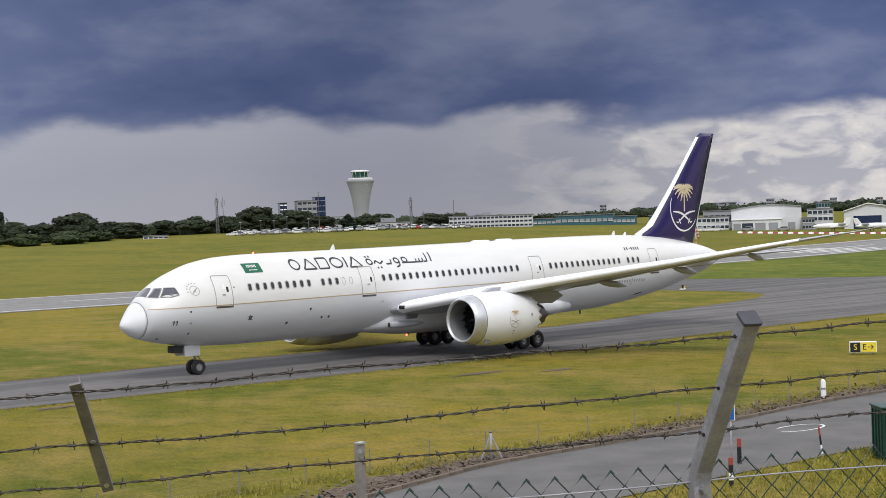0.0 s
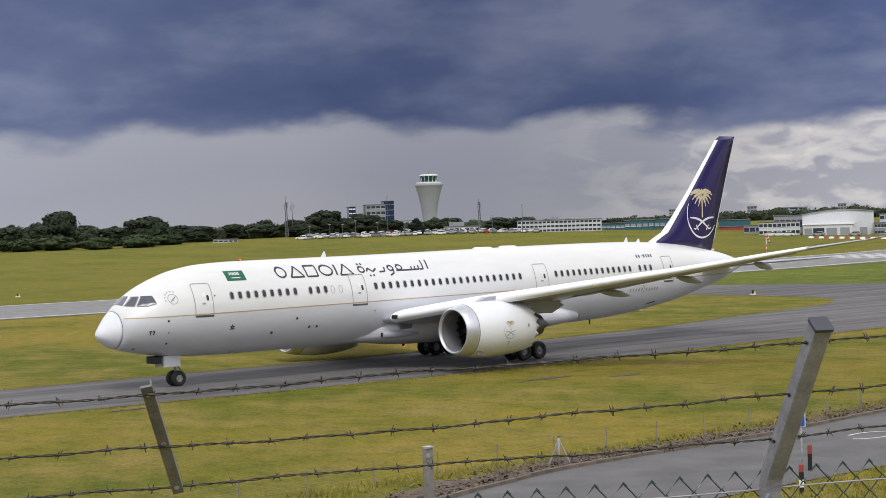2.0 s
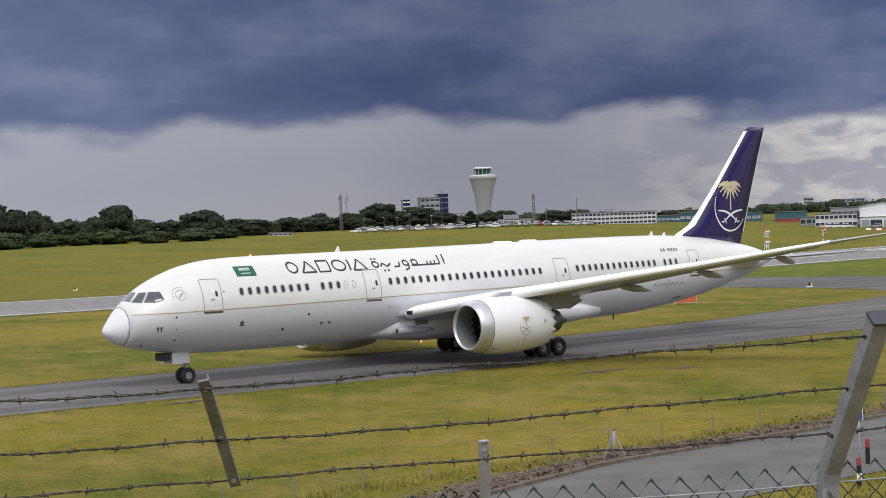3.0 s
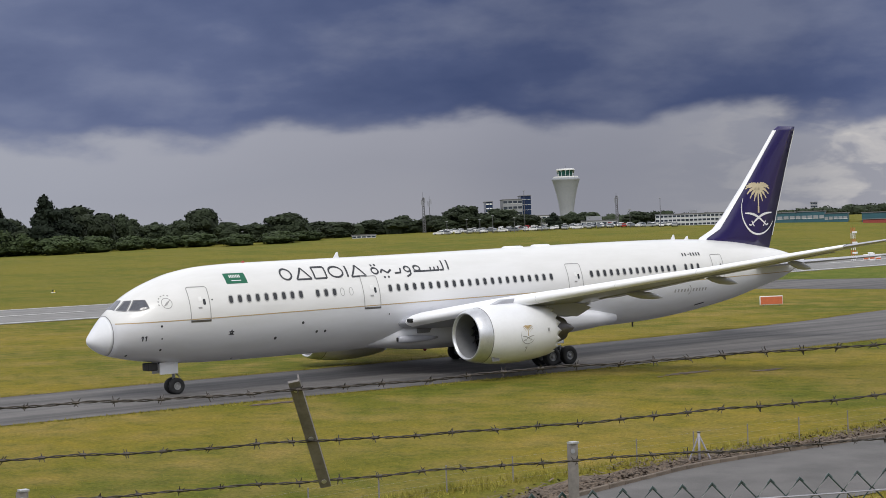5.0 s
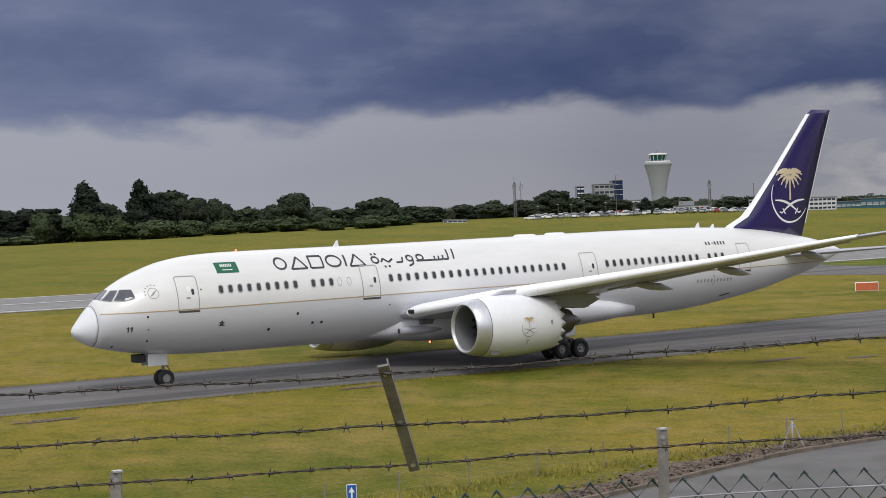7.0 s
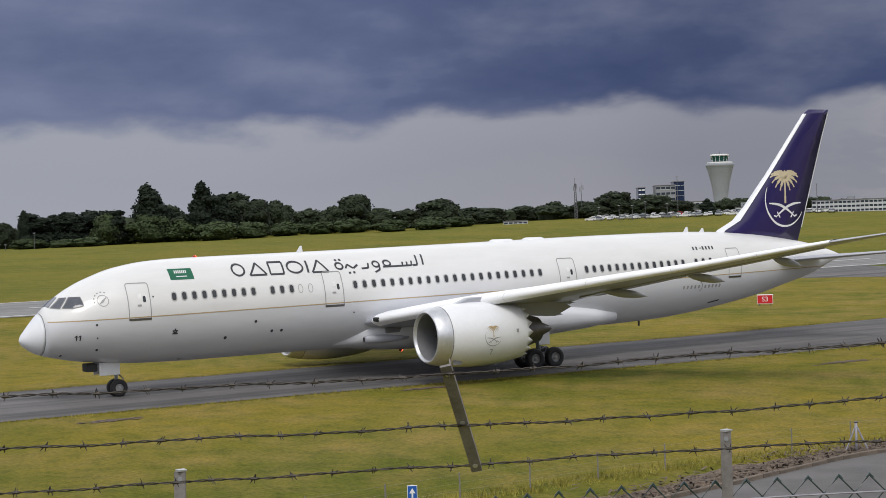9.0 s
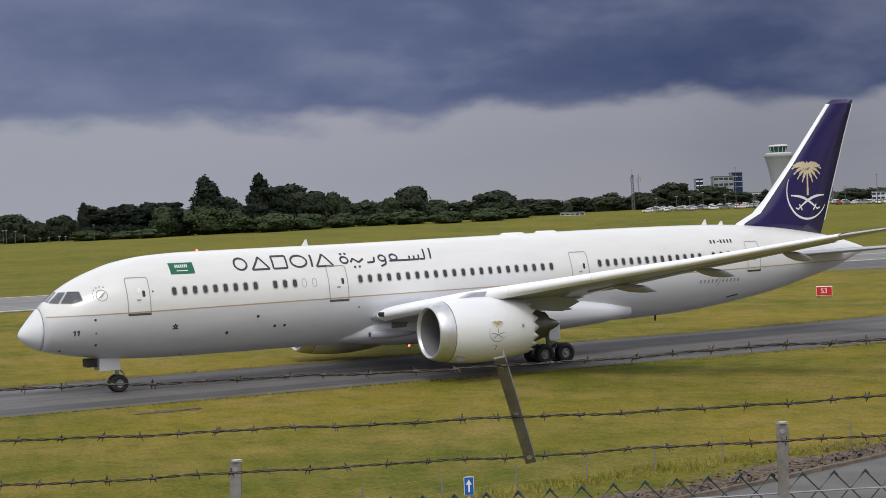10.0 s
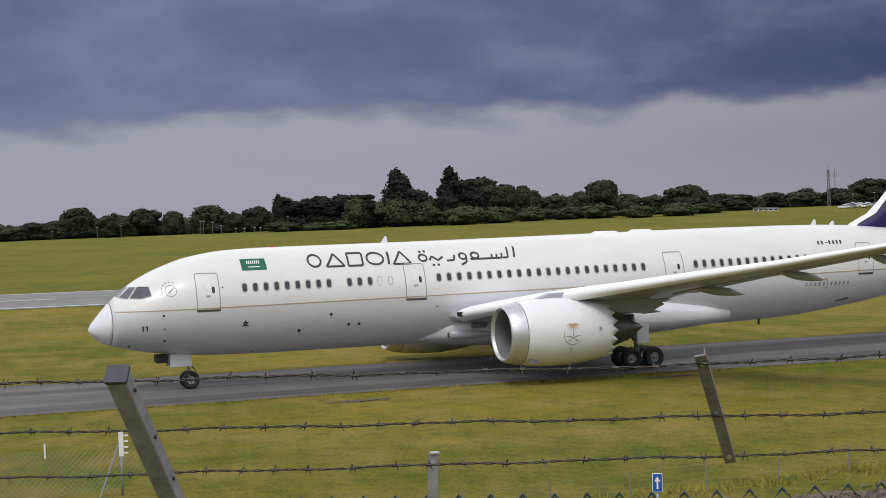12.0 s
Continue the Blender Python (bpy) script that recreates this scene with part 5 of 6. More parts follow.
def make_tree(kind, seed):
    """Unit tree 15 m high and 12 m wide: broad, pine, tall or bush."""
    rng = random.Random(seed)
    name = {"broad": "tree", "pine": "pine_tree", "tall": "conifer_tree", "bush": "bush"}[kind]
    label = {"broad": "dark green broad-leaved tree at the airfield edge", "pine": "dark flat-topped pine tree with bare trunk",
             "tall": "tall dark conifer standing above the other trees", "bush": "light green rounded bush before the dark trees"}[kind]
    t = thing(name, label, "bush" if kind == "bush" else "tree", group={"bush": "bushes along the bank"}.get(kind, "trees beyond the runway"))
    lobes = []
    if kind == "broad":
        lobes = [(0, 0, 5.0, 4.3, 4.2), (1.6, 0.5, 2.6, 3.6, 2.6), (-1.8, -0.5, 2.6, 3.6, 2.6)]
        for _ in range(15):
            a, e = rng.uniform(0, 6.3), rng.uniform(-0.2, 1.5)
            r = rng.uniform(3.2, 4.4)
            lobes.append((r * math.cos(a) * math.cos(e), r * math.sin(a) * math.cos(e), 5.0 + 3.9 * math.sin(e) * rng.uniform(0.8, 1.05), rng.uniform(1.2, 2.2), rng.uniform(1.1, 1.8)))
        trunk, n, mat, size, zs = 0.35, 2600, "leaf", 0.34, 0.68
    elif kind == "pine":
        for _ in range(8):
            a, r = rng.uniform(0, 6.3), rng.uniform(0.5, 3.6)
            lobes.append((r * math.cos(a), r * math.sin(a), rng.uniform(7.5, 12.8), rng.uniform(1.6, 2.6), rng.uniform(1.1, 1.8)))
        lobes += [(rng.uniform(-3, 3), rng.uniform(-2, 2), rng.uniform(4, 8), 1.6, 0.9) for _ in range(3)] + [(0, 0, 3.2, 4.6, 3.8), (0, 0, 9.0, 3.0, 2.6)]
        trunk, n, mat, size, zs = 0.3, 2400, "leaf_dark", 0.34, 1.0
    elif kind == "tall":
        for k in range(12):
            z = 2.2 + k * 1.0
            w = 4.0 * (1 - (k / 13.5) ** 1.7) + 0.7
            a = rng.uniform(0, 6.3)
            lobes.append((rng.uniform(0.2, 0.5) * w * math.cos(a), rng.uniform(0.2, 0.5) * w * math.sin(a), z, w * rng.uniform(0.75, 1.0), 1.5))
        lobes.append((rng.uniform(-0.4, 0.4), 0, 13.8, 0.9, 1.3))
        trunk, n, mat, size, zs = 0.35, 2600, "leaf_dark", 0.36, 1.0
    else:
        lobes = [(0, 0, 3.2, 4.3, 3.6)]
        for _ in range(13):
            a, e = rng.uniform(0, 6.3), rng.uniform(-0.3, 1.5)
            lobes.append((3.7 * math.cos(a) * math.cos(e), 3.7 * math.sin(a) * math.cos(e), 3.2 + 3.0 * math.sin(e), rng.uniform(1.3, 2.0), rng.uniform(1.1, 1.6)))
        trunk, n, mat, size, zs = 0.2, 2300, "leaf_light", 0.32, 0.5
    bm = bmesh.new()
    tube(bm, [(0, 0, -0.5), (0.1, 0, 3 * zs), (0, 0.1, 8 * zs), (0.1, 0, 12 * zs)], [trunk * 1.3, trunk, trunk * 0.7, trunk * 0.25], 8)
    for _ in range(7):
        a, z = rng.uniform(0, 6.3), rng.uniform(3, 9) * zs
        L = rng.uniform(2, 3.6)
        tube(bm, [(0, 0, z), (L * 0.5 * math.cos(a), L * 0.5 * math.sin(a), z + 0.9), (L * math.cos(a), L * math.sin(a), z + 2.2)], [trunk * 0.4, trunk * 0.25, trunk * 0.08], 5)
    part("trunk", bm, "bark", t)
    bm = bmesh.new()
    lobe_cores(bm, rng, lobes)
    leaf_cloud(bm, rng, lobes, n, size)
    part("crown", bm, mat, t)
    return t


def far_spot(az, dist):
    x, y = dist * math.sin(radians(az)), dist * math.cos(radians(az))
    return x, y, ground_z(x, y)


def facing(az, dist, lift=0.0, turn=0.0):
    """Ground spot at a bearing; its local x runs to the right and y away from the mound."""
    x, y, z = far_spot(az, dist)
    return pose(x, y, z + lift, 0, 0, -az + turn)


BACK = [(6.48, 5.6, 13.2), (7.32, 6.0, 13.2), (8.06, 6.3, 11.0), (8.73, 10.1, 16.5), (9.95, 8.7, 12.1), (11.0, 9.6, 14.3), (11.95, 8.2, 9.9), (13.17, 9.4, 16.5), (14.01, 7.6, 8.8), (14.85, 8.9, 12.1),
        (23.41, 12.5, 15.4), (24.19, 11.7, 13.2), (25.26, 9.3, 13.2), (26.15, 9.1, 12.1), (26.86, 12.6, 16.5), (27.74, 7.2, 13.2), (28.67, 7.2, 13.2), (29.76, 9.6, 18.7)]
BACK_FAR = [(30.69, 6.6, 13.2), (31.55, 5.8, 14.3), (32.66, 5.8, 14.3), (33.73, 6.6, 14.3), (34.87, 6.6, 13.2), (35.83, 9.2, 15.4), (22.67, 16.2, 22.0), (20.45, 12.7, 15.4),
            (37.3, 7.5, 16.5), (40.14, 5.2, 9.9), (42.01, 5.0, 11.0), (42.5, 4.6, 8.8), (39.55, 5.0, 6.6), (36.7, 5.6, 11.0), (38.07, 5.0, 11.0), (35.2, 5.8, 12.0), (36.2, 6.5, 12.0)]
PINES = [(16.04, 13.6, 13.9), (16.92, 14.3, 12.8), (17.76, 14.8, 13.9), (18.55, 14.0, 12.8), (17.3, 12.2, 12.8), (16.4, 11.0, 11.0)]
TALL = [(15.57, 13.9, 5.5), (19.73, 21.4, 14.8), (21.6, 21.0, 13.1), (20.07, 16.2, 14.8), (22.24, 16.7, 12.7), (39.0, 6.3, 6.2)]
BUSHES = [(18.32, 11.2, 11.3), (19.76, 10.6, 17.5), (20.99, 8.4, 16.5), (22.05, 7.0, 16.5), (18.76, 6.4, 16.5), (20.53, 5.2, 14.4), (16.88, 3.2, 12.4), (15.71, 4.0, 12.4), (17.67, 3.6, 12.4),
          (23.2, 6.2, 14.0), (24.36, 5.6, 12.4), (25.6, 5.0, 13.0), (26.71, 5.4, 14.4), (28.08, 4.6, 12.4), (29.43, 4.8, 14.4), (30.4, 4.2, 12.0)]


def plant(kind, rows, dist, seed):
    rng = random.Random(seed)
    models = [make_tree(kind, seed * 10 + k) for k in range(min(4, len(rows)))]
    for i, (az, h, w) in enumerate(rows):
        base = models[i % len(models)]
        t = base if i < len(models) else copy_thing(base, Matrix.Identity(4))
        x, y, z = far_spot(az, dist + rng.uniform(-12, 12))
        t.matrix_basis = Matrix.Translation((x, y, z - 0.3)) @ Matrix.Rotation(rng.uniform(0, 6.3), 4, "Z") @ Matrix.Diagonal((w / 9.0, w / 9.0, h / {"broad": 10.2, "bush": 7.4}.get(kind, 14.6), 1))
    return models


broad = plant("broad", [(az, h * 1.12 + 0.5, w * 0.92) for az, h, w in BACK], 640, 1)
broad += plant("broad", [(az, h * 1.08, w) for az, h, w in BACK_FAR], 650, 2)
pines = plant("pine", PINES, 620, 3)
plant("tall", TALL, 615, 4)
plant("bush", BUSHES, 602, 5)


def make_hedge():
    """Unbroken undergrowth between and behind the trunks."""
    rng = random.Random(77)
    bm = bmesh.new()
    az = 4.0
    while az < 43.0:
        x, y, z = far_spot(az, 660 + rng.uniform(-10, 10))
        h = 3.2 + 3.6 * smoothstep(az, 14.8, 16.2) * smoothstep(25.5 - az, 0, 2.0) + 1.2 * smoothstep(33 - az, 0, 3) + rng.uniform(-0.9, 0.9)
        g = bmesh.ops.create_icosphere(bm, subdivisions=2, radius=1.0, matrix=Matrix.Translation((x, y, z + h * 0.35)) @ Matrix.Diagonal((4.5, 4.5, h, 1)))
        for v in g["verts"]:
            v.co += Vector((rng.gauss(0, 0.5), rng.gauss(0, 0.5), rng.gauss(0, 0.45)))
        leaf_cloud(bm, rng, [(x, y, z + h * 0.35, 4.6, h)], 170, 0.36)
        az += 0.36
    alone("undergrowth", bm, "leaf", "continuous dark undergrowth below the tree line", "hedge", "stuff")
    bm = bmesh.new()
    az = 40.0
    while az < 63.0:
        d = 1250 + rng.uniform(-60, 60)
        x, y, z = far_spot(az, d)
        h = 5.0 + 3.5 * smoothstep(az, 46, 52) + rng.uniform(-1.6, 1.6)
        lob = [(x, y, z + h * 0.4, 8, h * 0.6)]
        lobe_cores(bm, rng, lob, 0.9)
        leaf_cloud(bm, rng, lob, 110, 0.8)
        az += 0.36
    alone("far_woodland", bm, "leaf", "distant dark wooded ridge behind the airport buildings", "woodland", "stuff")


make_hedge()


# ---- control tower and airport buildings ----
def make_tower():
    t = thing("control_tower", "pale flared concrete control tower with green glass cab", "control tower", facing(39.49, 945, -0.5))
    bm = bmesh.new()
    lathe(bm, [(0, 4.0), (5, 3.9), (9, 4.1), (12, 4.5), (15, 5.0), (18, 5.6), (21, 6.3), (24, 7.15), (25.8, 7.7), (26.3, 8.0), (27.3, 8.05), (27.6, 7.5), (27.6, 0.1)], "z", 40)
    part("shaft", bm, "concrete", t, "smooth flared concrete shaft", True)
    bm = bmesh.new()
    lathe(bm, [(27.7, 7.1), (28.4, 7.1), (28.4, 5.0)], "z", 32)
    part("gallery", bm, "sign_white", t, "white gallery ring")
    bm = bmesh.new()
    lathe(bm, [(28.4, 4.35), (31.8, 5.05)], "z", 24)
    cab = part("cab_glass", bm, "tower_glass", t, "green tinted cab glazing")
    bm = bmesh.new()
    lathe(bm, [(31.8, 5.15), (32.0, 5.3), (32.6, 5.2), (32.8, 4.3), (32.9, 0.1)], "z", 32)
    part("cab_roof", bm, "sign_white", t, "white cab roof")
    for k in range(12):
        a = 2 * math.pi * k / 12
        bm = bmesh.new()
        tube(bm, [(4.4 * math.cos(a), 4.4 * math.sin(a), 28.4), (5.1 * math.cos(a), 5.1 * math.sin(a), 31.8)], 0.12, 4)
        part("mullion", bm, "sign_white", cab)
    bm = bmesh.new()
    for k in range(8):
        a = radians(-62 + 5.5 * k)
        box(bm, (6.95 * math.sin(-a) * 1.0, -6.95 * math.cos(a), 24.9), (0.5, 0.5, 1.0 if k % 3 else 1.4), Matrix.Rotation(a, 3, "Z"))
    part("sign_bars", bm, "sign_white", t, "white wall sign drawn as plain bars")
    bm = bmesh.new()
    tube(bm, [(0, 0, 32.8), (0, 0, 34.6)], 0.1, 6)
    part("aerial", bm, "mast", t)


make_tower()


def make_block(name, az, dist, w, d, h, wall, label, floors=0, bays=0, glass="far_glass", turn=0.0, lift=0.0, roof="roof", band=0.45, plant_room=None):
    """A flat-roofed block with separate windows, set in the front wall."""
    b = thing(name, label, "building", facing(az, dist, lift - 0.3, turn))
    part("wall", boxes(((0, d / 2, h / 2), (w, d, h)), bevel=0.05), wall, b)
    part("roof", boxes(((0, d / 2, h + 0.15), (w + 0.5, d + 0.5, 0.3)), bevel=0.04), roof, b)
    if floors:
        fh = h / floors
        bw = w / bays
        pane = mesh_of("window", boxes(((0, 0, 0), (bw * 0.8, 0.12, fh * band)), bevel=0.02), glass)
        frame = mesh_of("window_frame", boxes(((0, 0.02, -fh * band / 2 - 0.06), (bw * 0.86, 0.3, 0.12))), "sign_white")
        for f in range(floors):
            for k in range(bays):
                win = part("window", pane, None, b, at=(-w / 2 + bw * (k + 0.5), -0.03, fh * (f + 0.55)))
                part("window_sill", frame, None, win)
    if plant_room:
        x, pw, ph = plant_room
        part("plant_room", boxes(((x, d / 2, h + 0.3 + ph / 2), (pw, d * 0.5, ph)), bevel=0.04), "clad_grey", b)
    return b


# office slab by the tower
make_block("office_block", 37.62, 800, 9.5, 14, 13.5, "clad_grey", "grey stepped office block with strip windows", 5, 4, turn=6)
make_block("office_block", 38.08, 806, 5.0, 14, 15.2, "clad_blue", "dark blue glazed office tower", 6, 3, "clad_blue", turn=6)
make_block("office_block", 36.8, 802, 3.4, 10, 12.8, "clad_blue", "narrow dark glazed stair tower", 6, 2, "sign_white", turn=6, band=0.2)
make_block("office_block", 38.7, 720, 9.5, 8, 4.6, "clad_white", "small pale two-storey office", 2, 5)
# terminal
make_block("terminal_building", 43.98, 622, 31.5, 14, 4.6, "clad_white", "long white three-storey terminal with ribbon windows", 3, 20, turn=-3, plant_room=(-2.0, 2.4, 1.1), band=0.5)
make_block("low_hall", 40.6, 640, 14, 10, 2.2, "clad_white", "low white hall with stepped roof", 1, 7, plant_room=(-2, 6, 1.6))
make_block("low_hall", 39.6, 660, 24, 10, 1.6, "clad_white", "long low pale canopy building", 1, 10)
make_block("low_hall", 32.4, 612, 9, 4, 1.3, "clad_white", "low white shelter before the trees", 1, 5)
# teal hangars
for az, w, h in ((45.85, 9.0, 2.8), (46.75, 11.5, 3.9), (47.75, 11.0, 4.3), (48.6, 9.0, 3.6)):
    make_block("teal_shed", az, 642, w, 20, h, "clad_teal", "teal metal-clad airport shed", 1, 5, "clad_grey", turn=-2, band=0.25)
make_block("teal_shed", 50.0, 640, 12, 20, 3.8, "clad_teal", "teal metal-clad airport shed with red base", 0)
make_block("red_wall", 49.9, 625, 9, 1, 1.6, "red_faded", "faded red low wall before the sheds")
for az, h, w in ((47.9, 13.5, 5), (46.6, 9, 4), (50.6, 14, 7), (52.0, 12, 20), (53.6, 14, 6), (55.7, 13, 5), (57.2, 12, 5)):
    make_block("distant_block", az, 1250, w, 12, h * 0.8, "clad_grey", "distant grey tower block on the ridge", 5, 3)


def make_hangar():
    """Long white hangar with a shallow curved roof and a lean-to with doors."""
    h = thing("hangar", "large white hangar with shallow curved roof and lean-to", "hangar", facing(53.45, 560, -0.4, 0))
    bm = bmesh.new()
    w, d = 23.0, 26
    prof = [(-w / 2, 0)] + [(-w / 2 + w * i / 12, 7.4 + 1.0 * math.sin(math.pi * i / 12) + 0.6 * i / 12) for i in range(13)] + [(w / 2, 0)]
    loft(bm, [[Vector((x, y, z)) for x, z in prof] for y in (0, d)])
    part("wall", bm, "clad_white", h, "white ribbed cladding")
    bm = bmesh.new()
    loft(bm, [[Vector((x, y, z + 0.12)) for x, z in prof[1:-1]] + [Vector((x, y, z - 0.1)) for x, z in prof[-2:0:-1]] for y in (-0.4, d)])
    part("roof", bm, "clad_grey", h, "grey roof edge")
    part("lean_to", boxes(((-3.2, -2.5, 1.9), (16.0, 5.0, 3.8)), bevel=0.05), "clad_white", h)
    part("lean_to_roof", boxes(((-3.2, -2.6, 4.0), (16.6, 5.4, 0.35)), bevel=0.05), "sign_white", h)
    for x, ww, m in ((-9.6, 2.4, "clad_grey"), (-6.2, 3.6, "far_glass"), (-2.0, 3.4, "clad_grey"), (2.2, 3.0, "clad_grey")):
        part("hangar_door", boxes(((x, -5.04, 1.5), (ww, 0.12, 2.6)), bevel=0.03), m, h, "tall sliding door")
    part("side_door", boxes(((8.2, -0.05, 1.4), (2.4, 0.12, 2.6)), bevel=0.03), "clad_grey", h)
    for k in range(22):
        part("rib", boxes(((-w / 2 + 0.55 + k * 1.0, -0.04, 5.6), (0.10, 0.08, 3.2))), "clad_white", h)


make_hangar()
make_block("operations_building", 55.25, 565, 8.5, 10, 6.6, "clad_white", "white operations building with dark windows", 3, 5, lift=0.3, band=0.5)
make_block("rooftop_cab", 55.35, 570, 4.6, 5, 2.2, "clad_grey", "glazed lookout room on the operations building roof", 1, 5, "tower_glass", lift=6.9, band=0.6)
make_block("operations_building", 54.85, 555, 4.0, 6, 4.2, "clad_grey", "grey annexe beside the white hangar", 2, 4)
make_block("office_row", 51.5, 560, 13.5, 9, 4.6, "clad_white", "low pale office row with square windows", 2, 9)
make_block("office_row", 50.6, 575, 6, 9, 3.2, "clad_grey", "low grey shed beside the offices", 1, 3)
make_block("office_row", 51.9, 590, 12, 9, 6.2, "clad_grey", "grey flat-roofed annexe behind the offices", 1, 6)


def make_white_hangar(az, w, h, label):
    g = thing("hangar", label, "hangar", facing(az, 560, -0.3))
    bm = bmesh.new()
    prof = [(-w / 2, 0), (-w / 2, h * 0.72), (0, h), (w / 2, h * 0.86), (w / 2, 0)]
    loft(bm, [[Vector((x, y, z)) for x, z in prof] for y in (0, 30)])
    part("wall", bm, "clad_white", g)
    bm = bmesh.new()
    loft(bm, [[Vector((x, y, z + dz)) for x, z, dz in ((-w / 2 - 0.3, h * 0.72, 0.1), (0, h, 0.1), (w / 2 + 0.3, h * 0.86, 0.1), (w / 2 + 0.3, h * 0.86, -0.15), (0, h, -0.2), (-w / 2 - 0.3, h * 0.72, -0.15))] for y in (-0.6, 30)])
    part("roof", bm, "sign_white", g, "bright white roof")
    part("hangar_door", boxes(((0, -0.06, h * 0.28), (w * 0.6, 0.14, h * 0.5)), bevel=0.04), "clad_blue", g, "dark blue door")


make_white_hangar(56.8, 15, 8.8, "bright white hangar with sloping roof")
make_white_hangar(58.8, 18, 11.5, "tall white hangar with dark door")


def make_mast(name, az, dist, h, label, lattice=False, head=0.0, r=0.16):
    m = thing(name, label, "mast", facing(az, dist))
    bm = bmesh.new()
    if lattice:
        for k in range(3):
            a = 2 * math.pi * k / 3
            tube(bm, [(0.75 * math.cos(a), 0.75 * math.sin(a), 0), (0.28 * math.cos(a), 0.28 * math.sin(a), h)], 0.15, 5)
        n = 14
        for i in range(n):
            for k in range(3):
                a, b = 2 * math.pi * (k + i) / 3, 2 * math.pi * (k + i + 1) / 3
                r0, r1 = 0.75 - 0.47 * i / n, 0.75 - 0.47 * (i + 1) / n
                tube(bm, [(r0 * math.cos(a), r0 * math.sin(a), h * i / n), (r1 * math.cos(b), r1 * math.sin(b), h * (i + 1) / n)], 0.08, 4)
    else:
        tube(bm, [(0, 0, 0), (0, 0, h)], [r, r * 0.6], 8)
    part("pole", bm, "mast", m)
    if head:
        for k in range(3):
            a = 2 * math.pi * k / 3 + 0.4
            part("antenna", boxes(((0.7 * math.cos(a), 0.7 * math.sin(a), h - 1.2 - 0.6 * k), (0.35, 0.2, 2.0)), bevel=0.03), "clad_grey", m)
        bm = bmesh.new()
        tube(bm, [(0, 0, h), (0, 0, h + head)], 0.06, 5)
        part("spike", bm, "mast", m)
    else:
        part("lamp_head", boxes(((0, 0, h), (0.9, 0.4, 0.25)), bevel=0.05), "clad_grey", m)
    return m


make_mast("telecom_mast", 34.50, 640, 13.8, "dark lattice telecom mast above the trees", True, 2.2)
make_mast("telecom_mast", 34.72, 646, 13.2, "slim dark telecom pole beside the mast", False, 0.9, 0.14)
make_mast("telecom_mast", 41.21, 630, 11.6, "dark lattice mast near the terminal", True, 1.0)
for az, h in ((42.71, 10.6), (41.66, 6.6), (38.02, 15.0), (36.9, 6.5), (36.0, 5.4), (35.3, 5.0), (37.65, 5.4), (38.6, 5.0), (36.45, 5.2)):
    make_mast("lighting_column", az, 600, h, "slim grey lighting column at the car park", r=0.13)
for az, h in ((9.4, 4.2), (10.2, 4.6), (13.0, 5.0), (13.3, 4.5), (13.6, 3.2), (15.9, 5.6), (12.9, 5.0), (7.9, 3.4), (28.2, 5.0)):
    make_mast("lighting_column", az, 590, h, "slim grey lighting column before the trees", r=0.12)
for az, h in ((14.1, 1.9), (14.4, 1.9), (14.75, 2.1), (14.95, 2.0)):
    make_mast("white_post", az, 585, h, "short white post at the airfield edge", r=0.14)


# ---- parked cars ----
def make_car(paint, label):
    c = thing("parked_car", label, "car", group="cars in the car park")
    bm = bmesh.new()
    rings = []
    for y in (-0.86, -0.80, 0.80, 0.86):
        k = 0.0 if abs(y) < 0.85 else 0.05
        rings.append([Vector((x, y, z)) for x, z in ((-2.1 + k, 0.35), (-2.15 + k, 0.75), (-1.9, 0.92), (-0.9, 0.98), (1.75, 0.98), (2.1 - k, 0.9), (2.12 - k, 0.4), (1.6, 0.28), (-1.6, 0.28))])
    loft(bm, rings)
    body = part("body", bm, paint, c)
    bm = bmesh.new()
    loft(bm, [[Vector((x, s * w, z)) for x, z in ((-1.0, 0.97), (-0.45, 1.26), (1.25, 1.28), (1.75, 0.97))] for s, w in ((-1, 0.74), (1, 0.74))])
    part("glasshouse", bm, "far_glass", body)
    part("roof", boxes(((0.4, 0, 1.36), (1.65, 1.42, 0.22)), bevel=0.06), paint, body)
    for x in (-1.3, 1.3):
        for y in (-0.8, 0.8):
            bm = bmesh.new()
            lathe(bm, [(-0.1, 0.18), (-0.1, 0.3), (0.1, 0.3), (0.1, 0.18)], "y", 12)
            part("wheel", bm, "tyre", c, at=(x, y, 0.3))
    return c


def park_cars():
    rng = random.Random(9)
    models = [make_car(p, l) for p, l in (("car_white", "white parked car in the airport car park"), ("car_silver", "silver parked car in the airport car park"), ("car_grey", "dark grey parked car in the airport car park"), ("car_red", "red parked car in the airport car park"))]
    used = set()
    for row, dist in enumerate((606, 612, 618, 625)):
        az = 35.0 + row * 0.1
        while az < 43.2:
            k = rng.choices((0, 1, 2, 3), (6, 5, 1.2, 0.3))[0]
            m = facing(az, dist, 0.02, rng.choice((90, 0, 75)) + rng.uniform(-4, 4))
            if k in used:
                copy_thing(models[k], m)
            else:
                models[k].matrix_basis = m
                used.add(k)
            az += rng.uniform(0.2, 0.46)
    for az in (51.2, 51.45, 51.75, 54.0, 52.8):
        copy_thing(models[0 if az < 52 else 1], facing(az, 545, 0.02, rng.uniform(-20, 20)))


park_cars()


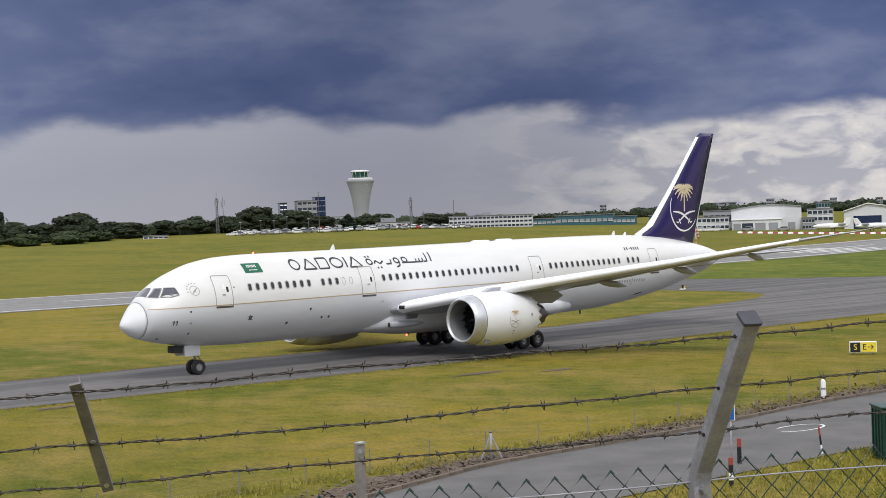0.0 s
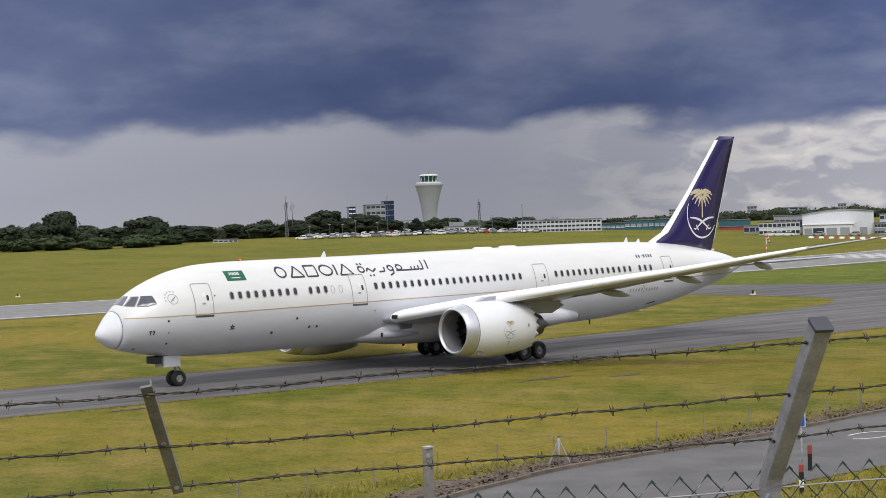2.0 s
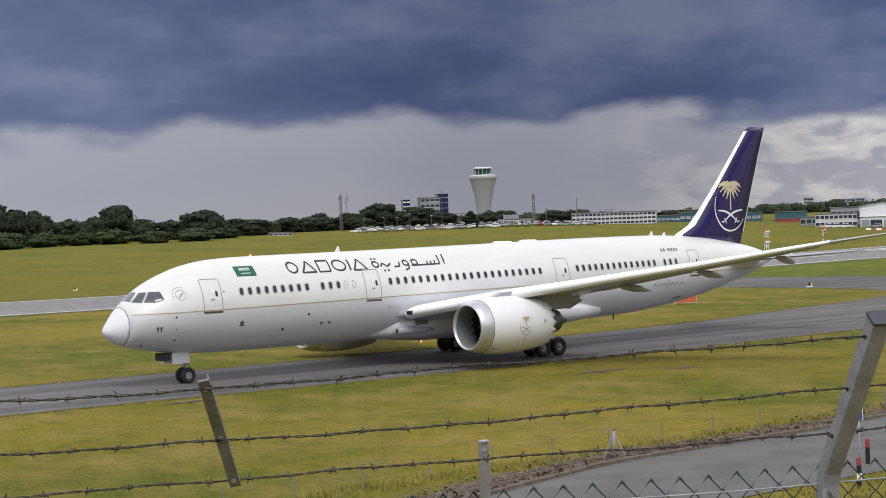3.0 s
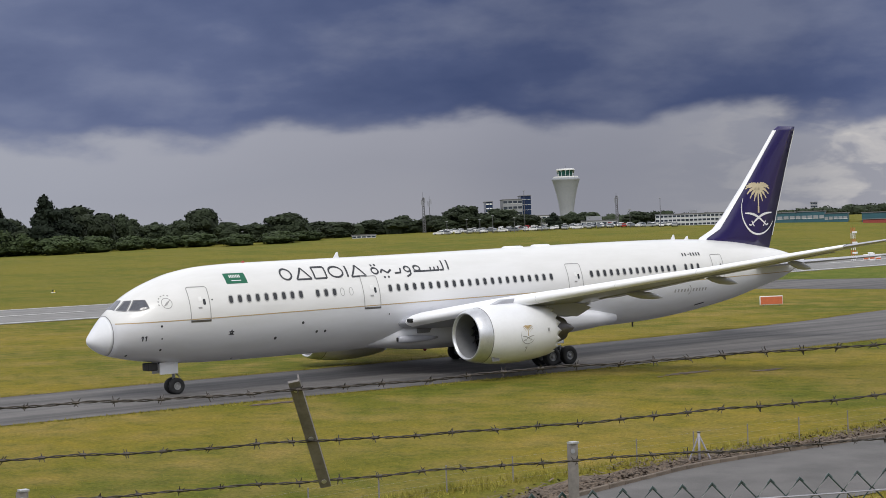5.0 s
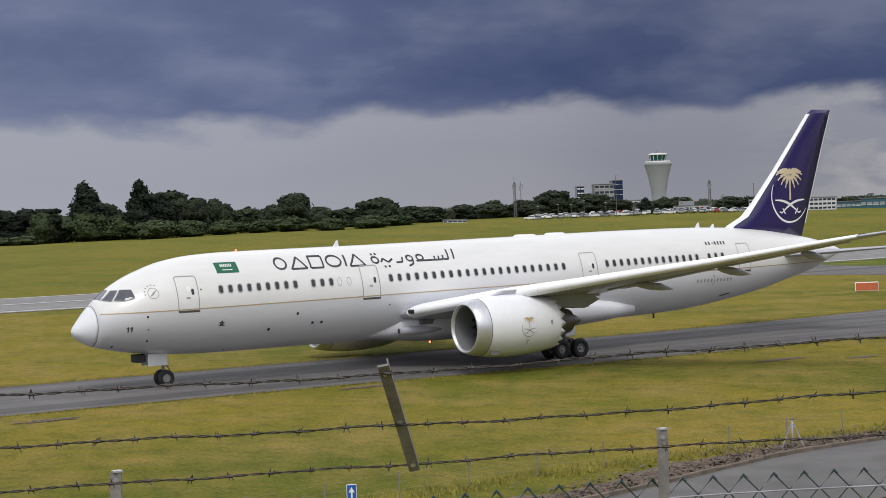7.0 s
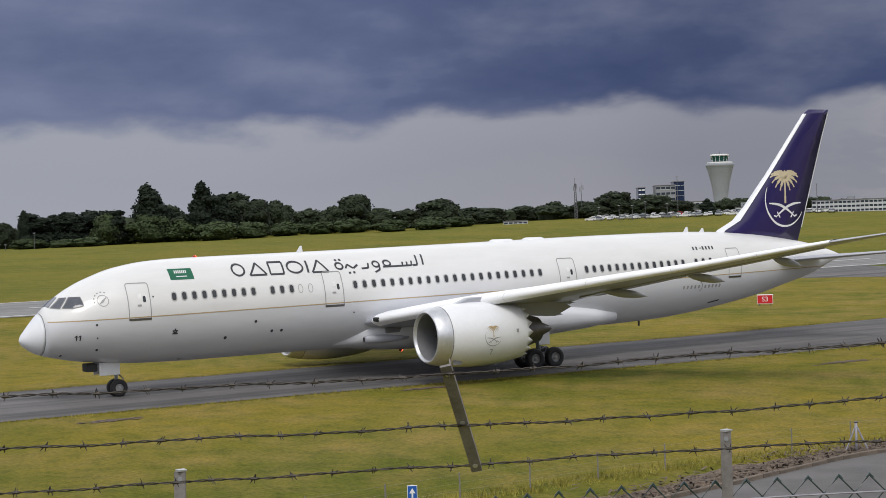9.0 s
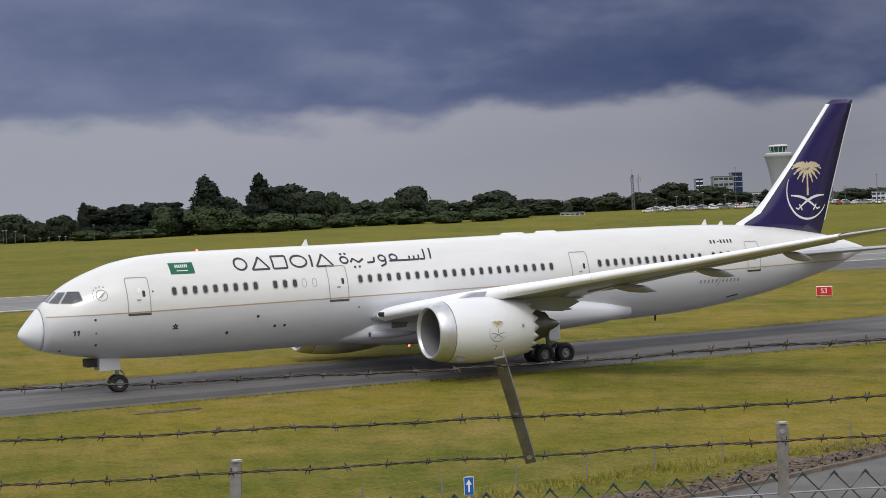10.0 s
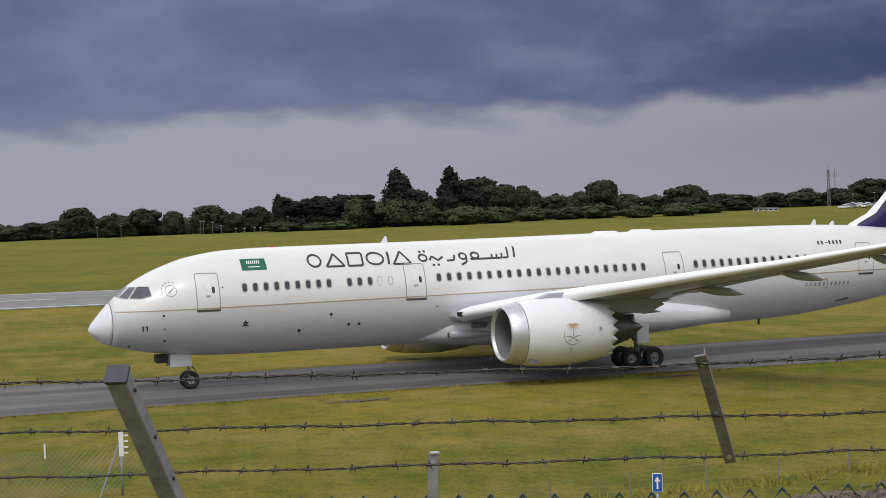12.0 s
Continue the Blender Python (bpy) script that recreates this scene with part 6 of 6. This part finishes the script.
# ---- airfield furniture ----
def letters(name, text, size, mat, parent, at):
    cu = bpy.data.curves.new(name, "FONT")
    cu.body, cu.size, cu.extrude, cu.align_x, cu.align_y = text, size, 0.004, "CENTER", "CENTER"
    tmp = bpy.data.objects.new(name, cu)
    scene.collection.objects.link(tmp)
    me = bpy.data.meshes.new_from_object(tmp.evaluated_get(bpy.context.evaluated_depsgraph_get()))
    bpy.data.objects.remove(tmp)
    me.materials.clear()
    me.materials.append(M[mat])
    ob = part(name, me, None, parent, at=at)
    return ob


def make_sign(x, y, w, h, foot, panels, label, turn):
    """Boxed airfield sign on short legs; panels of (left, right, face, text, ink)."""
    s = thing("taxiway_sign", label, "sign", pose(x, y, ground_z(x, y), 0, 0, turn))
    part("case", boxes(((0, 0.12, foot + h / 2), (w, 0.24, h)), bevel=0.03), "sign_white", s, "white sign case")
    for k in (-0.35, 0.35):
        part("leg", boxes(((k * w, 0.12, foot / 2 - 0.1), (0.08, 0.08, foot + 0.2))), "mast", s)
    for a, b, face, text, ink in panels:
        part("sign_face", boxes((((a + b) / 2 * w, -0.012, foot + h / 2), ((b - a) * w, 0.02, h * 0.84))), face, s)
        if text:
            letters("sign_letters", text, h * 0.72, ink, s, pose((a + b) / 2 * w, -0.028, foot + h * 0.5, 90, 0, 0))
    return s


make_sign(92.6, 61.2, 1.75, 0.75, 0.12, ((-0.47, -0.10, "black", "S", "yellow"), (-0.08, 0.47, "yellow", "E→", "black")), "yellow and black taxiway sign on grass", -52)
make_sign(107.8, 124.6, 1.55, 0.95, 0.2, ((-0.47, 0.47, "red", "S3", "sign_white"),), "red taxiway sign with white characters", -42)
make_sign(130.3, 124.2, 2.5, 0.95, 0.15, ((-0.48, 0.48, "orange", "", "black"),), "orange-red airfield sign with dark bars", -30)


def make_windsock():
    x, y, z = far_spot(51.05, 420)
    s = thing("windsock", "orange and white windsock on a banded pole", "windsock", pose(x, y, z - 0.2))
    bm = bmesh.new()
    tube(bm, [(0, 0, 0), (0, 0, 4.6)], 0.10, 8)
    part("pole", bm, "sign_white", s)
    for k in range(2):
        bm = bmesh.new()
        tube(bm, [(0, 0, 0.5 + 1.2 * k), (0, 0, 1.1 + 1.2 * k)], 0.12, 8)
        part("band", bm, "orange", s)
    for k in range(5):
        bm = bmesh.new()
        p = [(0.1 + 0.22 * j, 0, 4.6 - 0.40 * j) for j in (k, k + 1)]
        tube(bm, p, [0.48 - 0.05 * k, 0.43 - 0.05 * k], 12)
        part("sock_band", bm, "orange" if k % 2 == 0 else "sign_white", s)


make_windsock()


def make_aerial_tower():
    x, y, z = far_spot(49.15, 330)
    s = thing("localiser_mast", "red and white banded lattice mast with white boxes", "mast", pose(x, y, z))
    for k in range(6):
        bm = bmesh.new()
        for sx, sy in ((-1, -1), (1, -1), (1, 1), (-1, 1)):
            tube(bm, [(0.28 * sx, 0.28 * sy, k * 1.1), (0.28 * sx, 0.28 * sy, k * 1.1 + 1.1)], 0.04, 4)
            tube(bm, [(0.28 * sx, 0.28 * sy, k * 1.1), (-0.28 * sy, 0.28 * sx, k * 1.1 + 1.1)], 0.025, 4)
        part("lattice", bm, "orange" if k % 2 else "sign_white", s)
    for z in (1.6, 3.6, 5.6):
        part("antenna_box", boxes(((0, -0.4, z), (1.3, 0.3, 0.35)), bevel=0.05), "sign_white", s)
    for i, (a, d) in enumerate(((49.55, 328), (49.75, 330), (49.95, 326), (49.7, 334))):
        x, y, z = far_spot(a, d)
        b = thing("equipment_cabinet", "white and red equipment cabinet on the grass", "cabinet", pose(x, y, z, 0, 0, -45), "cabinets by the mast")
        part("case", boxes(((0, 0, 0.75), (0.95, 0.8, 1.5 if i % 2 else 1.1)), bevel=0.04), "sign_white", b)
        part("stripe", boxes(((0, -0.42, 0.5), (0.9, 0.04, 0.3))), "orange", b)


make_aerial_tower()


def make_barriers():
    """Red and white marker blocks along the apron edge."""
    def block(mat):
        b = thing("marker_block", "red marker block on the apron edge" if mat != "sign_white" else "white marker block on the apron edge", "barrier", group="marker blocks along the apron")
        bm = bmesh.new()
        loft(bm, [[Vector((x, y, z)) for y, z in ((-0.3, 0), (-0.14, 0.5), (0.14, 0.5), (0.3, 0))] for x in (-0.75, 0.75)])
        part("body", bm, mat, b)
        part("grip", boxes(((0, 0, 0.53), (0.7, 0.12, 0.08)), bevel=0.02), mat, b)
        return b
    models = (block("sign_white"), block("red_faded"))
    for k in range(34):
        az = 52.55 + 0.17 * k
        m = facing(az, 520 - 3 * k * 0.5, 0.0)
        if k < 2:
            models[k].matrix_basis = m
        else:
            copy_thing(models[k % 2], m)


make_barriers()


def make_small_plane(az, dist, turn):
    p = thing("parked_jet", "small white business jet parked on the apron", "aircraft", facing(az, dist, 0.0, turn), "jets on the apron")
    bm = bmesh.new()
    lathe(bm, [(-6, 0.02), (-5.4, 0.45), (-4, 0.8), (-1, 0.9), (2, 0.85), (4.6, 0.5), (6, 0.08)], "x", 20, (0, 0, 1.7))
    part("fuselage", bm, "car_white", p, smooth=True)
    for s in (-1, 1):
        bm = bmesh.new()
        loft(bm, [aerofoil((x, s * y, z), c, 0.1) for y, x, z, c in ((0.5, -0.8, 1.2, 2.6), (5.6, 1.6, 1.5, 1.0))])
        part("wing", bm, "car_white", p)
        bm = bmesh.new()
        lathe(bm, [(2.0, 0.3), (2.4, 0.4), (3.6, 0.38), (4.2, 0.25)], "x", 14, (0, s * 1.3, 2.2))
        part("engine", bm, "clad_grey", p, smooth=True)
        part("main_leg", boxes(((0.6, s * 1.3, 0.5), (0.3, 0.2, 1.2)), bevel=0.03), "mast", p)
    part("nose_leg", boxes(((-4.2, 0, 0.5), (0.25, 0.2, 1.2)), bevel=0.03), "mast", p)
    bm = bmesh.new()
    loft(bm, [[Vector((x, y * w, z)) for x, y in ((0 + o, 0), (0.5 + o, 1), (c + o, 0), (0.5 + o, -1))] for z, o, c, w in ((2.2, 3.6, 2.4, 0.14), (4.2, 5.2, 1.3, 0.08))])
    part("fin", bm, "car_white", p)


make_small_plane(55.6, 528, 18)
make_small_plane(57.0, 524, -160)


def make_edge_light(x, y):
    e = thing("edge_light", "small taxiway edge light on a stub", "light fitting", pose(x, y, ground_z(x, y)), "edge lights")
    bm = bmesh.new()
    lathe(bm, [(0, 0.2), (0.1, 0.18), (0.14, 0.10), (0.36, 0.10), (0.38, 0.16), (0.56, 0.15), (0.6, 0.08), (0.61, 0.005)], "z", 12)
    part("body", bm, "black", e, "dark lamp body")
    part("base", boxes(((0, 0, 0.06), (0.75, 0.5, 0.14)), bevel=0.02), "sign_white", e)
    part("side_plate", boxes(((0.22, -0.05, 0.30), (0.26, 0.2, 0.34)), bevel=0.02), "yellow", e)
    return e


for x, y in ((166.5, 137.0), (205.5, 129.0), (128.1, 270.1), (118.0, 295.9)):
    make_edge_light(x, y)


# ---- perimeter road side ----
def make_low_fence():
    f = thing("low_mesh_fence", "low weathered mesh fence beyond the perimeter road", "fence")
    xs = [-6 + 3.05 * k for k in range(36)]
    def y_at(x):
        return 48.2 + 1.5 * smoothstep(x, 58, 80) - 2.2 * smoothstep(36 - x, 0, 22)
    bm = bmesh.new()
    tube(bm, [(0, 0, -0.2), (0, 0, 0.98)], 0.028, 6)
    me = mesh_of("post", bm, "old_steel")
    for x in xs:
        part("post", me, None, f, at=(x, y_at(x), ground_z(x, y_at(x))))
    for z in (0.12, 0.38, 0.64, 0.92):
        bm = bmesh.new()
        tube(bm, [(x, y_at(x), ground_z(x, y_at(x)) + z) for x in xs], 0.0016, 4)
        part("line_wire", bm, "galv", f)
    return y_at


low_fence_y = make_low_fence()


def make_strut_post(x, y, h, label, tall=False):
    s = thing("strainer_post", label, "fence post", pose(x, y, ground_z(x, y)))
    bm = bmesh.new()
    tube(bm, [(0, 0, -0.2), (0, 0, h)], 0.05, 8)
    part("post", bm, "galv", s, smooth=True)
    for sx, sy in ((-0.33, 0.31), (0.37, -0.35)) if not tall else ((-0.8, 0.0),):
        bm = bmesh.new()
        tube(bm, [(sx, sy, -0.1), (0, 0, h * 0.93)], 0.035, 6)
        part("strut", bm, "galv", s)
    if tall:
        part("head_plate", boxes(((0, 0, h - 0.35), (0.16, 0.1, 0.9)), bevel=0.02), "sign_white", s, "white insulated head")
        for k in range(4):
            part("insulator", boxes(((0.16, 0, h - 0.68 + 0.2 * k), (0.16, 0.05, 0.05))), "sign_white", s)
    else:
        part("post_cap", boxes(((0, 0, h + 0.02), (0.13, 0.13, 0.06)), bevel=0.02), "hot_metal", s)
    return s


make_strut_post(44.9, 46.9, 1.12, "pale braced strainer post at the road edge")
make_strut_post(10.0, 57.0, 2.15, "galvanised strainer post with white insulated head", True)
b = thing("bollard", "short white banded bollard at the road edge", "bollard", pose(69.9, 48.6, 0))
bm = bmesh.new()
lathe(bm, [(-0.1, 0.14), (0.85, 0.13), (0.95, 0.10), (0.97, 0.005)], "z", 16)
part("post", bm, "sign_white", b, smooth=True)
bm = bmesh.new()
lathe(bm, [(0.45, 0.145), (0.55, 0.145)], "z", 16)
part("band", bm, "clad_grey", b)


def make_mesh_panel():
    """Tall see-through mesh beside the braced post."""
    bm = bmesh.new()
    for k in range(120):
        x = -14 + 0.2 * k
        for s in (-1, 1):
            tube(bm, [(x, 57.4, 0.1), (x + s * 1.6, 57.4, 1.7)], 0.004, 3, False)
    alone("wire_mesh", bm, "galv", "fine grey wire mesh of the inner fence", "fence", "stuff")


make_mesh_panel()


def make_kerb():
    """Kerb stones, one by one, along the far side of the road."""
    road_edge = thing("kerb", "worn brown-grey concrete kerb along the road", "kerb", kind="structure")
    stone = mesh_of("kerb_stone", boxes(((0, 0, 0.04), (0.985, 0.16, 0.26)), bevel=0.02), "kerb")
    rng = random.Random(3)
    for k in range(130):
        x = 2 + k * 1.0
        y0, y1 = road_shape(x, 1)[1], road_shape(x + 1, 1)[1]
        part("kerb_stone", stone, None, road_edge, at=pose(x + 0.5, (y0 + y1) / 2 + 0.07, rng.uniform(-0.015, 0.015), 0, 0, math.degrees(math.atan2(y1 - y0, 1))))


def make_mulch():
    """Strip of wood chips, dead stems and litter behind the kerb."""
    rng = random.Random(5)
    verts, faces = [], []
    for _ in range(16000):
        x = rng.uniform(0, 130)
        y = road_shape(x, 1)[1] + 0.2 + abs(rng.gauss(0, 1.1))
        a, L, w = rng.uniform(0, 6.3), rng.uniform(0.04, 0.22), rng.uniform(0.012, 0.05)
        z = rng.uniform(0.0, 0.10)
        dx, dy = math.cos(a) * L, math.sin(a) * L
        nx, ny = -math.sin(a) * w, math.cos(a) * w
        t = rng.uniform(-0.06, 0.12)
        n = len(verts)
        verts += [(x - dx - nx, y - dy - ny, z), (x + dx - nx, y + dy - ny, z + t), (x + dx + nx, y + dy + ny, z + t + 0.01), (x - dx + nx, y - dy + ny, z + 0.01)]
        faces.append((n, n + 1, n + 2, n + 3))
    me = bpy.data.meshes.new("wood_chips")
    me.from_pydata(verts, [], faces)
    me.materials.append(M["mulch"])
    tagged(new("wood_chips", me), "brown wood chips and dead stems behind the kerb", "mulch", "", "stuff")
    ground_patch("mulch_bed", spread(0, 130, 130), spread(0, 1, 2), 0.035, "mulch", "brown mulch bed behind the kerb", "mulch bed", lambda x, y: (x, road_shape(x, 1)[1] + 0.14 + y * (2.1 + 0.45 * math.sin(x * 0.7) + 0.3 * math.sin(x * 2.3))))


def make_blades():
    """Rough grass standing up from the mown field."""
    rng = random.Random(11)
    verts, faces = [], []

    def tuft(x, y, h, k):
        z = ground_z(x, y)
        for _ in range(k):
            a, w = rng.uniform(0, 6.3), rng.uniform(0.012, 0.03) * (h / 0.2) ** 0.5
            dx, dy = math.cos(a) * w, math.sin(a) * w
            ox, oy = rng.gauss(0, 0.07), rng.gauss(0, 0.07)
            n = len(verts)
            hh = h * rng.uniform(0.6, 1.3)
            verts.extend(((x + ox - dx, y + oy - dy, z), (x + ox + dx, y + oy + dy, z), (x + ox + rng.gauss(0, 0.4) * h, y + oy + rng.gauss(0, 0.4) * h, z + hh)))
            faces.append((n, n + 1, n + 2))
    for _ in range(6000):
        y = 47.5 + 35 * rng.random() ** 1.1
        x = rng.uniform(y * 0.05, y * 1.65)
        patch = 0.5 + 0.5 * math.sin(x * 0.31 + y * 0.17) * math.sin(y * 0.43 - x * 0.11)
        tuft(x, y, 0.03 + 0.03 * patch, 3)
    for _ in range(5000):
        x = rng.uniform(5, 110)
        y = low_fence_y(x) + rng.gauss(0.2, 0.5)
        tuft(x, y, rng.uniform(0.06, 0.24), 4)
    for _ in range(9000):
        y = rng.choice((99.6, 83.4)) + rng.gauss(0, 0.25)
        x = rng.uniform(0, 130)
        far = y > 90
        y = taxi_shape(x, 99.0 if far else 83.0)[1] + (abs(rng.gauss(0, 0.4)) + 0.05) * (1 if far else -1)
        tuft(x, y, rng.uniform(0.05, 0.16), 3)
    for _ in range(6000):
        tuft(rng.uniform(36, 75), rng.uniform(27, 36.9), rng.uniform(0.08, 0.25), 4)
    me = bpy.data.meshes.new("grass_tufts")
    me.from_pydata(verts, [], faces)
    me.materials.append(M["blade"])
    tagged(new("grass_tufts", me), "rough yellow-green grass tufts", "grass", "", "stuff")


def make_road_sign(x, y, h, label, turn, k=1.0):
    s = thing("road_sign", label, "sign", pose(x, y, ground_z(x, y), 0, 0, turn))
    bm = bmesh.new()
    tube(bm, [(0, 0.05, -0.2), (0, 0.05, h)], 0.035, 8)
    part("pole", bm, "galv", s, "grey steel pole", True)
    part("plate", boxes(((0, 0, h - 0.34 * k), (0.36 * k, 0.025, 0.66 * k)), bevel=0.008), "sign_white", s)
    part("sign_face", boxes(((0, -0.012, h - 0.34 * k), (0.32 * k, 0.012, 0.62 * k)), bevel=0.004), "blue", s, "blue sign face")
    bm = bmesh.new()
    bm.faces.new([bm.verts.new((px * k, -0.024, h - 0.34 * k + pz * k)) for px, pz in ((-0.03, -0.22), (0.03, -0.22), (0.03, 0.05), (0.11, 0.05), (0, 0.24), (-0.11, 0.05), (-0.03, 0.05))])
    part("arrow", bm, "sign_white", s, "white upward arrow")


make_road_sign(20.0, 36.9, 2.68, "blue road sign with white arrow on a pole", -28, 0.72)
make_road_sign(45.55, 35.55, 2.95, "blue road sign on a tall grey pole", -75)


def make_marker(x, y, h, cols, label, tilt=0.0):
    m = thing("marker_post", label, "marker post", pose(x, y, ground_z(x, y), 0, tilt, -45))
    n = len(cols)
    for k, c in enumerate(cols):
        part("band", boxes(((0, 0, h * (k + 0.5) / n), (0.16 if not tilt else 0.07, 0.07, h / n)), bevel=0.008), c, m)


make_marker(49.7, 38.4, 0.98, ("black", "black", "red_faded"), "black marker post with red head")
make_marker(45.2, 35.3, 1.05, ("black", "sign_white", "black", "red_faded"), "black marker post with white and red bands")
make_marker(53.6, 37.4, 1.1, ("sign_white", "black", "red_faded"), "thin leaning red and white marker stake", -6)


def make_cabinet():
    """Tall dark green steel container beside the road."""
    c = thing("steel_container", "dark green ribbed steel container beside the road", "container", pose(54.6, 34.3, 0, 0, 0, -40))
    part("body", boxes(((0, 0, 0.98), (2.2, 1.5, 2.0)), bevel=0.03), "dark_green", c)
    for k in range(7):
        part("rib", boxes(((-0.95 + 0.32 * k, -0.77, 0.98), (0.10, 0.05, 1.8)), bevel=0.01), "dark_green", c)
        if k < 4:
            part("rib", boxes(((-1.12, -0.55 + 0.36 * k, 0.98), (0.05, 0.10, 1.8)), bevel=0.01), "dark_green", c)
    part("lid", boxes(((0, 0, 2.0), (2.3, 1.6, 0.08)), bevel=0.02), "dark_green", c)


make_cabinet()


# painted marks
def ground_mark(name, pts, width, mat, label, lift=0.045):
    bm = bmesh.new()
    rows = []
    for i, p in enumerate(pts):
        a, b = Vector((*pts[max(i - 1, 0)], 0)), Vector((*pts[min(i + 1, len(pts) - 1)], 0))
        d = (b - a).normalized()
        s = Vector((-d.y, d.x, 0)) * width / 2
        rows.append([bm.verts.new((p[0] + k * s.x, p[1] + k * s.y, ground_z(p[0], p[1]) + lift)) for k in (-1, 1)])
    for a, b in zip(rows, rows[1:]):
        bm.faces.new((a[0], b[0], b[1], a[1]))
    alone(name, bm, mat, label, "marking", "structure")


arc = [(59.4 + 1.5 * math.cos(radians(a)), 42.6 + 0.75 * math.sin(radians(a))) for a in range(-170, 130, 12)]
ground_mark("road_marking", arc, 0.12, "line_white", "curved white paint mark on the road")
for y in (194.5, 234.5):
    ground_mark("runway_marking", [(x, y) for x in spread(-450, 850, 130)], 0.9, "line_white", "white runway edge stripe", 0.08)
for k in range(14):
    ground_mark("runway_centre_dash", [(-180 + 60 * k + 30 * i / 4, 214.5) for i in range(5)], 0.9, "line_white", "white runway centre dash", 0.08)
for k in range(7):
    ground_mark("touchdown_bar", [(290 + 24 * i / 4, 199 + 4.5 * k + 0) for i in range(5)], 1.6, "line_white", "white runway threshold bar", 0.08)


def worn_patch(x, y, w, seed):
    """A flat scar of bare soil and dead turf in the mown grass."""
    rng = random.Random(seed)
    verts, faces = [], []
    for _ in range(140):
        px, py = x + rng.gauss(0, 0.32) * w, y + rng.gauss(0, 0.22) * w * 0.4
        r, n = rng.uniform(0.05, 0.22), len(verts)
        z = ground_z(px, py) + 0.012 + rng.uniform(0, 0.025)
        verts += [(px + r * 1.6 * math.cos(a) * rng.uniform(0.6, 1), py + r * math.sin(a) * rng.uniform(0.6, 1), z) for a in (1.05 * k for k in range(6))]
        faces.append(tuple(range(n, n + 6)))
    me = bpy.data.meshes.new("worn_turf")
    me.from_pydata(verts, [], faces)
    me.materials.append(M["mulch"])
    tagged(new("worn_turf", me), "bare brown scar of worn turf in the grass", "soil", "", "stuff")


for i, (px, py, pw) in enumerate(((70.8, 74.7, 2.6), (74.8, 71.9, 1.6), (26.3, 80.0, 2.2), (45.0, 81.3, 2.0))):
    worn_patch(px, py, pw, 40 + i)
stake = thing("marker_stake", "thin white marker stake in the grass", "marker post", pose(8.8, 67.7, 0))
part("stake", boxes(((0, 0, 0.27), (0.07, 0.05, 0.64)), bevel=0.01), "sign_white", stake)
part("cap", boxes(((0, 0, 0.60), (0.08, 0.06, 0.03)), bevel=0.008), "clad_grey", stake)
make_blades()
make_mulch()
make_kerb()


# ---- what moves ----
TRACK_Y = 91.58
ROLL = [
    (0.0, 55.27),
    (0.5, 53.56),
    (1.0, 51.83),
    (1.5, 50.18),
    (2.0, 48.49),
    (2.5, 46.78),
    (3.0, 45.12),
    (3.2, 44.42),
    (5.0, 38.45),
    (5.5, 36.87),
    (6.0, 35.07),
    (6.5, 33.38),
    (7.0, 31.70),
    (9.0, 24.97),
    (9.5, 23.28),
    (10.0, 21.53),
    (10.5, 19.76),
    (11.0, 18.00),
    (11.5, 16.21),
    (12.0, 14.46),
]


def nose_x(t):
    return float(np.interp(t, [r[0] for r in ROLL], [r[1] for r in ROLL]))


def motions():
    """The airliner rolls along the taxiway and its wheels turn."""
    walk(airliner, [(t, pose(x, TRACK_Y, 0.0)) for t, x in ROLL])
    steps = spread(0.0, 12.0, 60)
    for wheel, radius in wheels:
        home = wheel.matrix_basis.translation.copy()
        rows = []
        for t in steps:
            turn = -(nose_x(0.0) - nose_x(t)) / radius
            rows.append((t, Matrix.Translation(home) @ Matrix.Rotation(turn, 4, "Y")))
        walk(wheel, rows)
    # the two beacons turn once in 1.4 s
    for beam in beams:
        home = beam.matrix_basis.translation.copy()
        walk(beam, [(t, Matrix.Translation(home) @ Matrix.Rotation(radians(234) + 2 * math.pi * (t - 0.1) / 1.4, 4, "Z")) for t in steps])


motions()
